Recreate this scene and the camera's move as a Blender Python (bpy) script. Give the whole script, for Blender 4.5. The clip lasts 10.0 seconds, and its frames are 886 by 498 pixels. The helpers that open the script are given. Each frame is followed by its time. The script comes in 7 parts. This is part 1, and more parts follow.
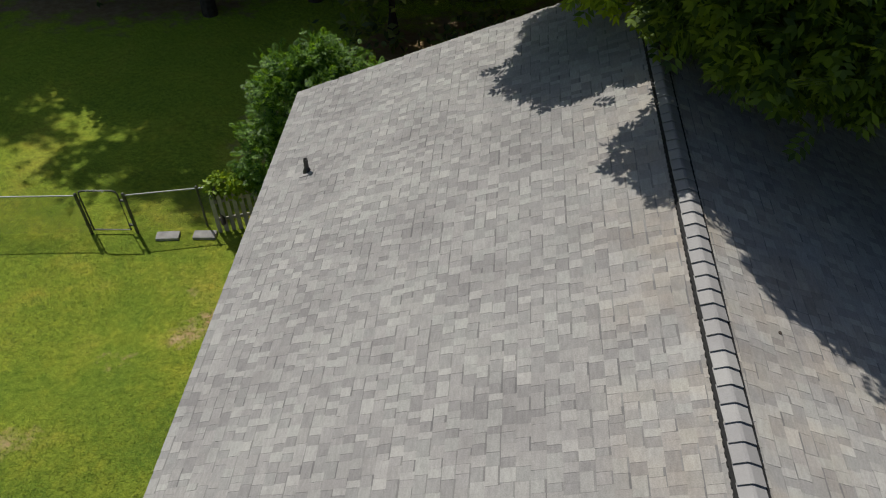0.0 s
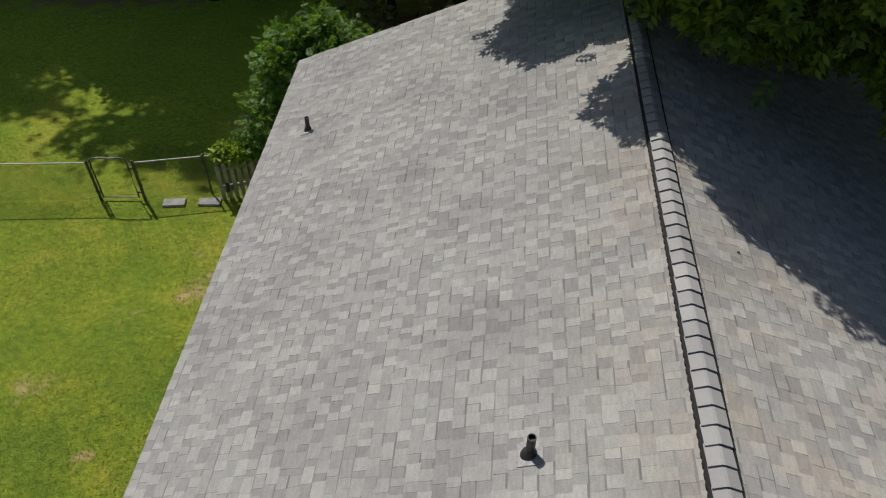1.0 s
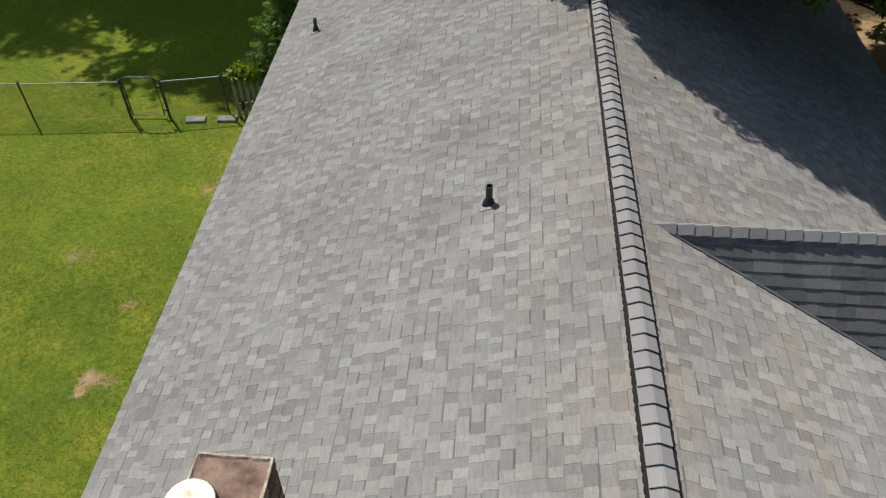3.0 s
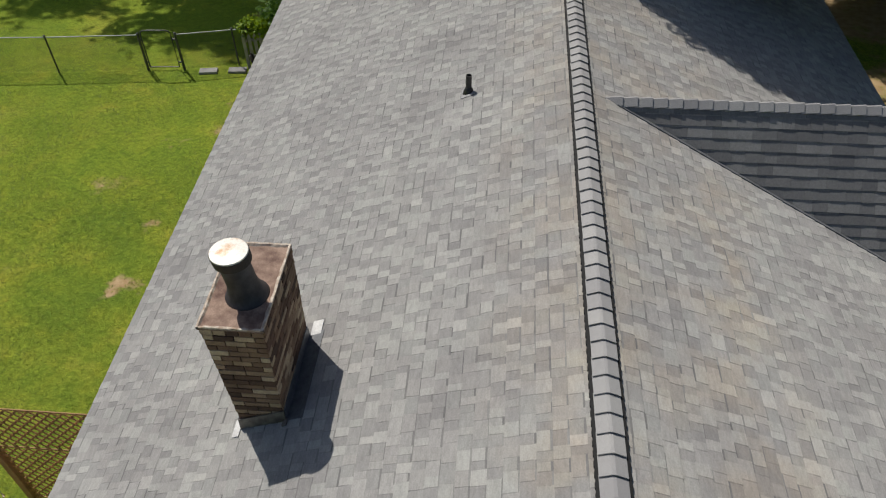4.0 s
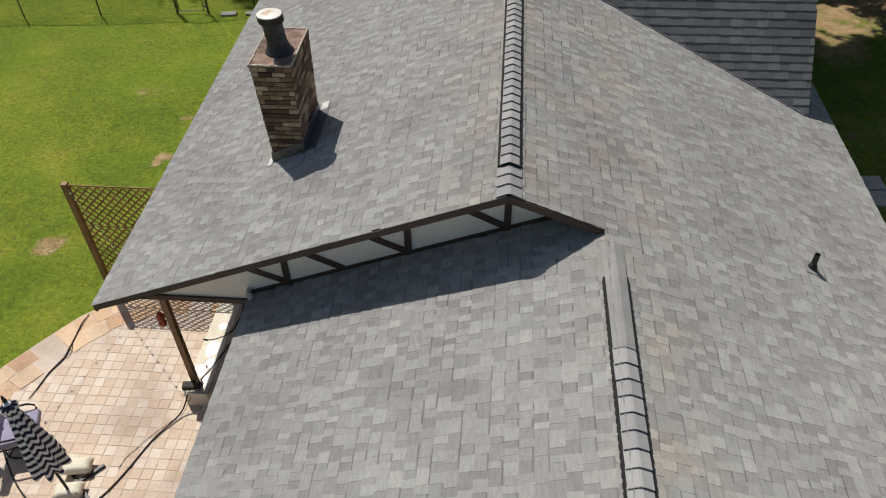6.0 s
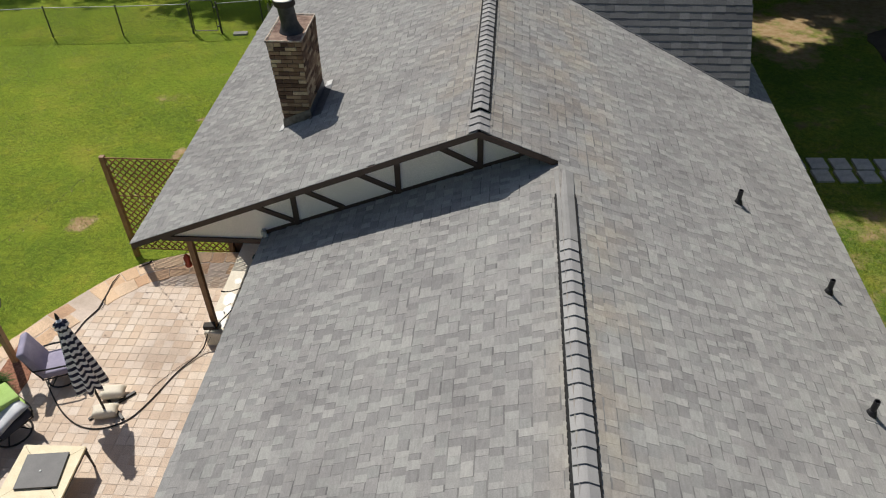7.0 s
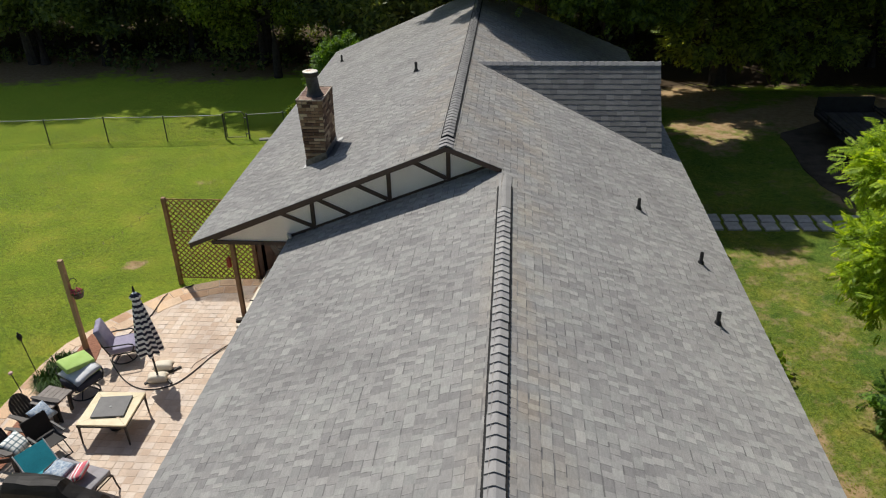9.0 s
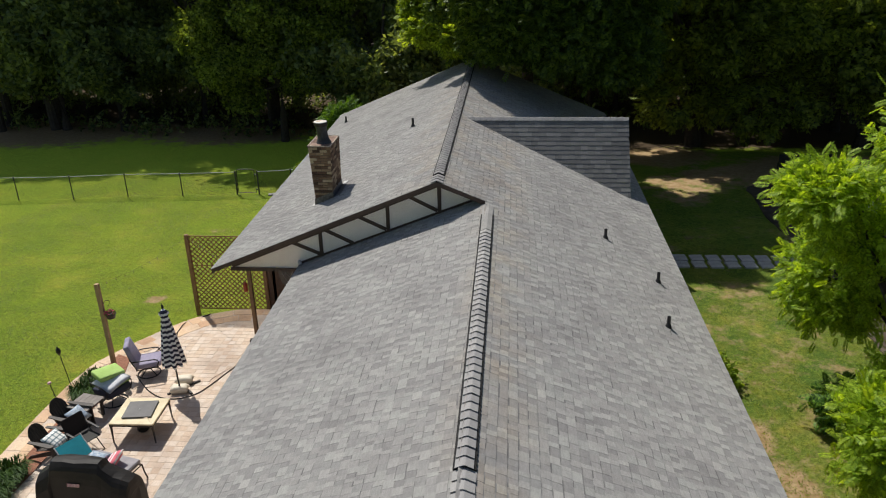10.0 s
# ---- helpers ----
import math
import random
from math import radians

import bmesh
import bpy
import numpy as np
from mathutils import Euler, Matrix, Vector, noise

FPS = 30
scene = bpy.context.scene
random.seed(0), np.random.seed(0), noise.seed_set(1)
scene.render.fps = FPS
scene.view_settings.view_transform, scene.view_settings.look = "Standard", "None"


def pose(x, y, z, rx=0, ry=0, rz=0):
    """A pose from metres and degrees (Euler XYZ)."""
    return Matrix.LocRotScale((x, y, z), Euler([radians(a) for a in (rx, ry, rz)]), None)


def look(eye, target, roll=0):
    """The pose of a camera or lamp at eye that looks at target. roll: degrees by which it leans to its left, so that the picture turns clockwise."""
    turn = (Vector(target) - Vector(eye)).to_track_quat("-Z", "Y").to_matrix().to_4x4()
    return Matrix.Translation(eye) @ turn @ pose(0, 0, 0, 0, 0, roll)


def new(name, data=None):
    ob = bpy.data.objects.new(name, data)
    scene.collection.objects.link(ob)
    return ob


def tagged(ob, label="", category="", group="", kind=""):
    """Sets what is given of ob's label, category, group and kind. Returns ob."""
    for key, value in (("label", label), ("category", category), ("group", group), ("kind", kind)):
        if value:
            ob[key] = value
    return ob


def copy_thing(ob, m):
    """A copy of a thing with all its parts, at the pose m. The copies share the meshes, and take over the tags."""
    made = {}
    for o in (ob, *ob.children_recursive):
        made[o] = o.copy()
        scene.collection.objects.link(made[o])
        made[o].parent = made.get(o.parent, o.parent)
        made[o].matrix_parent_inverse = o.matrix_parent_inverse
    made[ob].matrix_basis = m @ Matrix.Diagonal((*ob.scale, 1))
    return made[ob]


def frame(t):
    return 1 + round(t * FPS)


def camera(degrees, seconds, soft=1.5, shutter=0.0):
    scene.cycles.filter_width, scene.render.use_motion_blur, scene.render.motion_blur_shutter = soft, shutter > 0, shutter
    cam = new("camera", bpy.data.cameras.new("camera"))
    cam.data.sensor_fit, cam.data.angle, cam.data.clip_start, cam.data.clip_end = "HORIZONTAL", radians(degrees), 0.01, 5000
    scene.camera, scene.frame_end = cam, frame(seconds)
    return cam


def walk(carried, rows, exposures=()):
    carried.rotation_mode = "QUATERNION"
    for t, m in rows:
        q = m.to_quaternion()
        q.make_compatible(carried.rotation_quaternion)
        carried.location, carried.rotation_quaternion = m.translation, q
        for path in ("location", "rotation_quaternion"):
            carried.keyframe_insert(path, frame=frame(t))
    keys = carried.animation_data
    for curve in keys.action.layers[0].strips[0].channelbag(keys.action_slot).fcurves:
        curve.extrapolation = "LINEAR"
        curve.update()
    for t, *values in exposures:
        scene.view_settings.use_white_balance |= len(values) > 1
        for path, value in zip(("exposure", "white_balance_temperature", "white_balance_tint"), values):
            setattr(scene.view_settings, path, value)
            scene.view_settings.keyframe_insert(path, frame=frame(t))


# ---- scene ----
cam = camera(60.6, 10.0, 1.1, 0.12)
PATH = [
    (0, (-0.027, 0.238, 9.941), (-0.159, 1.661, 8.541), -0.4),
    (0.5, (0.066, -0.213, 9.92), (-0.066, 1.211, 8.521), -0.3),
    (1, (0.179, -0.797, 9.895), (0.047, 0.626, 8.496), -0.3),
    (1.5, (0.279, -1.485, 9.914), (0.15, -0.063, 8.513), -0.3),
    (2, (0.393, -2.235, 9.936), (0.265, -0.814, 8.534), -0.3),
    (2.5, (0.519, -3.051, 9.898), (0.39, -1.63, 8.496), -0.5),
    (4, (1.065, -6.215, 9.802), (0.929, -4.798, 8.397), -1.0),
    (4.5, (1.292, -7.4, 9.811), (1.152, -5.987, 8.403), -1.3),
    (5, (1.506, -8.604, 9.802), (1.367, -7.194, 8.39), -1.4),
    (5.5, (1.718, -9.802, 9.786), (1.577, -8.379, 8.388), -1.3),
    (6, (1.93, -10.983, 9.814), (1.789, -9.532, 8.445), -1.3),
    (6.2, (2.013, -11.47, 9.811), (1.872, -10.005, 8.457), -1.2),
    (7.3, (2.546, -14.016, 9.909), (2.388, -12.458, 8.665), -1.8),
    (7.5, (2.661, -14.507, 9.905), (2.499, -12.923, 8.695), -1.8),
    (8, (2.892, -15.717, 9.886), (2.727, -14.075, 8.757), -1.6),
    (8.5, (3.088, -16.922, 9.86), (2.919, -15.227, 8.813), -1.5),
    (9, (3.273, -18.117, 9.847), (3.102, -16.373, 8.885), -1.4),
    (9.5, (3.471, -19.329, 9.839), (3.298, -17.539, 8.964), -1.3),
    (10, (3.653, -20.54, 9.878), (3.481, -18.711, 9.088), -1.2),
]
EXPOSURES = [(0, 0.0), (7.5, 0.0), (9, 0.06), (10, 0.09)]
walk(cam, [(t, look(eye, target, roll)) for t, eye, target, roll in PATH], EXPOSURES)

# ---- light ----
SUN_FROM = Vector((-0.358, 0.44, 0.833)).normalized()
world = bpy.data.worlds.new("sky")
scene.world = world
world.use_nodes = True
wn = world.node_tree.nodes
wl = world.node_tree.links
sky = wn.new("ShaderNodeTexSky")
sky.sky_type = "NISHITA"
sky.sun_disc = False
sky.sun_elevation = math.asin(SUN_FROM.z)
sky.sun_rotation = math.atan2(SUN_FROM.x, SUN_FROM.y)
sky.air_density, sky.dust_density, sky.ozone_density = 1.0, 1.5, 1.0
wn["Background"].inputs["Strength"].default_value = 0.074
wl.new(sky.outputs["Color"], wn["Background"].inputs["Color"])
sun_data = bpy.data.lights.new("sun", "SUN")
sun_data.energy, sun_data.angle, sun_data.color = 4.55, radians(0.55), (1.0, 0.95, 0.87)
sun = new("sun", sun_data)
sun.matrix_world = look(SUN_FROM * 60, (0, 0, 0))


# ---- materials ----
def shader(name):
    m = bpy.data.materials.new(name)
    m.use_nodes = True
    n = m.node_tree.nodes
    return m, n, m.node_tree.links, n["Principled BSDF"]


def ramp_node(n, stops):
    r = n.new("ShaderNodeValToRGB")
    while len(r.color_ramp.elements) < len(stops):
        r.color_ramp.elements.new(0.5)
    for e, (p, c) in zip(r.color_ramp.elements, stops):
        e.position, e.color = p, (*c, 1)
    return r


def noise_node(n, l, scale, detail=4, rough=0.6, coords="Object"):
    tc = n.new("ShaderNodeTexCoord")
    t = n.new("ShaderNodeTexNoise")
    t.inputs["Scale"].default_value, t.inputs["Detail"].default_value, t.inputs["Roughness"].default_value = scale, detail, rough
    l.new(tc.outputs[coords], t.inputs["Vector"])
    return t


def mix_node(n, l, kind, fac, a, b):
    m = n.new("ShaderNodeMix")
    m.data_type, m.blend_type = "RGBA", kind
    if isinstance(fac, (int, float)):
        m.inputs[0].default_value = fac
    else:
        l.new(fac, m.inputs[0])
    for sock, v in ((m.inputs[6], a), (m.inputs[7], b)):
        if isinstance(v, tuple):
            sock.default_value = (*v, 1)
        else:
            l.new(v, sock)
    return m.outputs[2]


def bump_to(n, l, p, height, strength=0.3, distance=0.01):
    b = n.new("ShaderNodeBump")
    b.inputs["Strength"].default_value, b.inputs["Distance"].default_value = strength, distance
    l.new(height, b.inputs["Height"])
    l.new(b.outputs["Normal"], p.inputs["Normal"])


def plain(name, a, b, scale=6.0, rough=0.6, metal=0.0, bump=0.15, fine=60.0, spread=(0.35, 0.65), coords="Object"):
    """Two tones over a coarse noise, with a finer grain on top."""
    m, n, l, p = shader(name)
    big = noise_node(n, l, scale, 5, 0.6, coords)
    r = ramp_node(n, ((spread[0], a), (spread[1], b)))
    l.new(big.outputs["Fac"], r.inputs["Fac"])
    small = noise_node(n, l, fine, 3, 0.7, coords)
    g = ramp_node(n, ((0.3, (0.78, 0.78, 0.78)), (0.7, (1.12, 1.12, 1.12))))
    l.new(small.outputs["Fac"], g.inputs["Fac"])
    l.new(mix_node(n, l, "MULTIPLY", 1.0, r.outputs["Color"], g.outputs["Color"]), p.inputs["Base Color"])
    p.inputs["Roughness"].default_value, p.inputs["Metallic"].default_value = rough, metal
    if bump:
        bump_to(n, l, p, small.outputs["Fac"], bump, 0.006)
    return m


def pieces(name, stops, source, rough=0.9, grain=220.0, stain=0.5, stain_scale=0.9, bump=0.35, spec=0.3, rust=(), gritty=1.0, granular=0.0, streak=0.0):
    """Pieces that differ one by one: colour from the object's or the island's own random number."""
    m, n, l, p = shader(name)
    if source == "object":
        rand = n.new("ShaderNodeObjectInfo").outputs["Random"]
    else:
        rand = n.new("ShaderNodeNewGeometry").outputs["Random Per Island"]
    r = ramp_node(n, stops)
    l.new(rand, r.inputs["Fac"])
    geo = n.new("ShaderNodeNewGeometry")
    t = n.new("ShaderNodeTexNoise")
    t.inputs["Scale"].default_value, t.inputs["Detail"].default_value = stain_scale, 5
    l.new(geo.outputs["Position"], t.inputs["Vector"])
    s = ramp_node(n, ((0.3, (1 - 0.28 * stain, 1 - 0.29 * stain, 1 - 0.28 * stain)), (0.5, (1, 1, 1)), (0.7, (1 + 0.14 * stain, 1 + 0.16 * stain, 1 + 0.13 * stain))))
    l.new(t.outputs["Fac"], s.inputs["Fac"])
    g = n.new("ShaderNodeTexNoise")
    g.inputs["Scale"].default_value, g.inputs["Detail"].default_value, g.inputs["Roughness"].default_value = grain, 2, 0.8
    l.new(geo.outputs["Position"], g.inputs["Vector"])
    gr = ramp_node(n, ((0.3, (0.72, 0.72, 0.72)), (0.7, (1.25, 1.25, 1.25))))
    l.new(g.outputs["Fac"], gr.inputs["Fac"])
    c = mix_node(n, l, "MULTIPLY", 1.0, r.outputs["Color"], s.outputs["Color"])
    if streak:
        # granules worn unevenly, in streaks along the courses
        long = n.new("ShaderNodeVectorMath")
        long.operation = "MULTIPLY"
        long.inputs[1].default_value = (34.0, 9.0, 34.0)
        l.new(geo.outputs["Position"], long.inputs[0])
        w = n.new("ShaderNodeTexNoise")
        w.inputs["Scale"].default_value, w.inputs["Detail"].default_value = 1.0, 3
        l.new(long.outputs[0], w.inputs["Vector"])
        wr = ramp_node(n, ((0.3, (1 - streak, 1 - streak, 1 - streak)), (0.7, (1 + streak, 1 + streak, 1 + streak))))
        l.new(w.outputs["Fac"], wr.inputs["Fac"])
        c = mix_node(n, l, "MULTIPLY", 1.0, c, wr.outputs["Color"])
    for ridge, width in rust:
        # rust washed down from the nails along a ridge
        sep = n.new("ShaderNodeSeparateXYZ")
        l.new(geo.outputs["Position"], sep.inputs["Vector"])
        off = n.new("ShaderNodeMath")
        off.operation = "SUBTRACT"
        off.inputs[1].default_value = ridge
        l.new(sep.outputs["X"], off.inputs[0])
        dist = n.new("ShaderNodeMath")
        dist.operation = "ABSOLUTE"
        l.new(off.outputs[0], dist.inputs[0])
        near = n.new("ShaderNodeMapRange")
        near.inputs["From Min"].default_value, near.inputs["From Max"].default_value = 0.1, width
        near.inputs["To Min"].default_value, near.inputs["To Max"].default_value = 1.0, 0.0
        l.new(dist.outputs[0], near.inputs["Value"])
        blot = n.new("ShaderNodeTexNoise")
        blot.inputs["Scale"].default_value, blot.inputs["Detail"].default_value = 1.6, 5
        l.new(geo.outputs["Position"], blot.inputs["Vector"])
        br = ramp_node(n, ((0.4, (0, 0, 0)), (0.65, (1, 1, 1))))
        l.new(blot.outputs["Fac"], br.inputs["Fac"])
        k = n.new("ShaderNodeMath")
        k.operation = "MULTIPLY"
        l.new(near.outputs["Result"], k.inputs[0])
        l.new(br.outputs["Color"], k.inputs[1])
        c = mix_node(n, l, "MULTIPLY", k.outputs[0], c, (1.11, 1.02, 0.91))
    l.new(mix_node(n, l, "MULTIPLY", gritty, c, gr.outputs["Color"]), p.inputs["Base Color"])
    p.inputs["Roughness"].default_value = rough
    p.inputs["Diffuse Roughness"].default_value = granular
    p.inputs["Specular IOR Level"].default_value = spec
    bump_to(n, l, p, g.outputs["Fac"], bump, 0.004)
    return m


def leafy(name, dark, light, through_light=0.35):
    m, n, l, p = shader(name)
    rand = n.new("ShaderNodeNewGeometry").outputs["Random Per Island"]
    r = ramp_node(n, ((0.0, dark), (0.75, light), (1.0, tuple(min(1, c * 1.35) for c in light))))
    l.new(rand, r.inputs["Fac"])
    l.new(r.outputs["Color"], p.inputs["Base Color"])
    p.inputs["Roughness"].default_value = 0.55
    p.inputs["Specular IOR Level"].default_value = 0.35
    tr = n.new("ShaderNodeBsdfTranslucent")
    warm = mix_node(n, l, "MULTIPLY", 1.0, r.outputs["Color"], (1.5, 1.35, 0.45))
    l.new(warm, tr.inputs["Color"])
    mx = n.new("ShaderNodeMixShader")
    mx.inputs["Fac"].default_value = through_light
    l.new(p.outputs["BSDF"], mx.inputs[1])
    l.new(tr.outputs["BSDF"], mx.inputs[2])
    l.new(mx.outputs["Shader"], n["Material Output"].inputs["Surface"])
    return m


GREYS = ((0, (0.296, 0.288, 0.278)), (0.25, (0.322, 0.313, 0.301)), (0.45, (0.331, 0.332, 0.315)), (0.7, (0.35, 0.341, 0.328)), (0.85, (0.354, 0.354, 0.336)), (1, (0.388, 0.378, 0.36)))
RUST = ((2.037, 1.3), (3.5, 0.8))
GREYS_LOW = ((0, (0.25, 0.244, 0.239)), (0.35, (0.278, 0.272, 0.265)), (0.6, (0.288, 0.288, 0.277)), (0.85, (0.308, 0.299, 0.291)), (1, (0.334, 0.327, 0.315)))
SHINGLE_STUFF = pieces("shingle_grey", GREYS, "island", grain=75, rust=RUST, gritty=0.5, granular=0.5, streak=0.09)
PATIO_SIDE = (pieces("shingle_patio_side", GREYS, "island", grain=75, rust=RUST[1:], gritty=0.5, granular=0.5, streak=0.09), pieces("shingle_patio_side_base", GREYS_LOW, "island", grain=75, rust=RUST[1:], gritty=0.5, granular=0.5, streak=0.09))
# darker greys for the cross gable: its shade is put into the colour
SHINGLE_SHADED = pieces("shingle_shaded_grey", ((0.0, (0.14, 0.141, 0.144)), (0.6, (0.185, 0.185, 0.184)), (1.0, (0.235, 0.235, 0.232))), "island", grain=75, gritty=0.5, granular=0.5, streak=0.09)
SHINGLE = pieces("shingle_grey_single", GREYS, "object", grain=75, rust=RUST, gritty=0.5, granular=0.5, streak=0.09)
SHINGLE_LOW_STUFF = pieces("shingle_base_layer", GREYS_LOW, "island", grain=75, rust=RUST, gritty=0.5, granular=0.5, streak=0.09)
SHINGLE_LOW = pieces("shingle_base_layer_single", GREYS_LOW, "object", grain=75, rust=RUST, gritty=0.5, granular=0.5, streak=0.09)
SHADOW_BAND = pieces("shingle_granules_and_shade", ((0.0, (0.165, 0.162, 0.16)), (0.6, (0.22, 0.216, 0.21)), (1.0, (0.27, 0.265, 0.257))), "island", grain=75, gritty=0.5, granular=0.5, streak=0.09)
CAP = pieces("ridge_cap_grey", ((0.0, (0.25, 0.247, 0.25)), (1.0, (0.31, 0.306, 0.302))), "object")
PLAIN_ASPHALT = plain("asphalt_grey", (0.23, 0.228, 0.222), (0.28, 0.276, 0.268), 3.0, 0.92, 0, 0.4, 300)
DECK = plain("roof_felt", (0.07, 0.07, 0.075), (0.1, 0.1, 0.1), 3.0, 0.95, 0, 0.3, 200)
VENT_BLACK = plain("vent_black", (0.006, 0.006, 0.006), (0.011, 0.011, 0.012), 20, 0.9, 0, 0.5, 120)
TRIM = plain("trim_brown", (0.05, 0.03, 0.025), (0.075, 0.045, 0.037), 5, 0.65, 0, 0.2, 90)
PANEL = plain("panel_white", (0.87, 0.79, 0.755), (0.91, 0.845, 0.815), 2.5, 0.7, 0, 0.15, 90)
SOFFIT = plain("soffit_tan", (0.45, 0.38, 0.3), (0.52, 0.45, 0.36), 3, 0.8)
WALL = plain("siding_tan", (0.36, 0.28, 0.2), (0.44, 0.35, 0.26), 1.5, 0.85)
DOORWOOD = plain("door_wood", (0.06, 0.028, 0.015), (0.1, 0.045, 0.025), 6, 0.5)
PIPE = plain("pipe_black", (0.012, 0.012, 0.013), (0.025, 0.025, 0.027), 18, 0.5)
FLASH_DARK = plain("flashing_dark", (0.1, 0.105, 0.115), (0.15, 0.155, 0.165), 12, 0.6, 0.2)
FLASH_WORN = plain("flashing_brownish", (0.09, 0.075, 0.065), (0.2, 0.18, 0.16), 9, 0.6, 0.2)
FLASH_DARK2 = plain("flashing_pale", (0.17, 0.17, 0.175), (0.27, 0.27, 0.275), 16, 0.6, 0.2)
FLASH_WHITE = plain("flashing_white", (0.42, 0.42, 0.42), (0.56, 0.56, 0.55), 10, 0.6)
BRICK = pieces("chimney_brick", ((0.0, (0.055, 0.033, 0.024)), (0.3, (0.13, 0.076, 0.05)), (0.6, (0.22, 0.145, 0.094)), (0.85, (0.34, 0.25, 0.165)), (1.0, (0.41, 0.32, 0.22))), "object", 0.9, 90, 1.6, 2.6, 0.5)
CROWN_RIM = plain("crown_rim_mortar", (0.3, 0.22, 0.16), (0.58, 0.52, 0.44), 16, 0.9, 0, 0.6, 60)
MORTAR = plain("mortar_grey", (0.12, 0.1, 0.08), (0.2, 0.17, 0.14), 12, 0.95)
CROWN = plain("crown_mortar", (0.1, 0.055, 0.042), (0.3, 0.21, 0.16), 6, 0.9, 0, 0.5, 70)
FLUE = plain("flue_grey_metal", (0.016, 0.017, 0.022), (0.045, 0.046, 0.052), 9, 0.6, 0.0)
FLUE_RIM = plain("flue_dark_rim", (0.014, 0.01, 0.009), (0.035, 0.022, 0.016), 9, 0.7, 0.0)
LID = plain("flue_lid", (0.4, 0.22, 0.1), (0.66, 0.63, 0.57), 4.5, 0.5, 0.1, 0.1, 60, (0.28, 0.42))
POST = plain("post_stained", (0.2, 0.1, 0.045), (0.3, 0.17, 0.08), 5, 0.6)
RAWPOST = plain("post_treated", (0.34, 0.22, 0.11), (0.46, 0.31, 0.17), 5, 0.7)
LATTICE = plain("lattice_wood", (0.25, 0.13, 0.045), (0.36, 0.2, 0.075), 6, 0.7)
CONCRETE = plain("concrete", (0.22, 0.215, 0.205), (0.33, 0.325, 0.31), 4, 0.9, 0, 0.3, 60)
CREAM = plain("cream_step", (0.66, 0.6, 0.48), (0.76, 0.71, 0.6), 3, 0.8)
PAVE = ((0.0, (0.53, 0.41, 0.315)), (0.35, (0.575, 0.462, 0.367)), (0.65, (0.6, 0.5, 0.41)), (1.0, (0.63, 0.54, 0.46)))
PAVER = pieces("paver_single", PAVE, "object", 0.85, 70, 0.8, 1.2, 0.4)
PAVER_STUFF = pieces("paver_joined", PAVE, "island", 0.85, 70, 0.8, 1.2, 0.4)
FLAG = pieces("flagstone", ((0.0, (0.5, 0.32, 0.2)), (0.5, (0.61, 0.43, 0.28)), (1.0, (0.64, 0.49, 0.35))), "object", 0.85, 50, 0.8, 1.6, 0.4)
SAND = plain("joint_sand", (0.46, 0.375, 0.3), (0.6, 0.5, 0.42), 2.5, 0.95)
MULCH = plain("mulch_red", (0.17, 0.07, 0.042), (0.36, 0.17, 0.105), 24, 0.95, 0, 1.0, 90)
BLACK_METAL = plain("metal_black", (0.012, 0.012, 0.013), (0.025, 0.024, 0.024), 12, 0.4, 0.4)
HOSE = plain("hose_black", (0.016, 0.012, 0.009), (0.03, 0.023, 0.017), 8, 0.75)
GALV = plain("galvanised", (0.3, 0.32, 0.32), (0.42, 0.44, 0.43), 10, 0.6, 0.2)
GALV_DARK = plain("weathered_post", (0.055, 0.06, 0.05), (0.11, 0.115, 0.1), 10, 0.6, 0.4)
PICKET = plain("picket_grey", (0.24, 0.23, 0.21), (0.36, 0.34, 0.31), 6, 0.85)
PURPLE = plain("cushion_lilac", (0.27, 0.25, 0.35), (0.34, 0.315, 0.42), 5, 0.9, 0, 0.3, 160)
GREEN = plain("cushion_green", (0.33, 0.5, 0.13), (0.4, 0.58, 0.18), 5, 0.9, 0, 0.3, 160)
NAVY = plain("fabric_navy", (0.015, 0.02, 0.04), (0.028, 0.035, 0.06), 5, 0.9, 0, 0.3, 160)
WHITE_CLOTH = plain("fabric_white", (0.6, 0.62, 0.65), (0.74, 0.75, 0.76), 5, 0.9, 0, 0.3, 160)
GREY_CLOTH = plain("fabric_grey", (0.27, 0.26, 0.28), (0.34, 0.33, 0.35), 5, 0.9, 0, 0.3, 160)
BLUE_CLOTH = plain("fabric_blue_print", (0.16, 0.24, 0.36), (0.5, 0.56, 0.6), 22, 0.9, 0, 0.3, 160)
TEAL = plain("fabric_teal", (0.0, 0.21, 0.27), (0.005, 0.27, 0.34), 4, 0.8, 0, 0.2, 160)
BULB_GLASS, _, _, bulb_p = shader("bulb_glass")
bulb_p.inputs["Transmission Weight"].default_value, bulb_p.inputs["Roughness"].default_value, bulb_p.inputs["Base Color"].default_value = 1.0, 0.05, (0.75, 0.77, 0.72, 1)
WHITE_PAINT_GLARE = plain("worn_paint_and_glare", (0.74, 0.72, 0.66), (0.84, 0.83, 0.79), 14, 0.45)
TEAL_DARK = plain("glazed_teal", (0.005, 0.07, 0.1), (0.01, 0.11, 0.14), 8, 0.35)
RED = plain("red_paint", (0.4, 0.05, 0.025), (0.48, 0.08, 0.035), 8, 0.5)
PALE_PINK = plain("faded_pink", (0.5, 0.28, 0.26), (0.66, 0.44, 0.42), 20, 0.7)
PINK = plain("pink_petals", (0.5, 0.03, 0.1), (0.75, 0.1, 0.2), 30, 0.7)
CHAIR_BROWN = plain("resin_brown", (0.022, 0.016, 0.014), (0.04, 0.03, 0.026), 6, 0.6)
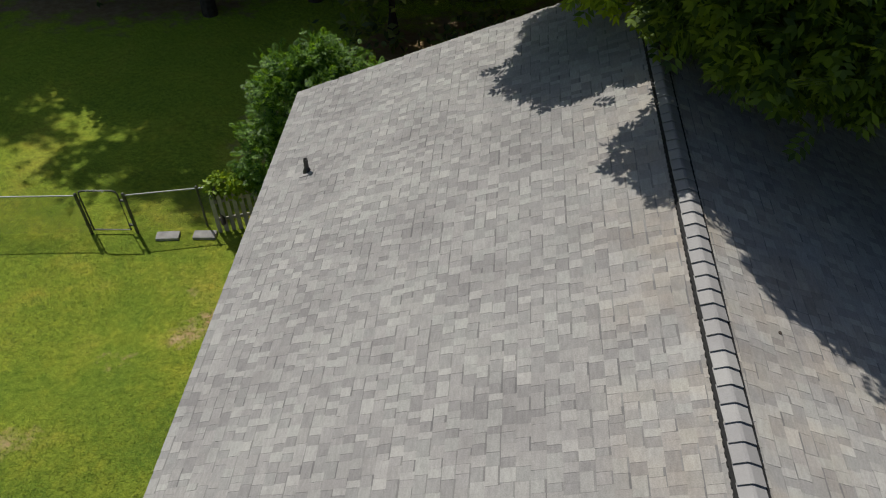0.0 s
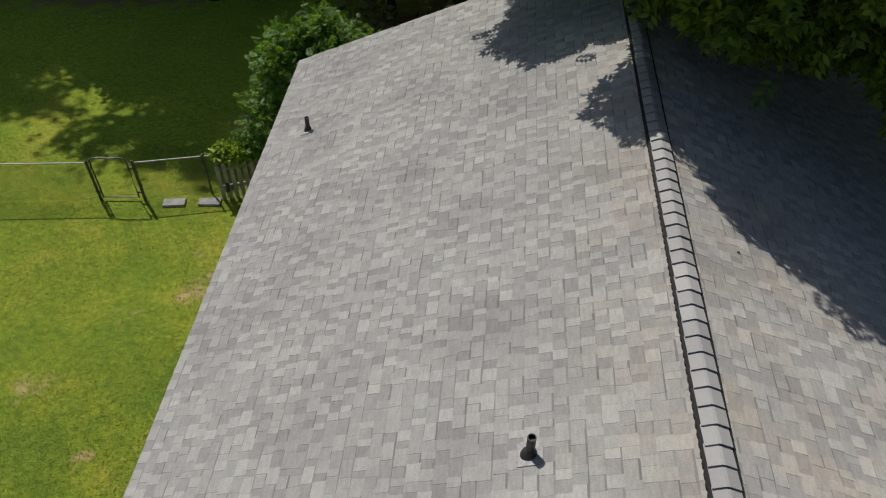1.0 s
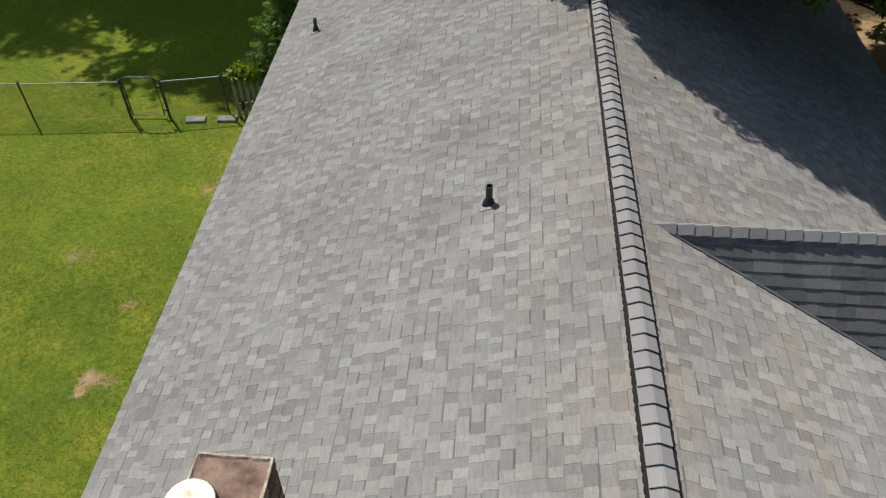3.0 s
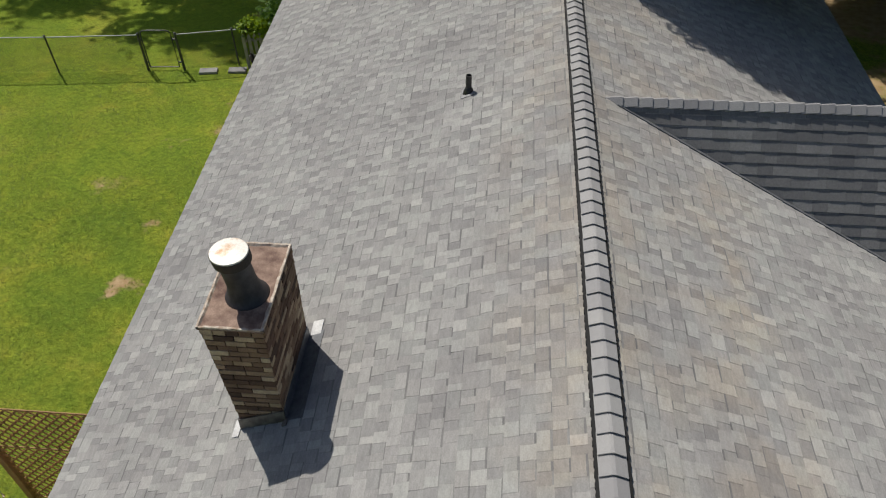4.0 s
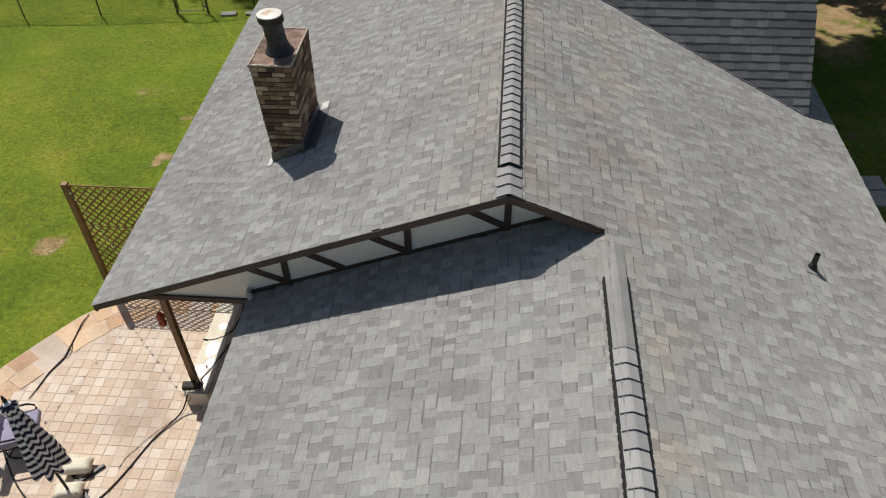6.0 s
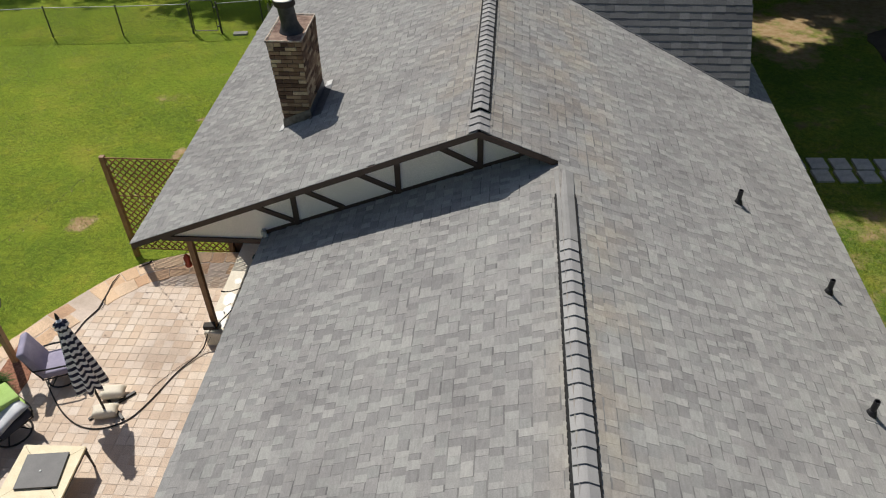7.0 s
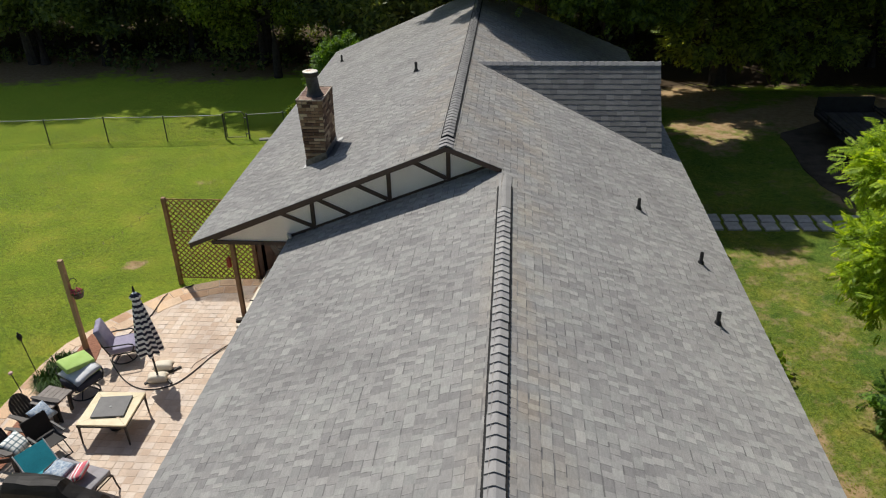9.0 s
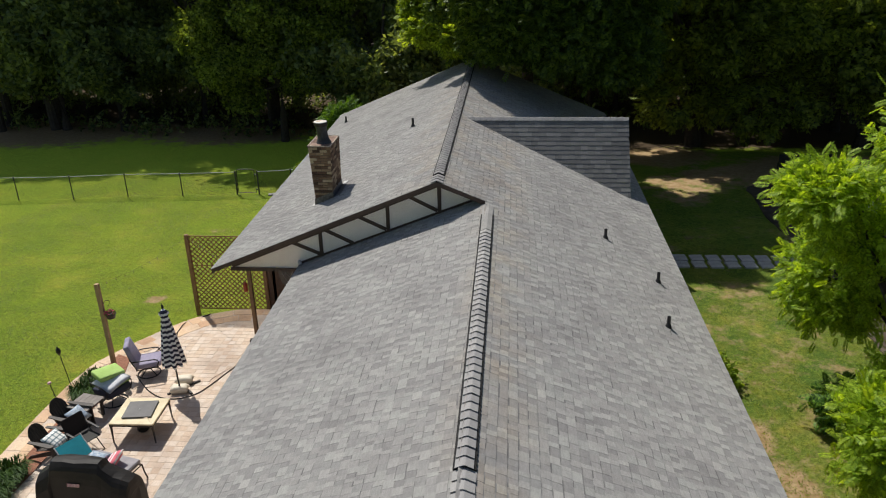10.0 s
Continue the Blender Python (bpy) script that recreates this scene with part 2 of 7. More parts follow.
TABLE_GREY = plain("table_greywood", (0.16, 0.14, 0.125), (0.24, 0.215, 0.195), 5, 0.75)
TABLE_CREAM = plain("table_cream", (0.56, 0.47, 0.28), (0.66, 0.57, 0.37), 4, 0.5, 0, 0.1, 60)
TABLE_LID = plain("table_lid", (0.055, 0.055, 0.06), (0.09, 0.09, 0.092), 3, 0.55)
COVER = plain("grill_cover", (0.007, 0.0065, 0.0065), (0.014, 0.0125, 0.012), 3, 0.62, 0, 0.25, 30)
COVER.node_tree.nodes["Principled BSDF"].inputs["Specular IOR Level"].default_value = 0.3
PRINT_BROWN = plain("faded_print", (0.2, 0.15, 0.1), (0.34, 0.28, 0.2), 30, 0.8)
BADGE = plain("cover_badge", (0.42, 0.2, 0.22), (0.55, 0.42, 0.42), 30, 0.6)
BARK = plain("bark", (0.032, 0.026, 0.021), (0.07, 0.057, 0.046), 7, 0.95, 0, 1.0, 30)
DRIVE = plain("old_asphalt", (0.07, 0.056, 0.042), (0.14, 0.113, 0.085), 1.2, 0.95, 0, 0.4, 60)
DRIVE.node_tree.nodes["Principled BSDF"].inputs["Specular IOR Level"].default_value = 0.1
TRAILER = plain("trailer_dark", (0.008, 0.008, 0.009), (0.02, 0.02, 0.021), 4, 0.7)
TRAILER_BED = plain("trailer_bed", (0.045, 0.04, 0.036), (0.075, 0.068, 0.06), 3, 0.8)
STEPSTONE = plain("stepping_concrete", (0.38, 0.37, 0.35), (0.5, 0.485, 0.46), 4, 0.95, 0, 0.4, 40)
CARPAINT = plain("car_white", (0.68, 0.7, 0.72), (0.74, 0.75, 0.77), 2, 0.25)
GLASS_DARK = plain("car_glass", (0.015, 0.018, 0.02), (0.03, 0.033, 0.036), 2, 0.08)
RUBBER = plain("rubber", (0.012, 0.012, 0.012), (0.025, 0.025, 0.025), 10, 0.85)
LEAF_NEAR = leafy("leaf_bright", (0.15, 0.27, 0.015), (0.34, 0.47, 0.04), 0.58)
LEAF_MID = leafy("leaf_mid", (0.015, 0.04, 0.008), (0.12, 0.185, 0.021), 0.45)
# lighter copy of the leaf: sunlight on the outer boughs put into colour
LEAF_SUNLIT = leafy("leaf_sunlit", (0.08, 0.15, 0.012), (0.3, 0.4, 0.04), 0.6)
LEAF_FAR = leafy("leaf_forest", (0.058, 0.097, 0.05), (0.22, 0.28, 0.105), 0.52)
# brighter variant of the forest leaf, with sunlight put into its colour
LEAF_LIT_EDGE = leafy("leaf_lit_edge", (0.06, 0.1, 0.025), (0.32, 0.41, 0.09), 0.6)
LEAF_SHRUB = leafy("leaf_shrub", (0.018, 0.065, 0.011), (0.13, 0.25, 0.03), 0.42)
LEAF_DARK = leafy("leaf_lilyturf", (0.025, 0.06, 0.012), (0.06, 0.12, 0.025), 0.25)
LEAF_VINE = leafy("leaf_vine", (0.13, 0.22, 0.02), (0.24, 0.34, 0.04), 0.4)
GRASS = leafy("grass_blades", (0.09, 0.145, 0.012), (0.2, 0.25, 0.022), 0.5)


def striped(name, a, b, width, axis, soft=0.02):
    """Cloth woven in two colours, in bands along one axis of the thing."""
    m, n, l, p = shader(name)
    tc = n.new("ShaderNodeTexCoord")
    sep = n.new("ShaderNodeSeparateXYZ")
    l.new(tc.outputs["Object"], sep.inputs["Vector"])
    mod = n.new("ShaderNodeMath")
    mod.operation = "PINGPONG"
    mod.inputs[1].default_value = width
    l.new(sep.outputs[axis], mod.inputs[0])
    r = ramp_node(n, ((0.0, a), (width * 0.5 - soft * width, a), (width * 0.5 + soft * width, b), (1.0, b)))
    l.new(mod.outputs[0], r.inputs["Fac"])
    w = noise_node(n, l, 150, 2)
    g = ramp_node(n, ((0.3, (0.85, 0.85, 0.85)), (0.7, (1.1, 1.1, 1.1))))
    l.new(w.outputs["Fac"], g.inputs["Fac"])
    l.new(mix_node(n, l, "MULTIPLY", 1.0, r.outputs["Color"], g.outputs["Color"]), p.inputs["Base Color"])
    p.inputs["Roughness"].default_value = 0.85
    return m


STRIPE_NAVY = striped("umbrella_stripe", (0.014, 0.018, 0.045), (0.78, 0.79, 0.8), 0.058, "Z")
STRIPE_RED = striped("pillow_stripe", (0.68, 0.16, 0.2), (0.76, 0.72, 0.72), 0.07, "X")


def checked(name):
    m, n, l, p = shader(name)
    tc = n.new("ShaderNodeTexCoord")
    sep = n.new("ShaderNodeSeparateXYZ")
    l.new(tc.outputs["Object"], sep.inputs["Vector"])
    cols = []
    for axis in ("X", "Y"):
        mod = n.new("ShaderNodeMath")
        mod.operation = "PINGPONG"
        mod.inputs[1].default_value = 0.05
        l.new(sep.outputs[axis], mod.inputs[0])
        r = ramp_node(n, ((0.0, (0.25, 0.33, 0.36)), (0.012, (0.25, 0.33, 0.36)), (0.016, (0.9, 0.9, 0.88)), (1.0, (0.9, 0.9, 0.88))))
        l.new(mod.outputs[0], r.inputs["Fac"])
        cols.append(r.outputs["Color"])
    l.new(mix_node(n, l, "MULTIPLY", 0.85, cols[0], cols[1]), p.inputs["Base Color"])
    p.inputs["Roughness"].default_value = 0.9
    return m


PLAID = checked("pillow_plaid")


def ground_material():
    m, n, l, p = shader("lawn")
    geo = n.new("ShaderNodeNewGeometry")

    def tex(scale, detail=5, rough=0.6):
        t = n.new("ShaderNodeTexNoise")
        t.inputs["Scale"].default_value, t.inputs["Detail"].default_value, t.inputs["Roughness"].default_value = scale, detail, rough
        l.new(geo.outputs["Position"], t.inputs["Vector"])
        return t.outputs["Fac"]

    a = ramp_node(n, ((0.3, (0.03, 0.069, 0.012)), (0.43, (0.058, 0.096, 0.012)), (0.55, (0.105, 0.13, 0.016)), (0.67, (0.18, 0.164, 0.03))))
    l.new(tex(0.55, 6, 0.62), a.inputs["Fac"])
    f = ramp_node(n, ((0.36, (0.6, 0.66, 0.55)), (0.5, (1.0, 1.0, 1.0)), (0.64, (1.42, 1.32, 1.3))))
    l.new(tex(9.0, 7, 0.78), f.inputs["Fac"])
    c = mix_node(n, l, "MULTIPLY", 0.9, a.outputs["Color"], f.outputs["Color"])
    f2 = ramp_node(n, ((0.36, (0.68, 0.7, 0.62)), (0.5, (1.0, 1.0, 1.0)), (0.64, (1.32, 1.27, 1.28))))
    l.new(tex(38.0, 3, 0.7), f2.inputs["Fac"])
    c = mix_node(n, l, "MULTIPLY", 0.9, c, f2.outputs["Color"])
    f3 = ramp_node(n, ((0.34, (0.8, 0.93, 0.9)), (0.5, (1.0, 1.0, 1.0)), (0.66, (1.32, 1.1, 1.0))))
    l.new(tex(2.4, 5, 0.68), f3.inputs["Fac"])
    c = mix_node(n, l, "MULTIPLY", 1.0, c, f3.outputs["Color"])
    # the drive side: duller, less yellow lawn, its sheen cut to keep shade dark
    weed = n.new("ShaderNodeAttribute")
    weed.attribute_name = "weeds"
    c = mix_node(n, l, "MULTIPLY", weed.outputs["Fac"], c, (0.98, 1.06, 1.5))
    # bare earth and straw, more of it on the shaded drive side
    e = ramp_node(n, ((0.35, (0.3, 0.2, 0.1)), (0.7, (0.42, 0.31, 0.18))))
    l.new(tex(5.0), e.inputs["Fac"])
    att = n.new("ShaderNodeAttribute")
    att.attribute_name = "bare"
    add = n.new("ShaderNodeMath")
    add.operation = "MULTIPLY_ADD"
    add.inputs[1].default_value, add.inputs[2].default_value = 0.95, -0.475
    l.new(tex(1.7, 6, 0.7), add.inputs[0])
    s = n.new("ShaderNodeMath")
    s.operation = "ADD"
    l.new(att.outputs["Fac"], s.inputs[0])
    l.new(add.outputs[0], s.inputs[1])
    k = ramp_node(n, ((0.42, (0, 0, 0)), (0.62, (1, 1, 1))))
    l.new(s.outputs[0], k.inputs["Fac"])
    c = mix_node(n, l, "MIX", k.outputs["Color"], c, e.outputs["Color"])
    # dead leaves under the trees, and tree shade put into the dark tone
    d = ramp_node(n, ((0.4, (0.035, 0.026, 0.016)), (0.62, (0.1, 0.07, 0.042))))
    l.new(tex(11.0, 5, 0.75), d.inputs["Fac"])
    lit = n.new("ShaderNodeAttribute")
    lit.attribute_name = "litter_shade"
    s2 = n.new("ShaderNodeMath")
    s2.operation = "ADD"
    l.new(lit.outputs["Fac"], s2.inputs[0])
    l.new(add.outputs[0], s2.inputs[1])
    k2 = ramp_node(n, ((0.4, (0, 0, 0)), (0.6, (1, 1, 1))))
    l.new(s2.outputs[0], k2.inputs["Fac"])
    l.new(mix_node(n, l, "MIX", k2.outputs["Color"], c, d.outputs["Color"]), p.inputs["Base Color"])
    p.inputs["Roughness"].default_value = 0.95
    p.inputs["Specular IOR Level"].default_value = 0.15
    inv = n.new("ShaderNodeMath")
    inv.operation = "MAXIMUM"
    l.new(k.outputs["Color"], inv.inputs[0])
    l.new(k2.outputs["Color"], inv.inputs[1])
    fuzz = n.new("ShaderNodeMath")
    fuzz.operation = "MULTIPLY_ADD"
    fuzz.inputs[1].default_value, fuzz.inputs[2].default_value = -1.0, 1.0
    l.new(inv.outputs[0], fuzz.inputs[0])
    flat = n.new("ShaderNodeMath")
    flat.operation = "MULTIPLY_ADD"
    flat.inputs[1].default_value, flat.inputs[2].default_value = -0.72, 1.0
    l.new(weed.outputs["Fac"], flat.inputs[0])
    nap = n.new("ShaderNodeMath")
    nap.operation = "MULTIPLY"
    l.new(fuzz.outputs[0], nap.inputs[0])
    l.new(flat.outputs[0], nap.inputs[1])
    l.new(nap.outputs[0], p.inputs["Sheen Weight"])
    p.inputs["Sheen Roughness"].default_value = 0.55
    tip = mix_node(n, l, "MULTIPLY", 1.0, f.outputs["Color"], (0.84, 1.1, 0.11))
    l.new(mix_node(n, l, "MULTIPLY", 0.8, tip, f2.outputs["Color"]), p.inputs["Sheen Tint"])
    bump_to(n, l, p, tex(45.0, 4, 0.8), 0.7, 0.03)
    return m


LAWN = ground_material()


# ---- building blocks ----
def mesh_of(bm, name, smooth=False):
    me = bpy.data.meshes.new(name)
    bm.normal_update()
    bm.to_mesh(me)
    bm.free()
    if smooth:
        for poly in me.polygons:
            poly.use_smooth = True
    return me


def part(name, bm, material, parent=None, label="", smooth=False):
    me = mesh_of(bm, name, smooth) if isinstance(bm, bmesh.types.BMesh) else bm
    if material and not me.materials:
        me.materials.append(material)
    ob = new(name, me)
    ob.parent = parent
    if label:
        ob["label"] = label
    return ob


def thing(name, label, category, m=None, group="", kind=""):
    ob = new(name)
    ob.empty_display_size = 0.2
    if m is not None:
        ob.matrix_basis = m
    return tagged(ob, label, category, group, kind)


def box(bm, c, size, m=None, bevel=0.0):
    r = bmesh.ops.create_cube(bm, size=1.0)
    vs = r["verts"]
    for v in vs:
        v.co = Vector((v.co.x * size[0], v.co.y * size[1], v.co.z * size[2]))
    if bevel:
        es = list({e for v in vs for e in v.link_edges})
        out = bmesh.ops.bevel(bm, geom=es, offset=bevel, segments=2, affect="EDGES", profile=0.6)
        vs = list({v for f in out["faces"] for v in f.verts} | {v for v in vs if v.is_valid})
    mm = Matrix.Translation(c) @ (m.to_4x4() if m is not None else Matrix.Identity(4))
    for v in vs:
        v.co = mm @ v.co
    return bm


def tube(bm, a, b, r0, r1=None, seg=10, caps=True):
    a, b = Vector(a), Vector(b)
    r1 = r0 if r1 is None else r1
    q = (b - a).to_track_quat("Z", "Y").to_matrix().to_4x4()
    bmesh.ops.create_cone(bm, cap_ends=caps, segments=seg, radius1=r0, radius2=r1, depth=(b - a).length, matrix=Matrix.Translation((a + b) / 2) @ q)
    return bm


def bent(bm, pts, r, seg=8):
    """A round bar along points."""
    pts = [Vector(p) for p in pts]
    rings = []
    for i, p in enumerate(pts):
        d = (pts[min(i + 1, len(pts) - 1)] - pts[max(i - 1, 0)]).normalized()
        side = d.cross(Vector((0, 0, 1)))
        side = side.normalized() if side.length > 1e-3 else Vector((1, 0, 0))
        up = side.cross(d)
        rr = r[i] if isinstance(r, (list, tuple)) else r
        rings.append([bm.verts.new(p + side * math.cos(2 * math.pi * k / seg) * rr + up * math.sin(2 * math.pi * k / seg) * rr) for k in range(seg)])
    for a, b in zip(rings, rings[1:]):
        for k in range(seg):
            bm.faces.new((a[k], a[(k + 1) % seg], b[(k + 1) % seg], b[k]))
    bm.faces.new(rings[0][::-1])
    bm.faces.new(rings[-1])
    return bm


def lathe(bm, profile, seg=20, c=(0, 0, 0)):
    """A turned shape: (radius, height) from the bottom up."""
    c = Vector(c)
    rings = []
    for r, z in profile:
        rings.append([bm.verts.new(c + Vector((r * math.cos(2 * math.pi * k / seg), r * math.sin(2 * math.pi * k / seg), z))) for k in range(seg)])
    for a, b in zip(rings, rings[1:]):
        for k in range(seg):
            bm.faces.new((a[k], a[(k + 1) % seg], b[(k + 1) % seg], b[k]))
    bm.faces.new(rings[0][::-1])
    bm.faces.new(rings[-1])
    return bm


def prism(bm, outline, z0, z1):
    """A flat slab over an outline of (x, y)."""
    lo = [bm.verts.new((x, y, z0)) for x, y in outline]
    hi = [bm.verts.new((x, y, z1)) for x, y in outline]
    n = len(lo)
    bm.faces.new(lo[::-1])
    bm.faces.new(hi)
    for i in range(n):
        bm.faces.new((lo[i], lo[(i + 1) % n], hi[(i + 1) % n], hi[i]))
    bmesh.ops.recalc_face_normals(bm, faces=bm.faces[:])
    return bm


def hexa(bm, bottom, top):
    """A solid from four bottom and four top corners."""
    lo = [bm.verts.new(p) for p in bottom]
    hi = [bm.verts.new(p) for p in top]
    fs = [bm.faces.new(lo[::-1]), bm.faces.new(hi)]
    fs += [bm.faces.new((lo[i], lo[(i + 1) % 4], hi[(i + 1) % 4], hi[i])) for i in range(4)]
    bmesh.ops.recalc_face_normals(bm, faces=fs)
    return bm


def pad(bm, c, size, m=None, crown=0.25, seg=6):
    """A stuffed cushion: pinched edges, full in the middle."""
    mm = Matrix.Translation(c) @ (m.to_4x4() if m is not None else Matrix.Identity(4))
    sx, sy, sz = size
    grid = {}
    for side in (1, -1):
        for i in range(seg + 1):
            for j in range(seg + 1):
                u, v = 2 * i / seg - 1, 2 * j / seg - 1
                edge = i in (0, seg) or j in (0, seg)
                if edge and side == -1:
                    grid[side, i, j] = grid[1, i, j]
                    continue
                h = 0.0 if edge else (max(0.0, (1 - u ** 4) * (1 - v ** 4))) ** 0.5
                full = (1 - crown) * (0 if edge else 1) + crown * h
                pull = 1 - 0.06 * (1 - abs(u * v)) * (1 if edge else 0)
                grid[side, i, j] = bm.verts.new(mm @ Vector((u * sx / 2 * pull, v * sy / 2 * pull, side * full * sz / 2)))
    for side in (1, -1):
        for i in range(seg):
            for j in range(seg):
                q = [grid[side, i, j], grid[side, i + 1, j], grid[side, i + 1, j + 1], grid[side, i, j + 1]]
                bm.faces.new(q if side == 1 else q[::-1])
    return bm


def raw(name, verts, faces, material):
    me = bpy.data.meshes.new(name)
    me.from_pydata(verts, [], faces)
    me.update()
    me.materials.append(material)
    return me


# ---- the ground ----
def ease(t):
    t = min(1.0, max(0.0, t))
    return t * t * (3 - 2 * t)


def along(x, table):
    for (a, za), (b, zb) in zip(table, table[1:]):
        if x <= b:
            return za + (zb - za) * ease((x - a) / (b - a)) if x > a else za
    return table[-1][1]


LAWN_FALL = ((-30, -0.43), (-3.4, -0.43), (-1.6, -0.6), (0.2, -0.85), (5, -1.08), (11, -1.5), (26, -2.0), (60, -2.2))


def gz(x, y):
    """The height of the ground: level beside the drive, falling behind the house."""
    left = along(y, LAWN_FALL)
    side = ease((x + 1.0) / 8.5)
    far = ease((y - 9) / 12)
    right = -0.03 - 0.8 * far
    z = left * (1 - side) + right * side
    return z + 0.05 * noise.noise((x * 0.3, y * 0.3, 3.1)) * ease((abs(x - 2) - 6) / 3)


BARE = ((-6.25, 3.25, 0.32, 0.72), (-6.2, 5.0, 0.26, 0.58), (-7.35, -0.15, 0.42, 0.66), (-4.3, 6.4, 0.6, 0.75), (-4.4, 7.6, 0.4, 0.6), (-5.76, 8.97, 0.55, 0.5), (-5.5, 9.55, 0.45, 0.52), (-6.05, 10.15, 0.3, 0.48), (-7.9, 6.4, 0.45, 0.48), (-5.6, 3.2, 0.3, 0.5),
        (-8.8, 3.5, 0.4, 0.45), (-7.6, 6.4, 0.5, 0.45), (-6.9, 8.3, 0.4, 0.5), (8.7, -9.0, 0.9, 0.9), (8.5, -7.2, 0.7, 0.8), (8.4, -5.6, 0.5, 0.6), (9.4, -10.6, 1.0, 0.8),
        (10.0, 9.9, 0.9, 0.62), (11.9, 10.7, 1.2, 0.72), (13.2, 11.4, 1.2, 0.68), (10.5, 15.0, 3.0, 0.7), (12.4, 9.6, 1.0, 0.52), (11.0, 9.2, 1.2, 0.6), (9.6, 8.8, 0.8, 0.5), (10.4, 8.0, 1.3, 0.56), (8.8, 2.9, 0.5, 0.5), (16.5, 6.5, 2.6, 1.0),
        (15.0, 3.5, 2.0, 0.9), (18.0, 10.5, 4.5, 1.0), (8.6, -2.5, 0.5, 0.55), (10.2, -0.3, 0.7, 0.55), (0.0, 17.0, 6.0, 0.95), (6.0, 20.0, 6.0, 0.95), (-14.0, 30.0, 8.0, 0.9), (-26, 30, 9, 0.9))


def ground():
    near = [i * 0.3 for i in range(-54, 55)]
    wide = [16.2 + 1.2 * k for k in range(1, 14)] + [36, 42, 50, 62, 80, 110, 160, 240, 400, 700]
    xs = [-w for w in reversed(wide)] + near + wide
    verts, bare, litter_shade, weeds = [], [], [], []
    for x in xs:
        for y in xs:
            yy = y + 3
            verts.append((x, yy, gz(x, yy)))
            b = 0.18 if x < 7.5 else 0.42 if yy < 0.5 else 0.36
            for px, py, r, k in BARE:
                d = math.hypot(x - px, yy - py)
                if d < 2 * r:
                    b = max(b, k * (1 - ease((d - 0.5 * r) / (1.2 * r))))
            bare.append(b)
            weeds.append(ease((x - 6.0) / 1.5) if yy < 16 else 0.0)
            wood_edge = (26.5 if x < -5 else 24.0) + 0.1 * abs(x + 10) if x < 6 else 17.0
            # dark tone where tree shade falls on the yard, put into the ground
            yard_shade = 0.3 * ease((x - 7.6) / 2) if x > 7.6 and 2.3 < yy < 6.6 else 0.0
            litter_shade.append(max(yard_shade, min(1.0, 0.1 + (yy - wood_edge + 2) / 4)))
    n = len(xs)
    faces = [(i * n + j, (i + 1) * n + j, (i + 1) * n + j + 1, i * n + j + 1) for i in range(n - 1) for j in range(n - 1)]
    me = raw("ground", verts, faces, LAWN)
    me.attributes.new("bare", "FLOAT", "POINT").data.foreach_set("value", bare)
    me.attributes.new("litter_shade", "FLOAT", "POINT").data.foreach_set("value", litter_shade)
    me.attributes.new("weeds", "FLOAT", "POINT").data.foreach_set("value", weeds)
    for poly in me.polygons:
        poly.use_smooth = True
    return tagged(new("ground", me), "mown green lawn with straw-coloured bare patches", "ground", kind="structure")


ground()

# ---- the house ----
RX, RZ, PITCH = 2.037, 4.60, 0.4167      # upper ridge and pitch
LX, LZ, LPITCH = 3.19, 4.12, 0.395       # lower ridge, on the same front slope
EAVE_R, EAVE_LOW = 7.65, -1.40
Y_FAR, Y_RAKE, Y_WALL, Y_NEAR = 12.08, -4.50, -4.07, -16.5
EXPOSURE = 0.143


def eave_left(y):
    return -3.50 - 0.29 * (y - Y_RAKE) / (Y_FAR - Y_RAKE)


def rake_y(s):
    """The rake of the back slope runs a little askew."""
    return -4.565 + 0.145 * s


def slope_left(s, y, h=0.0):
    """A place on the back slope: s from 0 at the ridge to 1 at the eave."""
    x = RX + (eave_left(y) - RX) * s
    c = 1 / math.sqrt(1 + PITCH ** 2)
    return Vector((x - h * PITCH * c, y, RZ - PITCH * (RX - x) + h * c))


def slope_right(s, y, h=0.0):
    x = RX + (EAVE_R - RX) * s
    c = 1 / math.sqrt(1 + PITCH ** 2)
    return Vector((x + h * PITCH * c, y, RZ - PITCH * (x - RX) + h * c))


def slope_low(s, y, h=0.0):
    x = LX + (EAVE_LOW - LX) * s
    c = 1 / math.sqrt(1 + LPITCH ** 2)
    return Vector((x - h * LPITCH * c, y, LZ - LPITCH * (LX - x) + h * c))


DX0, DX1, DY, DZ, DEAVE_Y, DEAVE_Z = 2.40, 7.13, 1.99, 4.468, 0.42, 2.42    # cross gable: ridge and near eave


def slope_cross(s, x, h=0.0):
    run, drop = DY - DEAVE_Y, DZ - DEAVE_Z
    c = 1 / math.hypot(run, drop)
    return Vector((x, DY - run * s - h * drop * c, DZ - drop * s + h * run * c))


def slope_cross_far(s, x, h=0.0):
    p = slope_cross(s, x, h)
    return Vector((p.x, 2 * DY - p.y, p.z))


house = thing("house", "single-storey house with grey asphalt shingle roofs and half-timbered gable", "house")


def deck(name, place, y0, y1, s0, s1, label):
    bm = bmesh.new()
    ya, yb = (y0(s0), y0(s1)) if callable(y0) else (y0, y0)
    up = [place(s0, ya, -0.002), place(s0, y1, -0.002), place(s1, y1, -0.002), place(s1, yb, -0.002)]
    down = [place(s0, ya, -0.075), place(s0, y1, -0.075), place(s1, y1, -0.075), place(s1, yb, -0.075)]
    hexa(bm, down, up)
    return part(name, bm, DECK, house, label)


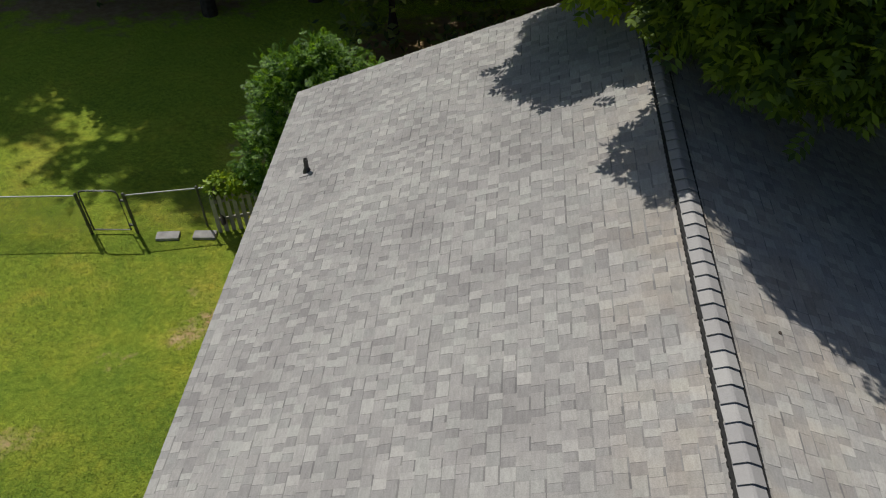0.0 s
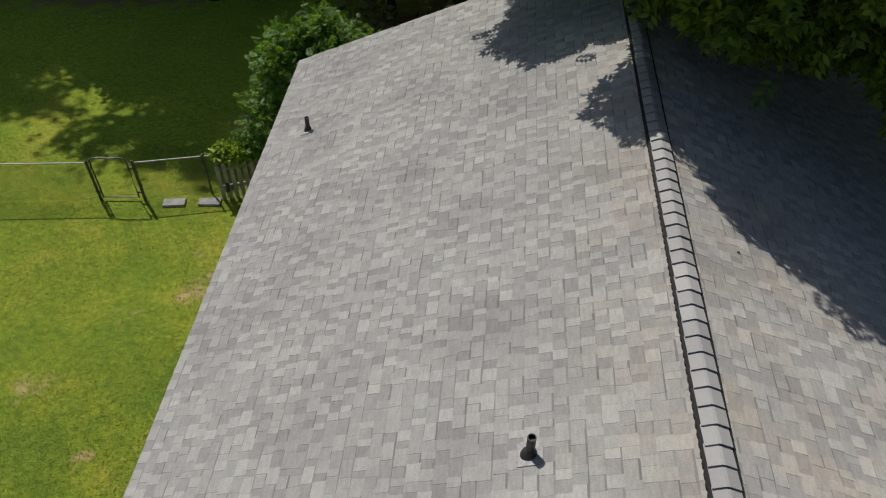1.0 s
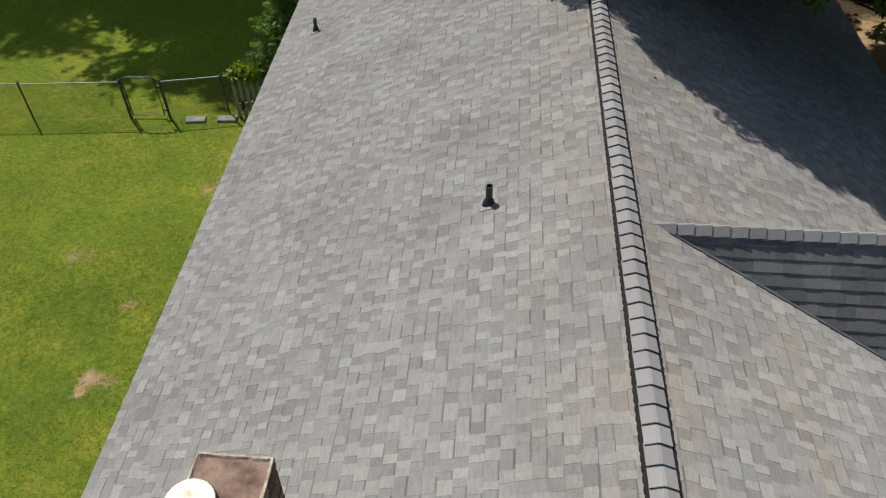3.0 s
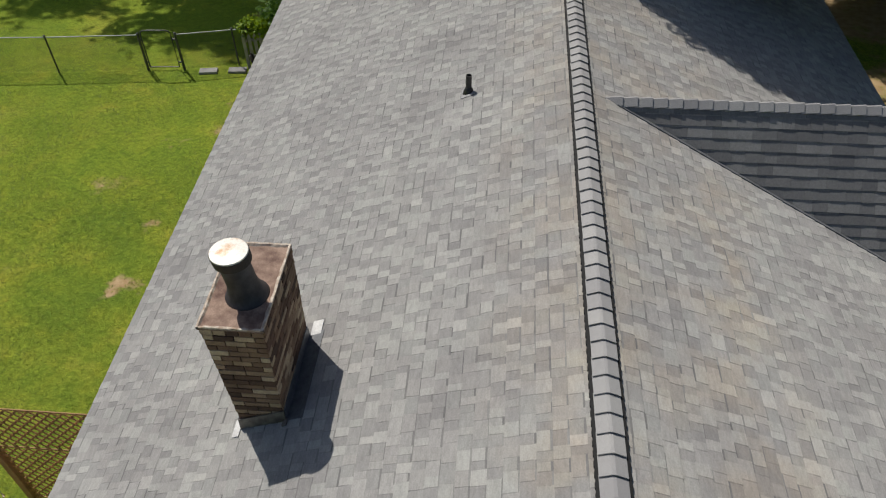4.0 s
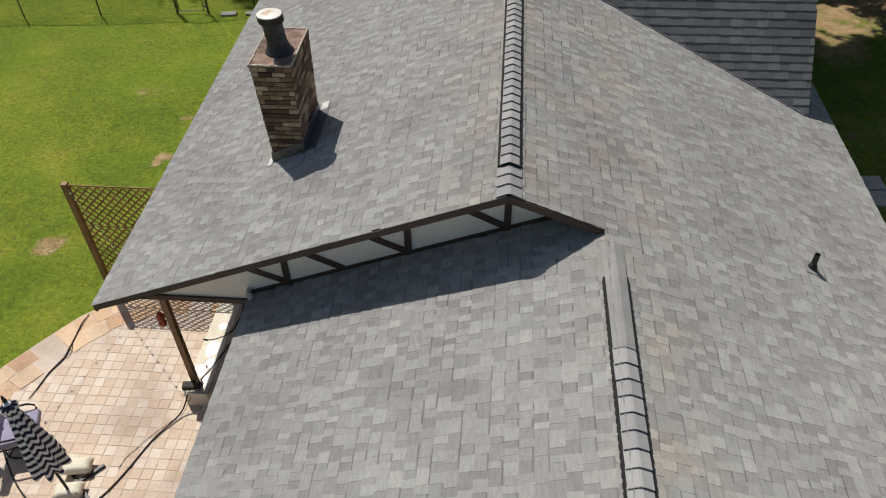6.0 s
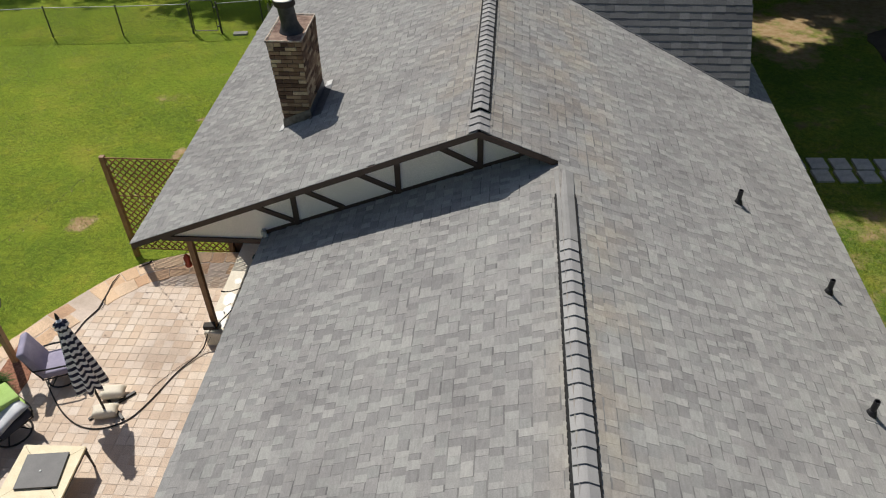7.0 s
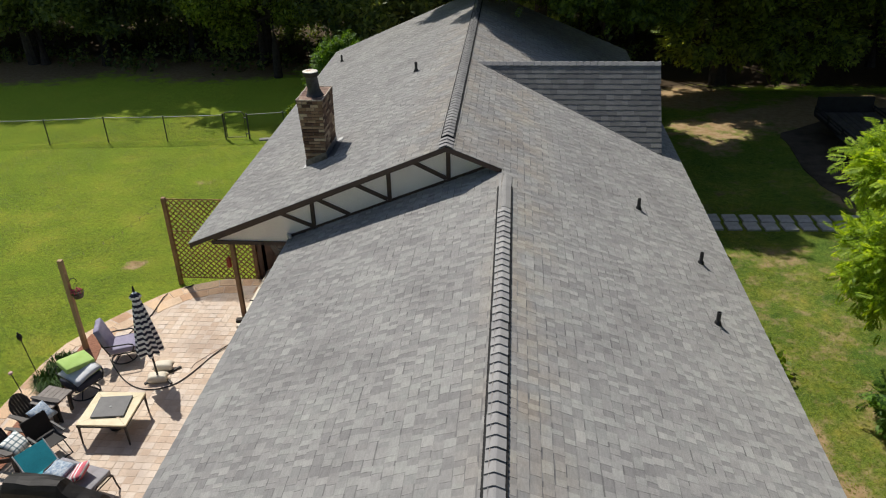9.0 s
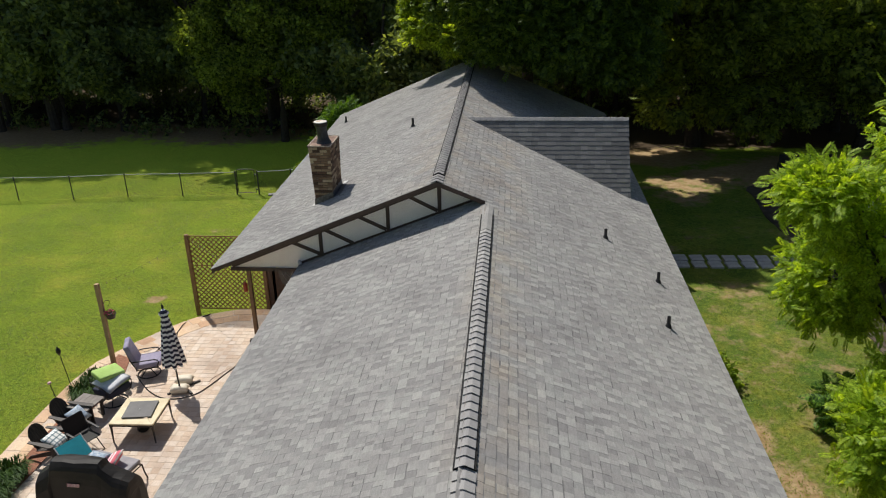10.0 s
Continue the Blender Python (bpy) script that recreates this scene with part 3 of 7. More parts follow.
roof_back = deck("roof_slope", slope_left, lambda s: rake_y(s) + 0.03, Y_FAR - 0.03, 0.004, 0.995, "weathered grey laminated shingle back slope")
S_SPLIT = (LX - RX) / (EAVE_R - RX)
roof_front = deck("roof_slope", slope_right, Y_NEAR, Y_FAR - 0.03, S_SPLIT, 0.995, "grey laminated shingle front slope with rust-tinted streaks")
deck("roof_deck", slope_right, Y_RAKE + 0.03, Y_FAR - 0.03, 0.004, S_SPLIT, "")
roof_low = deck("roof_slope", slope_low, Y_NEAR, Y_WALL, 0.004, 0.995, "lower grey shingle slope beside the patio")
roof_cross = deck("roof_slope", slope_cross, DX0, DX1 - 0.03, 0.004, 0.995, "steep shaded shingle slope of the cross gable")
deck("roof_deck", slope_cross_far, DX0, DX1 - 0.03, 0.004, 0.995, "")

tab_rng = random.Random(7)
WIDTHS = (0.08, 0.1, 0.12, 0.145, 0.19)
WIDTHS_PATIO = (0.075, 0.095, 0.115, 0.14, 0.18)
WIDTHS_CROSS = (0.15, 0.19, 0.24, 0.3)
tab_meshes = {}


def tab_mesh(w, thick, high):
    """One shingle tab in its own frame: x down the slope, y along the course."""
    key = (w, thick)
    if key not in tab_meshes:
        e, g = EXPOSURE + 0.025, 0.0008
        top = thick * 0.2
        vs = [(0, g, thick), (0, w - g, thick), (-e, w - g, top), (-e, g, top), (0, g, -0.001), (0, w - g, -0.001), (-e, w - g, -0.003), (-e, g, -0.003)]
        fs = [(0, 1, 2, 3), (4, 5, 1, 0), (5, 6, 2, 1), (7, 4, 0, 3), (6, 7, 3, 2), (7, 6, 5, 4)]
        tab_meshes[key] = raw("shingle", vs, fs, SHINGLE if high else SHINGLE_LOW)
    return tab_meshes[key]


def shingle(place, length, y0, y1, parent, keep=None, single=None, top=0.0, start=None, high_low=(0.0095, 0.007), mats=None, widths=WIDTHS, band=0.72):
    """Courses of tabs on one slope. Tabs where single(x, y) holds are objects of their own, the rest are one mesh."""
    verts, faces, layer = [], [], []
    count = int(length / EXPOSURE)
    e = 0.997 / count
    lap = 1.0 + 0.025 / EXPOSURE
    for k in range(count):
        s = 1.004 - k * e
        if s < top:
            break
        y0 = start(s) if start else y0
        y = y0 - tab_rng.random() * 0.2
        high = tab_rng.random() < 0.5
        while y < y1:
            w = tab_rng.choice(widths)
            a, b = max(y, y0), min(y + w, y1)
            y += w
            if b - a < 0.03:
                continue
            high = not high if tab_rng.random() < 0.85 else high
            thick = high_low[0] if high else high_low[1]
            p = place(s, (a + b) / 2)
            if keep and not keep(p):
                continue
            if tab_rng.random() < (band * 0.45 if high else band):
                # dark band under the course above: base-layer granules, plus shade put into the colour
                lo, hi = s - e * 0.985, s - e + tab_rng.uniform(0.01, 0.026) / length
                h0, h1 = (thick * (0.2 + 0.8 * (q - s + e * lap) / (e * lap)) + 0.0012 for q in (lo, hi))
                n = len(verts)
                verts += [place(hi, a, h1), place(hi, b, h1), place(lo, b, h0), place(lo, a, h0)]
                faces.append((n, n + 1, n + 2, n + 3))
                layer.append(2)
            if single and abs(b - a - w) < 1e-6 and single(p):
                q = place(s, a)
                down = (place(s + 0.01, a) - q).normalized()
                run = (place(s, a + 0.1) - q).normalized()
                m = Matrix((down, run, down.cross(run))).transposed().to_4x4()
                if m.col[2].z < 0:
                    m.col[2] = -m.col[2]
                ob = part("shingle", tab_mesh(w, thick, high), None, parent)
                ob.matrix_basis = Matrix.Translation(q) @ m
                continue
            j = tab_rng.uniform(-0.0025, 0.0025) / length
            a += 0.0008
            b -= 0.0008
            n = len(verts)
            verts += [place(s + j, a, thick), place(s + j, b, thick), place(s - e * lap, b, thick * 0.2), place(s - e * lap, a, thick * 0.2)]
            verts += [place(s + j, a, -0.001), place(s + j, b, -0.001), place(s - e * lap, b, -0.003), place(s - e * lap, a, -0.003)]
            faces += [(n, n + 1, n + 2, n + 3), (n + 4, n + 5, n + 1, n), (n + 5, n + 6, n + 2, n + 1), (n + 7, n + 4, n, n + 3)]
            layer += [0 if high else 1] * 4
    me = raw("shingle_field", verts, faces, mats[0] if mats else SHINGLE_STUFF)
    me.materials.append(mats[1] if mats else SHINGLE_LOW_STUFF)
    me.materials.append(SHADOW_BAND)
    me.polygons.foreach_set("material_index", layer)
    ob = part("shingle_field", me, None, parent)
    bm = bmesh.new()
    bm.from_mesh(me)
    bmesh.ops.recalc_face_normals(bm, faces=bm.faces[:])
    bm.to_mesh(me)
    bm.free()
    return tagged(ob, kind="stuff")


def fascia(name, a, b, depth, thick, normal):
    """A board from a to b, hanging straight down by depth, thick along normal."""
    bm = bmesh.new()
    a, b, n = Vector(a), Vector(b), Vector(normal)
    dz = Vector((0, 0, -depth))
    hexa(bm, [a + dz, b + dz, b + dz + n * thick, a + dz + n * thick], [a, b, b + n * thick, a + n * thick])
    return part(name, bm, TRIM, house, "dark brown painted board")


# rake and eave boards
fascia("fascia", slope_left(1.0, rake_y(1), -0.012), slope_left(1.0, Y_FAR, -0.012), 0.12, 0.025, (1, 0, 0))
fascia("fascia", slope_low(1.0, Y_NEAR, -0.012), slope_low(1.0, Y_WALL - 0.02, -0.012), 0.12, 0.025, (1, 0, 0))
fascia("fascia", slope_right(1.0, Y_NEAR, -0.012), slope_right(1.0, Y_FAR, -0.012), 0.12, 0.025, (-1, 0, 0))
fascia("rake_board", slope_left(0.0, rake_y(0), -0.006), slope_left(1.0, rake_y(1), -0.006), 0.095, 0.035, (0, -0.4, 0))
fascia("rake_board", slope_right(0.0, rake_y(0), -0.006), slope_right(0.196, Y_RAKE - 0.03, -0.006), 0.095, 0.035, (0, -0.4, 0))
fascia("rake_board", slope_left(0.0, Y_FAR, -0.006), slope_left(1.0, Y_FAR, -0.006), 0.15, 0.03, (0, -1, 0))
fascia("rake_board", slope_right(0.0, Y_FAR, -0.006), slope_right(1.0, Y_FAR, -0.006), 0.15, 0.03, (0, -1, 0))
fascia("rake_board", slope_cross(0.0, DX1 - 0.02, -0.006), slope_cross(1.0, DX1 - 0.02, -0.006), 0.16, 0.03, (-1, 0, 0))
fascia("rake_board", slope_cross_far(0.0, DX1 - 0.02, -0.006), slope_cross_far(1.0, DX1 - 0.02, -0.006), 0.16, 0.03, (-1, 0, 0))


def wall_x(name, x0, x1, outline, material, label=""):
    """A wall between x0 and x1, over an outline of (y, z)."""
    bm = bmesh.new()
    lo = [bm.verts.new((x0, y, z)) for y, z in outline]
    hi = [bm.verts.new((x1, y, z)) for y, z in outline]
    n = len(lo)
    bm.faces.new(lo)
    bm.faces.new(hi[::-1])
    for i in range(n):
        bm.faces.new((lo[i], hi[i], hi[(i + 1) % n], lo[(i + 1) % n]))
    bmesh.ops.recalc_face_normals(bm, faces=bm.faces[:])
    return part(name, bm, material, house, label)


def wall_y(name, y0, y1, outline, material, label=""):
    """A wall between y0 and y1, over an outline of (x, z)."""
    bm = bmesh.new()
    lo = [bm.verts.new((x, y0, z)) for x, z in outline]
    hi = [bm.verts.new((x, y1, z)) for x, z in outline]
    n = len(lo)
    bm.faces.new(lo)
    bm.faces.new(hi[::-1])
    for i in range(n):
        bm.faces.new((lo[i], hi[i], hi[(i + 1) % n], lo[(i + 1) % n]))
    bmesh.ops.recalc_face_normals(bm, faces=bm.faces[:])
    return part(name, bm, material, house, label)


def under(x):
    return RZ - PITCH * abs(x - RX) - 0.16


SIDING = "tan painted house wall"
wall_x("wall", -3.1, -2.95, ((-1.2, -2), (11.7, -2), (11.7, 2.28), (-1.2, 2.28)), WALL, SIDING)
wall_x("wall", 7.1, 7.25, ((Y_NEAR + 0.4, -1), (11.7, -1), (11.7, 2.22), (Y_NEAR + 0.4, 2.22)), WALL, SIDING)
wall_x("wall", -1.0, -0.85, ((Y_NEAR + 0.4, -1), (-1.2, -1), (-1.2, 2.3), (Y_NEAR + 0.4, 2.3)), WALL, SIDING)
wall_y("wall", 11.55, 11.7, ((-2.94, -2), (7.09, -2), (7.09, under(7.09)), (RX, under(RX)), (-2.94, under(-2.94))), WALL, SIDING)
wall_y("wall", Y_NEAR + 0.4, Y_NEAR + 0.55, ((-0.84, -1), (7.09, -1), (7.09, under(7.09)), (LX, under(LX)), (-0.84, 2.3)), WALL, SIDING)
wall_y("wall", -1.35, -1.2, ((-3.1, -1.0), (-1.01, -1.0), (-1.01, 2.3), (-3.1, 2.3)), WALL, SIDING)
wall_x("wall", DX1 - 0.35, DX1 - 0.2, ((DEAVE_Y + 0.2, 2.2), (2 * DY - DEAVE_Y - 0.2, 2.2), (DY, DZ - 0.3)), WALL, SIDING)
# gable above the lower roof: pale panels behind dark battens
gable = wall_y("gable_panel", Y_WALL, Y_WALL + 0.12, ((-3.12, 2.11), (-1.42, 2.11), (-1.42, slope_low(1.0, -5).z), (3.029, 4.056), (RX, under(RX) + 0.055), (-3.12, under(-3.12) + 0.055)), PANEL, "white painted gable panel")


def batten(p, q, w=0.085, y=Y_WALL, name="batten"):
    (x0, z0), (x1, z1) = p, q
    d = Vector((x1 - x0, 0, z1 - z0))
    side = Vector((-d.z, 0, d.x)).normalized() * w / 2
    a, b = Vector((x0, y - 0.03, z0)), Vector((x1, y - 0.03, z1))
    bm = bmesh.new()
    back = Vector((0, 0.034, 0))
    hexa(bm, [a - side, b - side, b - side + back, a - side + back], [a + side, b + side, b + side + back, a + side + back])
    return part(name, bm, TRIM, house, "dark brown timber batten")


def low_z(x):
    return LZ - LPITCH * (LX - x)


for x in (2.045, 0.82, -0.835):
    batten((x, low_z(x) + 0.0), (x, RZ - PITCH * abs(RX - x) - 0.14))
for x in (2.0, 0.775, -0.88):
    batten((x - 0.68, RZ - PITCH * abs(RX - x + 0.68) - 0.215), (x, low_z(x) + 0.085), 0.08)
batten((-0.755, RZ - PITCH * (RX + 0.755) - 0.2), (-0.045, low_z(-0.045) + 0.045), 0.08)
batten((-3.15, 2.155), (-1.44, 2.155), 0.085, Y_WALL - 0.009, "porch_beam")
# frieze board under the rake, sized to fit the camera's view
batten((-3.1, RZ - PITCH * (RX + 3.1) - 0.225), (RX, RZ - 0.225), 0.09, Y_WALL - 0.006, "frieze_board")
batten((RX, RZ - 0.225), (2.62, RZ - PITCH * (2.62 - RX) - 0.225), 0.09, Y_WALL - 0.006, "frieze_board")
# flashing where the gable meets the lower roof
bm = bmesh.new()
hexa(bm, [(-1.41, Y_WALL - 0.012, low_z(-1.41)), (3.15, Y_WALL - 0.012, low_z(3.15)), (3.15, Y_WALL - 0.002, low_z(3.15)), (-1.41, Y_WALL - 0.002, low_z(-1.41))],
     [(-1.41, Y_WALL - 0.012, low_z(-1.41) + 0.06), (3.15, Y_WALL - 0.012, low_z(3.15) + 0.06), (3.15, Y_WALL - 0.002, low_z(3.15) + 0.06), (-1.41, Y_WALL - 0.002, low_z(-1.41) + 0.06)])
part("flashing", bm, TRIM, house, "dark metal flashing strip")
# soffit under the rake
bm = bmesh.new()
hexa(bm, [slope_left(0.002, rake_y(0) + 0.04, -0.092), slope_left(0.99, rake_y(1) + 0.04, -0.092), slope_left(0.99, Y_WALL, -0.092), slope_left(0.002, Y_WALL, -0.092)],
     [slope_left(0.002, rake_y(0) + 0.04, -0.078), slope_left(0.99, rake_y(1) + 0.04, -0.078), slope_left(0.99, Y_WALL, -0.078), slope_left(0.002, Y_WALL, -0.078)])
part("soffit", bm, SOFFIT, house, "tan boarded soffit")
bm = bmesh.new()
box(bm, (-2.3, -2.7, 2.23), (2.4, 2.7, 0.02))
part("porch_ceiling", bm, SOFFIT, house, "tan boarded porch ceiling")


def house_door():
    bm = bmesh.new()
    box(bm, (-2.5, -1.385, 0.9), (0.95, 0.05, 2.15), None, 0.006)
    door = part("door", bm, DOORWOOD, house, "dark wooden door with oval glass")
    bm = bmesh.new()
    lathe(bm, ((0.3, -0.012), (0.3, 0.012)), 24)
    for v in bm.verts:
        v.co = Vector((v.co.x * 1.1, -v.co.z, v.co.y * 2.4)) + Vector((-2.56, -1.415, 1.0))
    pane = part("glass", bm, GLASS_DARK, door, "dark oval pane")
    # pale ovals stand in for the curved reflections in the pane
    for wide, tall in ((0.21, 0.5), (0.12, 0.3)):
        bm = bmesh.new()
        bent(bm, [(-2.56 + wide * math.cos(2 * math.pi * k / 20), -1.432, 1.0 + tall * math.sin(2 * math.pi * k / 20)) for k in range(21)], 0.008, 6)
        part("came", bm, GALV, pane, "pale line for a reflection in the glass")
    bm = bmesh.new()
    tube(bm, (-2.15, -1.41, 0.85), (-2.15, -1.46, 0.85), 0.03)
    part("door_knob", bm, GALV, door)
    for x in (-3.03, -1.97):
        bm = bmesh.new()
        box(bm, (x, -1.385, 0.95), (0.1, 0.07, 2.3), None, 0.004)
        part("door_frame", bm, POST, door, "stained wooden jamb")


house_door()
# small white floodlight bracket at the gable's lower corner
bm = bmesh.new()
box(bm, (-1.40, Y_WALL - 0.06, 2.38), (0.06, 0.1, 0.08), None, 0.01)
tube(bm, (-1.36, Y_WALL - 0.12, 2.42), (-1.33, Y_WALL - 0.18, 2.37), 0.03, 0.04)
part("floodlight", bm, FLASH_WHITE, house, "small white floodlight")


# ---- ridge vents and caps ----
def cap_mesh(name, exposure, half, pitch_a, pitch_b, lift):
    """A shingle folded over a ridge that runs along y; the butt end faces -y."""
    t = 0.024
    prof = [(-half, -half * pitch_a), (-half * 0.12, -half * 0.05 * pitch_a), (half * 0.12, -half * 0.05 * pitch_b), (half, -half * pitch_b)]
    vs = []
    for y, h in ((0.0, t), (exposure + 0.03, 0.001)):
        for x, z in prof:
            vs.append((x, y, z + lift + h))
        for x, z in prof:
            vs.append((x, y, z + lift + h - 0.008))
    fs = []
    for i in range(3):
        fs += [(i, i + 1, 8 + i + 1, 8 + i), (4 + i, 12 + i, 12 + i + 1, 4 + i + 1), (i, 4 + i, 4 + i + 1, i + 1), (8 + i, 8 + i + 1, 12 + i + 1, 12 + i)]
    fs += [(0, 8, 12, 4), (3, 7, 15, 11)]
    me = raw(name, vs, fs, CAP)
    bm = bmesh.new()
    bm.from_mesh(me)
    bmesh.ops.recalc_face_normals(bm, faces=bm.faces[:])
    bm.to_mesh(me)
    bm.free()
    return me


def vent_strip(y0, y1, x, z, pa, pb, parent):
    """The black vent body under the caps, with its two open sides."""
    bm = bmesh.new()
    half = 0.134
    for sx, p in ((-1, pa), (1, pb)):
        a = [(x + sx * 0.01, y0, z + 0.0), (x + sx * half, y0, z - half * p), (x + sx * half, y0, z - half * p + 0.036), (x + sx * 0.01, y0, z + 0.034)]
        b = [(px, y1, pz) for px, _, pz in a]
        hexa(bm, a, b)
    for k in range(int((y1 - y0) / 0.09)):
        for sx, p in ((-1, pa), (1, pb)):
            box(bm, (x + sx * (half + 0.002), y0 + 0.045 + 0.09 * k, z - half * p + 0.016), (0.008, 0.05, 0.034))
    return part("vent_body", bm, VENT_BLACK, parent, "black plastic ridge vent")


CAP_STEP = 0.183


def caps(parent, me, x, z, y0, y1):
    k = 0
    y = y0
    while y < y1:
        ob = part("ridge_cap", me, None, parent)
        ob.matrix_basis = pose(x + tab_rng.uniform(-0.004, 0.004), y, z, 0, 0, tab_rng.uniform(-0.6, 0.6))
        y += CAP_STEP
        k += 1


cap_vent = cap_mesh("ridge_cap", CAP_STEP, 0.111, PITCH, PITCH, 0.038)
cap_flat = cap_mesh("ridge_cap", CAP_STEP, 0.14, PITCH, PITCH, 0.012)
ridge_upper = thing("ridge_vent", "shingle-capped ridge vent with black open sides", "ridge vent", group="ridge vents")
vent_strip(-4.03, 11.9, RX, RZ, PITCH, PITCH, ridge_upper)
caps(ridge_upper, cap_vent, RX, RZ, -4.04, 11.85)
caps(ridge_upper, cap_flat, RX, RZ, -4.575, -4.12)
ridge_low = thing("ridge_vent", "shingle-capped ridge vent with long plain cover sheet", "ridge vent", group="ridge vents")
vent_strip(-13.55, -5.25, LX, LZ, LPITCH, PITCH, ridge_low)
caps(ridge_low, cap_vent, LX, LZ, -13.57, -6.35)
caps(ridge_low, cap_flat, LX, LZ, Y_NEAR, -13.7)
bm = bmesh.new()
rows = []
for y, lift, half in ((-6.24, 0.05, 0.108), (-5.3, 0.048, 0.112), (-5.0, 0.03, 0.125), (-4.72, 0.014, 0.13)):
    rows.append([bm.verts.new((LX + x, y, LZ + z + lift)) for x, z in ((-half, -half * LPITCH), (-0.02, -0.004), (0.02, -0.004), (half, -half * PITCH))])
for a, b in zip(rows, rows[1:]):
    for i in range(3):
        bm.faces.new((a[i], a[i + 1], b[i + 1], b[i]))
ext = bmesh.ops.extrude_face_region(bm, geom=bm.faces[:])
bmesh.ops.translate(bm, vec=(0, 0, -0.01), verts=[v for v in ext["geom"] if isinstance(v, bmesh.types.BMVert)])
bmesh.ops.recalc_face_normals(bm, faces=bm.faces[:])
part("cover_sheet", bm, PLAIN_ASPHALT, ridge_low, "plain grey folded cover sheet")
ridge_cross = thing("ridge_cap_row", "grey folded cap shingles along the cross gable ridge", "ridge cap")
cap_cross = cap_mesh("ridge_cap", CAP_STEP, 0.085, 1.0, 1.0, 0.01)
x = DX1 - CAP_STEP + 0.01
while x > DX0 - 0.02:
    ob = part("ridge_cap", cap_cross, None, ridge_cross)
    ob.matrix_basis = pose(x + CAP_STEP, DY, DZ, 0, 0, 90 + tab_rng.uniform(-1, 1))
    x -= CAP_STEP


# dark strip in place of the shade where the cross gable meets the front slope
def valley(x, side):
    z = RZ - PITCH * (x - RX)
    s = (DZ - z) / (DZ - DEAVE_Z)
    return Vector((x, DY - (DY - DEAVE_Y) * s - side, z + 0.022))


bm = bmesh.new()
a, b, c, d = valley(2.5, -0.01), valley(7.1, -0.01), valley(7.1, 0.035), valley(2.5, 0.035)
low = Vector((0, 0, -0.02))
hexa(bm, [a + low, b + low, c + low, d + low], [a, b, c, d])
part("valley_flashing", bm, FLASH_DARK, house, "dark strip standing in for the valley's shade")


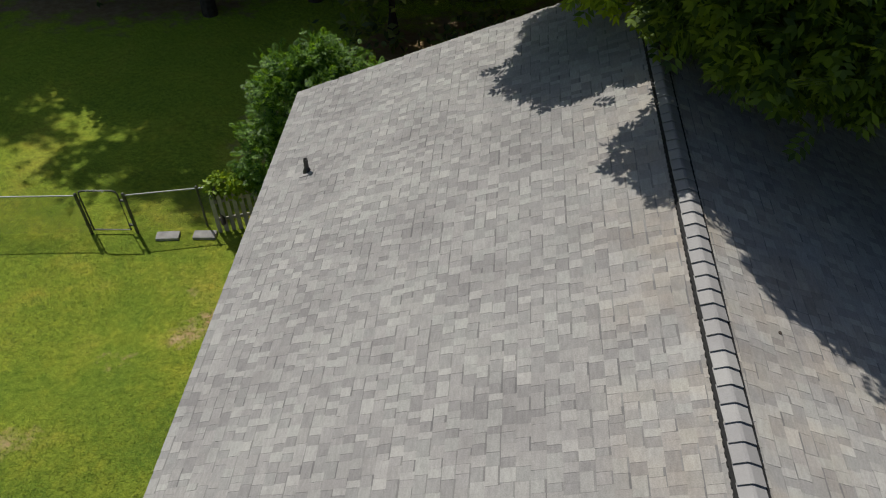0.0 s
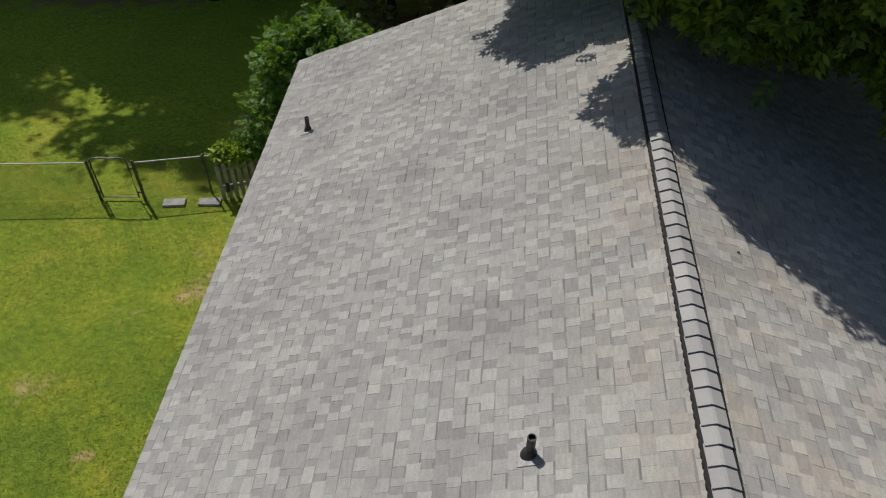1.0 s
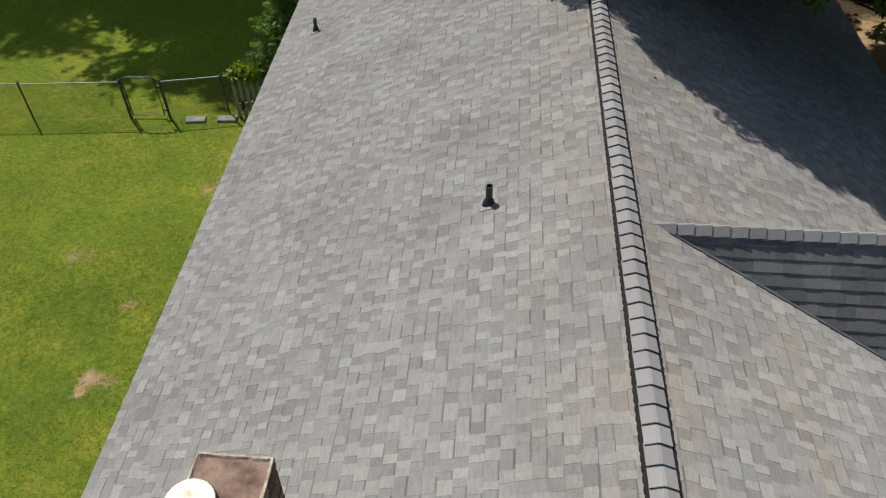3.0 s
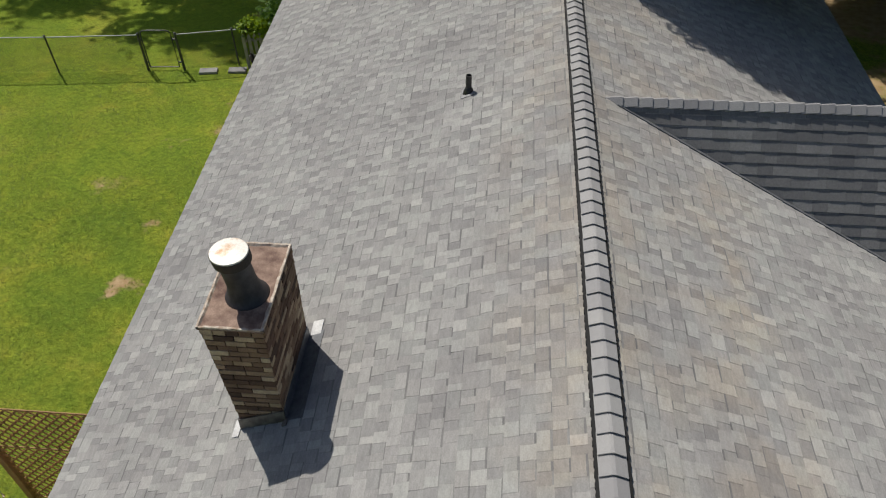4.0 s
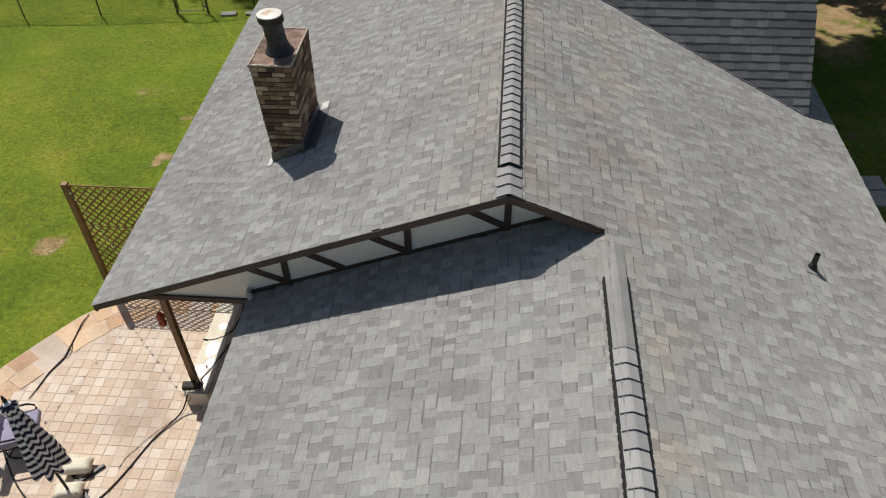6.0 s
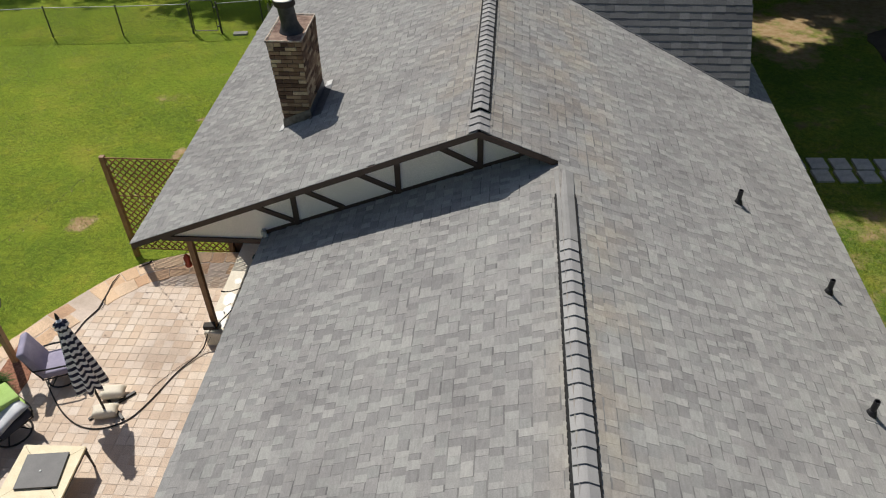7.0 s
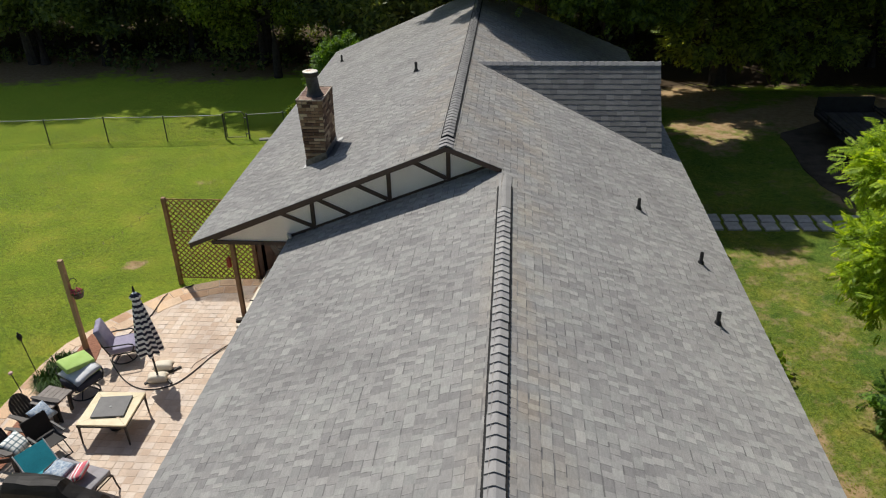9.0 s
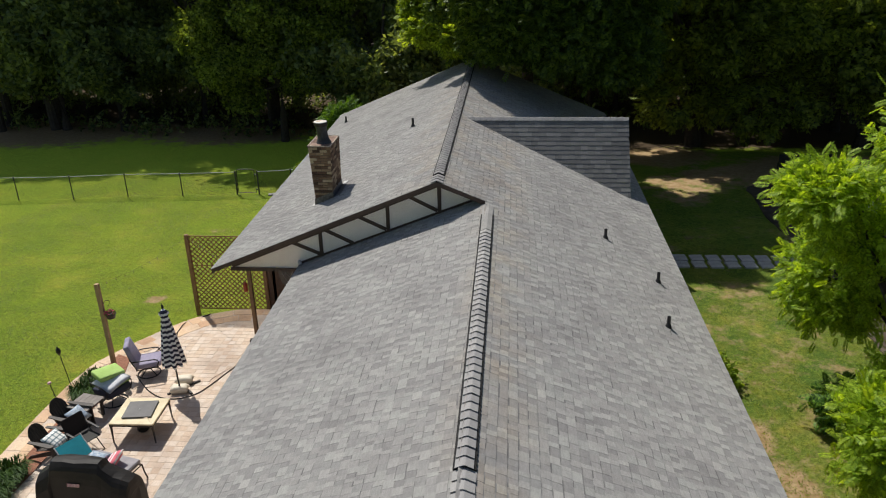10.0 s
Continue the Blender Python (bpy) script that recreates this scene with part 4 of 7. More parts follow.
# ---- chimney ----
def chimney():
    x0, x1, y0, y1, top = -1.455, -0.885, -2.222, -1.16, 4.715
    foot0, foot1, foot_z = -1.378, -0.912, 3.3      # a little narrower at the roof than under the crown
    ch = thing("chimney", "mottled brown and tan brick chimney with metal flue", "chimney")

    def roof_z(x):
        return RZ - PITCH * (RX - x)

    def sides(z):
        k = (z - foot_z) / (top - foot_z)
        return foot0 + (x0 - foot0) * k, foot1 + (x1 - foot1) * k

    bm = bmesh.new()
    g = 0.015
    (a0, a1), (b0, b1) = sides(2.6), sides(top)
    hexa(bm, [(a0 + g, y0 + g, 2.6), (a1 - g, y0 + g, 2.6), (a1 - g, y1 - g, 2.6), (a0 + g, y1 - g, 2.6)], [(b0 + g, y0 + g, top), (b1 - g, y0 + g, top), (b1 - g, y1 - g, top), (b0 + g, y1 - g, top)])
    part("mortar_core", bm, MORTAR, ch)
    course, length, joint = 0.0715, 0.212, 0.01
    rng = random.Random(3)
    meshes = {}

    def brick_mesh(w):
        if w not in meshes:
            b = bmesh.new()
            box(b, (0, 0, 0), (w, 0.03, course - joint), None, 0.004)
            meshes[w] = mesh_of(b, "brick")
            meshes[w].materials.append(BRICK)
        return meshes[w]

    rows = int((top - 2.9) / course)
    for k in range(rows):
        z = top - course * (k + 0.5)
        header = k == 0     # a row of headers under the crown
        c0, c1 = sides(z)
        if header:
            c0, c1 = c0 - 0.008, c1 + 0.004
        for face, (a, b) in enumerate((((c0, y0), (c1, y0)), ((c1, y0), (c1, y1)), ((c1, y1), (c0, y1)), ((c0, y1), (c0, y0)))):
            a, b = Vector((*a, 0)), Vector((*b, 0))
            total = (b - a).length
            n = round(total / (0.108 if header else length))
            shift = 0.5 if (k + face) % 2 and not header else 0.0
            edges = sorted({0.0, 1.0, *[min(1, max(0, (i + shift) / n)) for i in range(n + 1)]})
            d = (b - a).normalized()
            for u, v in zip(edges, edges[1:]):
                w = round((v - u) * total - joint, 3)
                c = a + d * (u + v) / 2 * total
                if w < 0.03 or z + course / 2 < roof_z(c.x):
                    continue
                ob = part("brick", brick_mesh(w), None, ch)
                ob.matrix_basis = Matrix.Translation((c.x, c.y, z)) @ pose(0, 0, 0, rng.uniform(-1.5, 1.5), 0, math.degrees(math.atan2(d.y, d.x)) + rng.uniform(-0.8, 0.8)) @ Matrix.Translation((0, 0.013 - rng.uniform(0, 0.006), 0))
    # the crown: a stained mortar pan inside a raised, chipped rim
    bm = bmesh.new()
    box(bm, ((x0 + x1) / 2 - 0.01, (y0 + y1) / 2, top + 0.008), (x1 - x0 + 0.03, y1 - y0 + 0.015, 0.016), None, 0.004)
    bmesh.ops.subdivide_edges(bm, edges=[e for e in bm.edges if e.calc_length() > 0.3], cuts=8, use_grid_fill=True)
    crown = part("crown", bm, CROWN, ch, "rust-stained mortar crown")
    rx0, rx1, ry0, ry1 = x0 - 0.025, x1 + 0.004, y0 - 0.006, y1 + 0.006
    for (ax, ay), (bx, by) in (((rx0, ry0), (rx1, ry0)), ((rx1, ry0), (rx1, ry1)), ((rx1, ry1), (rx0, ry1)), ((rx0, ry1), (rx0, ry0))):
        bm = bmesh.new()
        n = 14
        d = Vector((bx - ax, by - ay, 0)).normalized()
        side = Vector((-d.y, d.x, 0))
        ring = []
        for i in range(n + 1):
            c = Vector((ax, ay, top + 0.016)).lerp(Vector((bx, by, top + 0.016)), i / n)
            w, h = 0.034 + rng.uniform(-0.007, 0.007), 0.022 + rng.uniform(-0.007, 0.004)
            ring.append([bm.verts.new(c), bm.verts.new(c + Vector((0, 0, h))), bm.verts.new(c + side * w * 0.55 + Vector((0, 0, h))), bm.verts.new(c + side * w)])
        for q, r in zip(ring, ring[1:]):
            for i in range(4):
                bm.faces.new((q[i], r[i], r[(i + 1) % 4], q[(i + 1) % 4]))
        bm.faces.new(ring[0])
        bm.faces.new(ring[-1][::-1])
        bmesh.ops.recalc_face_normals(bm, faces=bm.faces[:])
        part("rim", bm, CROWN_RIM, crown, "pale chipped mortar rim")
    fx, fy, up = -1.15, -1.80, top + 0.035
    bm = bmesh.new()
    lathe(bm, ((0.205, top + 0.012), (0.19, top + 0.03), (0.165, up + 0.05), (0.148, up + 0.1), (0.138, up + 0.14), (0.135, up + 0.42), (0.145, up + 0.44)), 28, (fx, fy, 0))
    flue = part("flue", bm, FLUE, ch, "dark sooty metal flue pipe", True)
    bm = bmesh.new()
    lathe(bm, ((0.14, up + 0.42), (0.17, up + 0.425), (0.174, up + 0.515), (0.168, up + 0.522)), 28, (fx, fy, 0))
    part("rim", bm, FLUE_RIM, flue, "brown-black rim")
    bm = bmesh.new()
    lathe(bm, ((0.17, up + 0.519), (0.166, up + 0.532), (0.08, up + 0.542), (0.01, up + 0.545)), 28, (fx, fy, 0))
    part("lid", bm, LID, flue, "pale round lid with rust on its rim")
    lean = Matrix.Identity(4)
    lean[0][2], lean[1][2] = -0.1, -0.02
    for ob in (flue, *flue.children):
        ob.data.transform(Matrix.Translation((fx + 0.015, fy, top)) @ lean @ Matrix.Translation((-fx, -fy, -top)))
    # sheet-metal apron and step flashing round the foot
    l0, l1 = foot0, foot1
    for name, pts, mat in (("apron", ((l0 - 0.012, y0 - 0.012), (l1 + 0.015, y0 - 0.012)), FLASH_WORN), ("step_flashing", ((l1 + 0.012, y0), (l1 + 0.012, y1)), FLASH_DARK), ("step_flashing", ((l0 - 0.012, y0), (l0 - 0.012, y1)), FLASH_DARK)):
        (ax, ay), (bx, by) = pts
        bm = bmesh.new()
        ox, oy = (0.0, -0.02) if name == "apron" else ((0.02 if ax > -1.2 else -0.02), 0.0)
        h = 0.16
        hexa(bm, [(ax, ay, roof_z(ax) - 0.02), (bx, by, roof_z(bx) - 0.02), (bx + ox, by + oy, roof_z(bx + ox) - 0.02), (ax + ox, ay + oy, roof_z(ax + ox) - 0.02)],
             [(ax, ay, roof_z(ax) + h), (bx, by, roof_z(bx) + h), (bx + ox * 0.4, by + oy * 0.4, roof_z(bx) + h), (ax + ox * 0.4, ay + oy * 0.4, roof_z(ax) + h)])
        part(name, bm, mat, ch, "dull grey sheet-metal flashing")
    for c, size in (((l0 - 0.05, y0 - 0.02), (0.08, 0.2)), ((l1 + 0.1, y1 + 0.07), (0.13, 0.2))):
        bm = bmesh.new()
        tilt = Matrix.Rotation(-math.atan(PITCH), 3, "Y")
        box(bm, (c[0], c[1], roof_z(c[0]) + 0.016), (size[0], size[1], 0.006), tilt)
        part("flashing_corner", bm, FLASH_WHITE, ch, "bright bent flashing corner")
    # the pan on the ridge side: overlapping sheets with a turned-up edge
    tilt = Matrix.Rotation(-math.atan(PITCH), 3, "Y")
    for k in range(4):
        bm = bmesh.new()
        y = y0 + 0.12 + 0.27 * k
        box(bm, (l1 + 0.105, y, roof_z(l1 + 0.105) + 0.014 + 0.002 * (k % 2)), (0.19, 0.29, 0.005), tilt)
        part("flashing_pan", bm, FLASH_DARK, ch)
    bm = bmesh.new()
    box(bm, (l1 + 0.012, y0 - 0.05, roof_z(l1) + 0.03), (0.05, 0.09, 0.012), tilt)
    part("flashing_tab", bm, FLASH_WORN, ch, "bent grey flashing tab")


chimney()


# ---- vent pipes ----
def vent_pipe(x, y, slope_sign, height, radius, base_mat, label):
    z = RZ - PITCH * abs(x - RX)
    m = Matrix.Translation((x, y, z))
    ob = thing("vent_pipe", label, "vent pipe", m, "plumbing vents on the roof")
    tilt = Matrix.Rotation(slope_sign * math.atan(PITCH), 3, "Y")
    bm = bmesh.new()
    box(bm, (0, 0.0, 0.012), (0.24, 0.24, 0.006), tilt, 0.002)
    part("base_plate", bm, base_mat, ob)
    bm = bmesh.new()
    lathe(bm, ((radius * 2.1, -0.02), (radius * 1.7, 0.03), (radius * 1.2, 0.075), (radius * 1.1, 0.085)), 18)
    part("boot", bm, PIPE, ob, "black rubber boot", True)
    bm = bmesh.new()
    lathe(bm, ((radius, 0.0), (radius, height), (radius * 0.8, height), (radius * 0.8, height - 0.04), (0.003, height - 0.04)), 18)
    part("pipe", bm, PIPE, ob, "black plastic pipe")
    return ob


vent_pipe(0.60, 2.72, -1, 0.27, 0.04, FLASH_DARK2, "short black vent pipe on a pale flashing plate")
vent_pipe(-3.0, 9.35, -1, 0.25, 0.036, PLAIN_ASPHALT, "short black vent pipe with a rubber boot")
vent_pipe(5.92, -3.80, 1, 0.24, 0.036, PLAIN_ASPHALT, "short black vent pipe with a rubber boot")
vent_pipe(6.92, -5.27, 1, 0.24, 0.036, PLAIN_ASPHALT, "short black vent pipe with a rubber boot")
vent_pipe(6.74, -7.42, 1, 0.24, 0.036, PLAIN_ASPHALT, "short black vent pipe with a rubber boot")
# small moss clump caught on the front slope
bm = bmesh.new()
bmesh.ops.create_icosphere(bm, subdivisions=2, radius=0.035)
for v in bm.verts:
    v.co *= 1 + 0.5 * noise.noise(v.co * 60)
    v.co.z *= 0.5
moss = part("moss_clump", bm, BARK)
moss.matrix_basis = pose(2.73, 5.08, RZ - PITCH * 0.693 + 0.012) @ Matrix.Diagonal((0.55, 0.6, 0.6, 1))
tagged(moss, "small brown dry moss clump on the shingles", "moss")


# ---- patio ----
PATIO = -0.17
DROP = Vector((-0.1, 0.14, -0.16))      # the patio lies a step below the porch floor; x, y fit the camera's view
standing = {o.name for o in bpy.data.objects}
EDGE = ((-2.2, -1.66), (-3.1, -1.66), (-4.0, -1.7), (-4.9, -2.1), (-5.4, -2.55), (-5.72, -2.98), (-6.22, -3.72), (-6.77, -4.75), (-6.92, -5.6), (-6.96, -7.0), (-6.94, -8.5), (-6.9, -12.0), (-6.9, -16.0))
edge_pts = [Vector((*p, 0)) for p in EDGE]


def edge_inset(i, d):
    a = edge_pts[max(i - 1, 0)]
    b = edge_pts[min(i + 1, len(edge_pts) - 1)]
    t = (b - a).normalized()
    return edge_pts[i] + Vector((-t.y, t.x, 0)) * d


def inside(x, y, poly):
    hit = False
    for (x0, y0), (x1, y1) in zip(poly, poly[1:] + poly[:1]):
        if (y0 > y) != (y1 > y) and x < x0 + (y - y0) / (y1 - y0) * (x1 - x0):
            hit = not hit
    return hit


INNER = [tuple(edge_inset(i, 0.72).xy) for i in range(len(edge_pts))]
FIELD = INNER + [(-1.1, -16.0), (-1.1, -2.06)]
BED = [(-6.36, -4.35), (-5.95, -4.55), (-5.75, -5.3), (-5.8, -6.6), (-5.95, -9.9), (-6.36, -10.2)]
patio = thing("patio", "sun-bleached tan paver patio edged with sandstone flags", "patio", kind="structure")
bm = bmesh.new()
prism(bm, [(x, y) for x, y in EDGE] + [(-0.9, -16.0), (-0.9, -1.5)], PATIO - 0.6, PATIO - 0.005)
part("sand_bed", bm, SAND, patio)


def flagstones():
    rng = random.Random(5)
    outer, inner = [], []
    for i in range(len(edge_pts) - 1):
        n = max(1, round((edge_pts[i + 1] - edge_pts[i]).length / 0.16))
        for k in range(n):
            t = k / n
            outer.append(edge_pts[i].lerp(edge_pts[i + 1], t))
            inner.append(edge_inset(i, 0.7).lerp(edge_inset(i + 1, 0.7), t))
    for lo, hi in ((0.0, 0.5), (0.5, 1.0)):
        i = 0
        while i < len(outer) - 3:
            j = min(i + rng.randint(2, 4), len(outer) - 1)
            c, d = lo + rng.uniform(-0.05, 0.05) * (lo > 0), hi + rng.uniform(-0.05, 0.05) * (hi < 1)
            o0, o1, n0, n1 = outer[i].lerp(inner[i], c), outer[j].lerp(inner[j], c), outer[i].lerp(inner[i], d), outer[j].lerp(inner[j], d)
            g = 0.006
            t = (o1 - o0).normalized() * g
            w = (n0 - o0).normalized() * g
            z0, z1 = PATIO - 0.12, PATIO + rng.uniform(-0.006, 0.01)
            skew = [Vector((rng.uniform(-0.014, 0.014), rng.uniform(-0.014, 0.014), 0)) for _ in range(4)]
            ring = [o0 + t + w + skew[0], (o0 + o1) / 2 + w + skew[1], o1 - t + w, n1 - t - w + skew[2], (n0 + n1) / 2 - w + skew[3], n0 + t - w]
            b = bmesh.new()
            prism(b, [p.xy for p in ring], z0, z1)
            bmesh.ops.bevel(b, geom=[e for e in b.edges if all(v.co.z > z1 - 1e-4 for v in e.verts)], offset=0.006, segments=1, affect="EDGES")
            part("flagstone", b, FLAG, patio)
            i = j


flagstones()


def pavers():
    rng = random.Random(11)
    pitch, w = 0.178, 0.172
    b = bmesh.new()
    hexa(b, [(-w / 2, -w / 2, -0.05), (w / 2, -w / 2, -0.05), (w / 2, w / 2, -0.05), (-w / 2, w / 2, -0.05)], [(-w / 2 + 0.004, -w / 2 + 0.004, 0), (w / 2 - 0.004, -w / 2 + 0.004, 0), (w / 2 - 0.004, w / 2 - 0.004, 0), (-w / 2 + 0.004, w / 2 - 0.004, 0)])
    me = mesh_of(b, "paver")
    me.materials.append(PAVER)
    verts, faces, made = [], [], 0
    for i in range(34):
        for j in range(82):
            x, y = -1.25 - pitch * i, -2.0 - pitch * j
            if not inside(x, y, FIELD) or inside(x, y, BED):
                continue
            z = PATIO + rng.uniform(-0.002, 0.002)
            if -4.9 < x < -2.6 and -7.2 < y < -3.2 and made < 300:
                ob = part("paver", me, None, patio)
                ob.matrix_basis = pose(x, y, z, rng.uniform(-0.35, 0.35), rng.uniform(-0.35, 0.35), rng.uniform(-0.8, 0.8))
                made += 1
                continue
            n = len(verts)
            h = w / 2
            verts += [(x - h, y - h, z - 0.05), (x + h, y - h, z - 0.05), (x + h, y + h, z - 0.05), (x - h, y + h, z - 0.05)]
            h -= 0.004
            verts += [(x - h, y - h, z), (x + h, y - h, z), (x + h, y + h, z), (x - h, y + h, z)]
            faces += [(n + 4, n + 5, n + 6, n + 7)] + [(n + a, n + (a + 1) % 4, n + 4 + (a + 1) % 4, n + 4 + a) for a in range(4)]
    tagged(part("paver_field", raw("paver_field", verts, faces, PAVER_STUFF), None, patio), kind="stuff")


bed = bmesh.new()
prism(bed, BED, PATIO - 0.2, PATIO + 0.012)
bed_ob = part("mulch_bed", bed, MULCH)
tagged(bed_ob, "bed of red-brown bark mulch beside the patio edge", "mulch bed", kind="structure")

def porch_post():
    ob = thing("porch_post", "stained brown square wooden porch post", "post", pose(-2.745, -4.0, 0.0))
    bm = bmesh.new()
    box(bm, (0, 0, 1.085), (0.092, 0.092, 2.11), None, 0.006)
    part("shaft", bm, POST, ob)
    bm = bmesh.new()
    box(bm, (0, 0, 0.03), (0.15, 0.15, 0.06), None, 0.01)
    part("foot", bm, BLACK_METAL, ob, "dark metal post foot")
    red = thing("lantern", "small red lantern hanging on the porch post", "lantern", pose(-2.86, -4.05, 1.54))
    bm = bmesh.new()
    lathe(bm, ((0.05, -0.02), (0.06, 0.0), (0.06, 0.03), (0.045, 0.05), (0.06, 0.16), (0.03, 0.22), (0.01, 0.24)), 14)
    part("body", bm, RED, red, "red painted lantern", True)
    bm = bmesh.new()
    bent(bm, [(0, 0, 0.24), (0.02, 0.0, 0.29), (0.05, 0.03, 0.3)], 0.006)
    part("hook", bm, BLACK_METAL, red)
    boxy = thing("cable_box", "small black box at the foot of the porch post", "box", pose(-2.8, -4.12, 0.095, 0, 0, 8))
    bm = bmesh.new()
    box(bm, (0, 0, 0.045), (0.2, 0.13, 0.09), None, 0.015)
    part("case", bm, HOSE, boxy)


porch_post()


def lattice_screen():
    ob = thing("lattice_screen", "brown wooden lattice privacy screen on a post", "lattice screen")
    y = -1.42
    bm = bmesh.new()
    box(bm, (-5.43, y, 0.66), (0.1, 0.1, 2.55), None, 0.006)
    part("post", bm, POST, ob)
    bm = bmesh.new()
    box(bm, (-3.27, y, 0.78), (0.1, 0.1, 2.64), None, 0.006)
    part("post", bm, POST, ob)
    bm = bmesh.new()
    box(bm, (-3.0, y + 0.02, 0.8), (0.44, 0.04, 2.6), None, 0.006)
    part("side_board", bm, DOORWOOD, ob, "dark brown side board")
    for z0, z1 in ((-0.38, 0.98), (1.01, 1.88)):
        x0, x1 = -5.37, -3.33
        for sign in (1, -1):
            c = -4.0
            while c < 4.0:
                # the line z - zm = sign * (x - xm) + c, cut to the panel
                xm, zm = (x0 + x1) / 2, (z0 + z1) / 2
                xs = sorted((max(x0, min(x1, xm + sign * (z0 - zm - c))), max(x0, min(x1, xm + sign * (z1 - zm - c)))))
                if xs[1] - xs[0] > 0.03:
                    a = Vector((xs[0], y + 0.005 * sign, zm + sign * (xs[0] - xm) + c))
                    b = Vector((xs[1], y + 0.005 * sign, zm + sign * (xs[1] - xm) + c))
                    s = Vector((-(b - a).z, 0, (b - a).x)).normalized() * 0.015
                    t = Vector((0, 0.004, 0))
                    bm = bmesh.new()
                    hexa(bm, [a - s - t, b - s - t, b - s + t, a - s + t], [a + s - t, b + s - t, b + s + t, a + s + t])
                    part("slat", bm, LATTICE, ob)
                c += 0.15
    for z in (1.9, 0.995, -0.39):
        bm = bmesh.new()
        box(bm, (-4.35, y - 0.012, z), (2.1, 0.012, 0.028))
        part("rail", bm, LATTICE, ob)


lattice_screen()


def basket_pole():
    ob = thing("basket_pole", "tall bare treated timber pole in mulch", "pole", pose(-6.2, -4.9, PATIO))
    bm = bmesh.new()
    box(bm, (0, 0, 1.14), (0.098, 0.098, 2.36), None, 0.008)
    part("shaft", bm, RAWPOST, ob)
    bm = bmesh.new()
    bent(bm, [(0.06, 0, 1.78), (0.12, 0, 1.86), (0.2, 0, 1.88), (0.24, 0, 1.83), (0.23, 0, 1.79)], 0.009)
    part("hook", bm, BLACK_METAL, ob, "black iron hook")
    b = thing("hanging_basket", "dark hanging flower basket with pink blooms", "hanging basket", pose(-5.99, -4.93, 1.32) @ Matrix.Diagonal((0.87, 0.87, 0.9, 1)))
    bm = bmesh.new()
    lathe(bm, ((0.07, -0.11), (0.11, -0.09), (0.15, 0.04), (0.157, 0.05), (0.14, 0.05), (0.12, 0.02)), 20)
    part("pot", bm, CHAIR_BROWN, b, "dark brown pot", True)
    for k in range(3):
        a = 2 * math.pi * k / 3
        bm = bmesh.new()
        tube(bm, (0.14 * math.cos(a), 0.14 * math.sin(a), 0.05), (0, 0, 0.33), 0.003)
        part("wire", bm, BLACK_METAL, b)
    rng = random.Random(2)
    vs, fs = [], []
    for k in range(160):
        r, a = 0.15 * math.sqrt(rng.random()), rng.random() * 6.28
        c = Vector((r * math.cos(a) - 0.02, r * math.sin(a), 0.06 + 0.09 * (1 - r / 0.15) + rng.uniform(-0.02, 0.04)))
        u = Vector((rng.gauss(0, 1), rng.gauss(0, 1), rng.gauss(0, 0.5))).normalized() * 0.025
        w = Vector((rng.gauss(0, 1), rng.gauss(0, 1), rng.gauss(0, 1))).normalized() * 0.025
        n = len(vs)
        vs += [c - u, c - w, c + u, c + w]
        fs.append((n, n + 1, n + 2, n + 3))
    half = len(fs) // 2
    part("blooms", raw("blooms", vs[:half * 4], fs[:half], PINK), None, b, "bright pink flowers")
    part("foliage", raw("foliage", vs[half * 4:], [tuple(i - half * 4 for i in f) for f in fs[half:]], LEAF_SHRUB), None, b)


basket_pole()


def turn(deg, axis="Y"):
    return Matrix.Rotation(radians(deg), 3, axis)


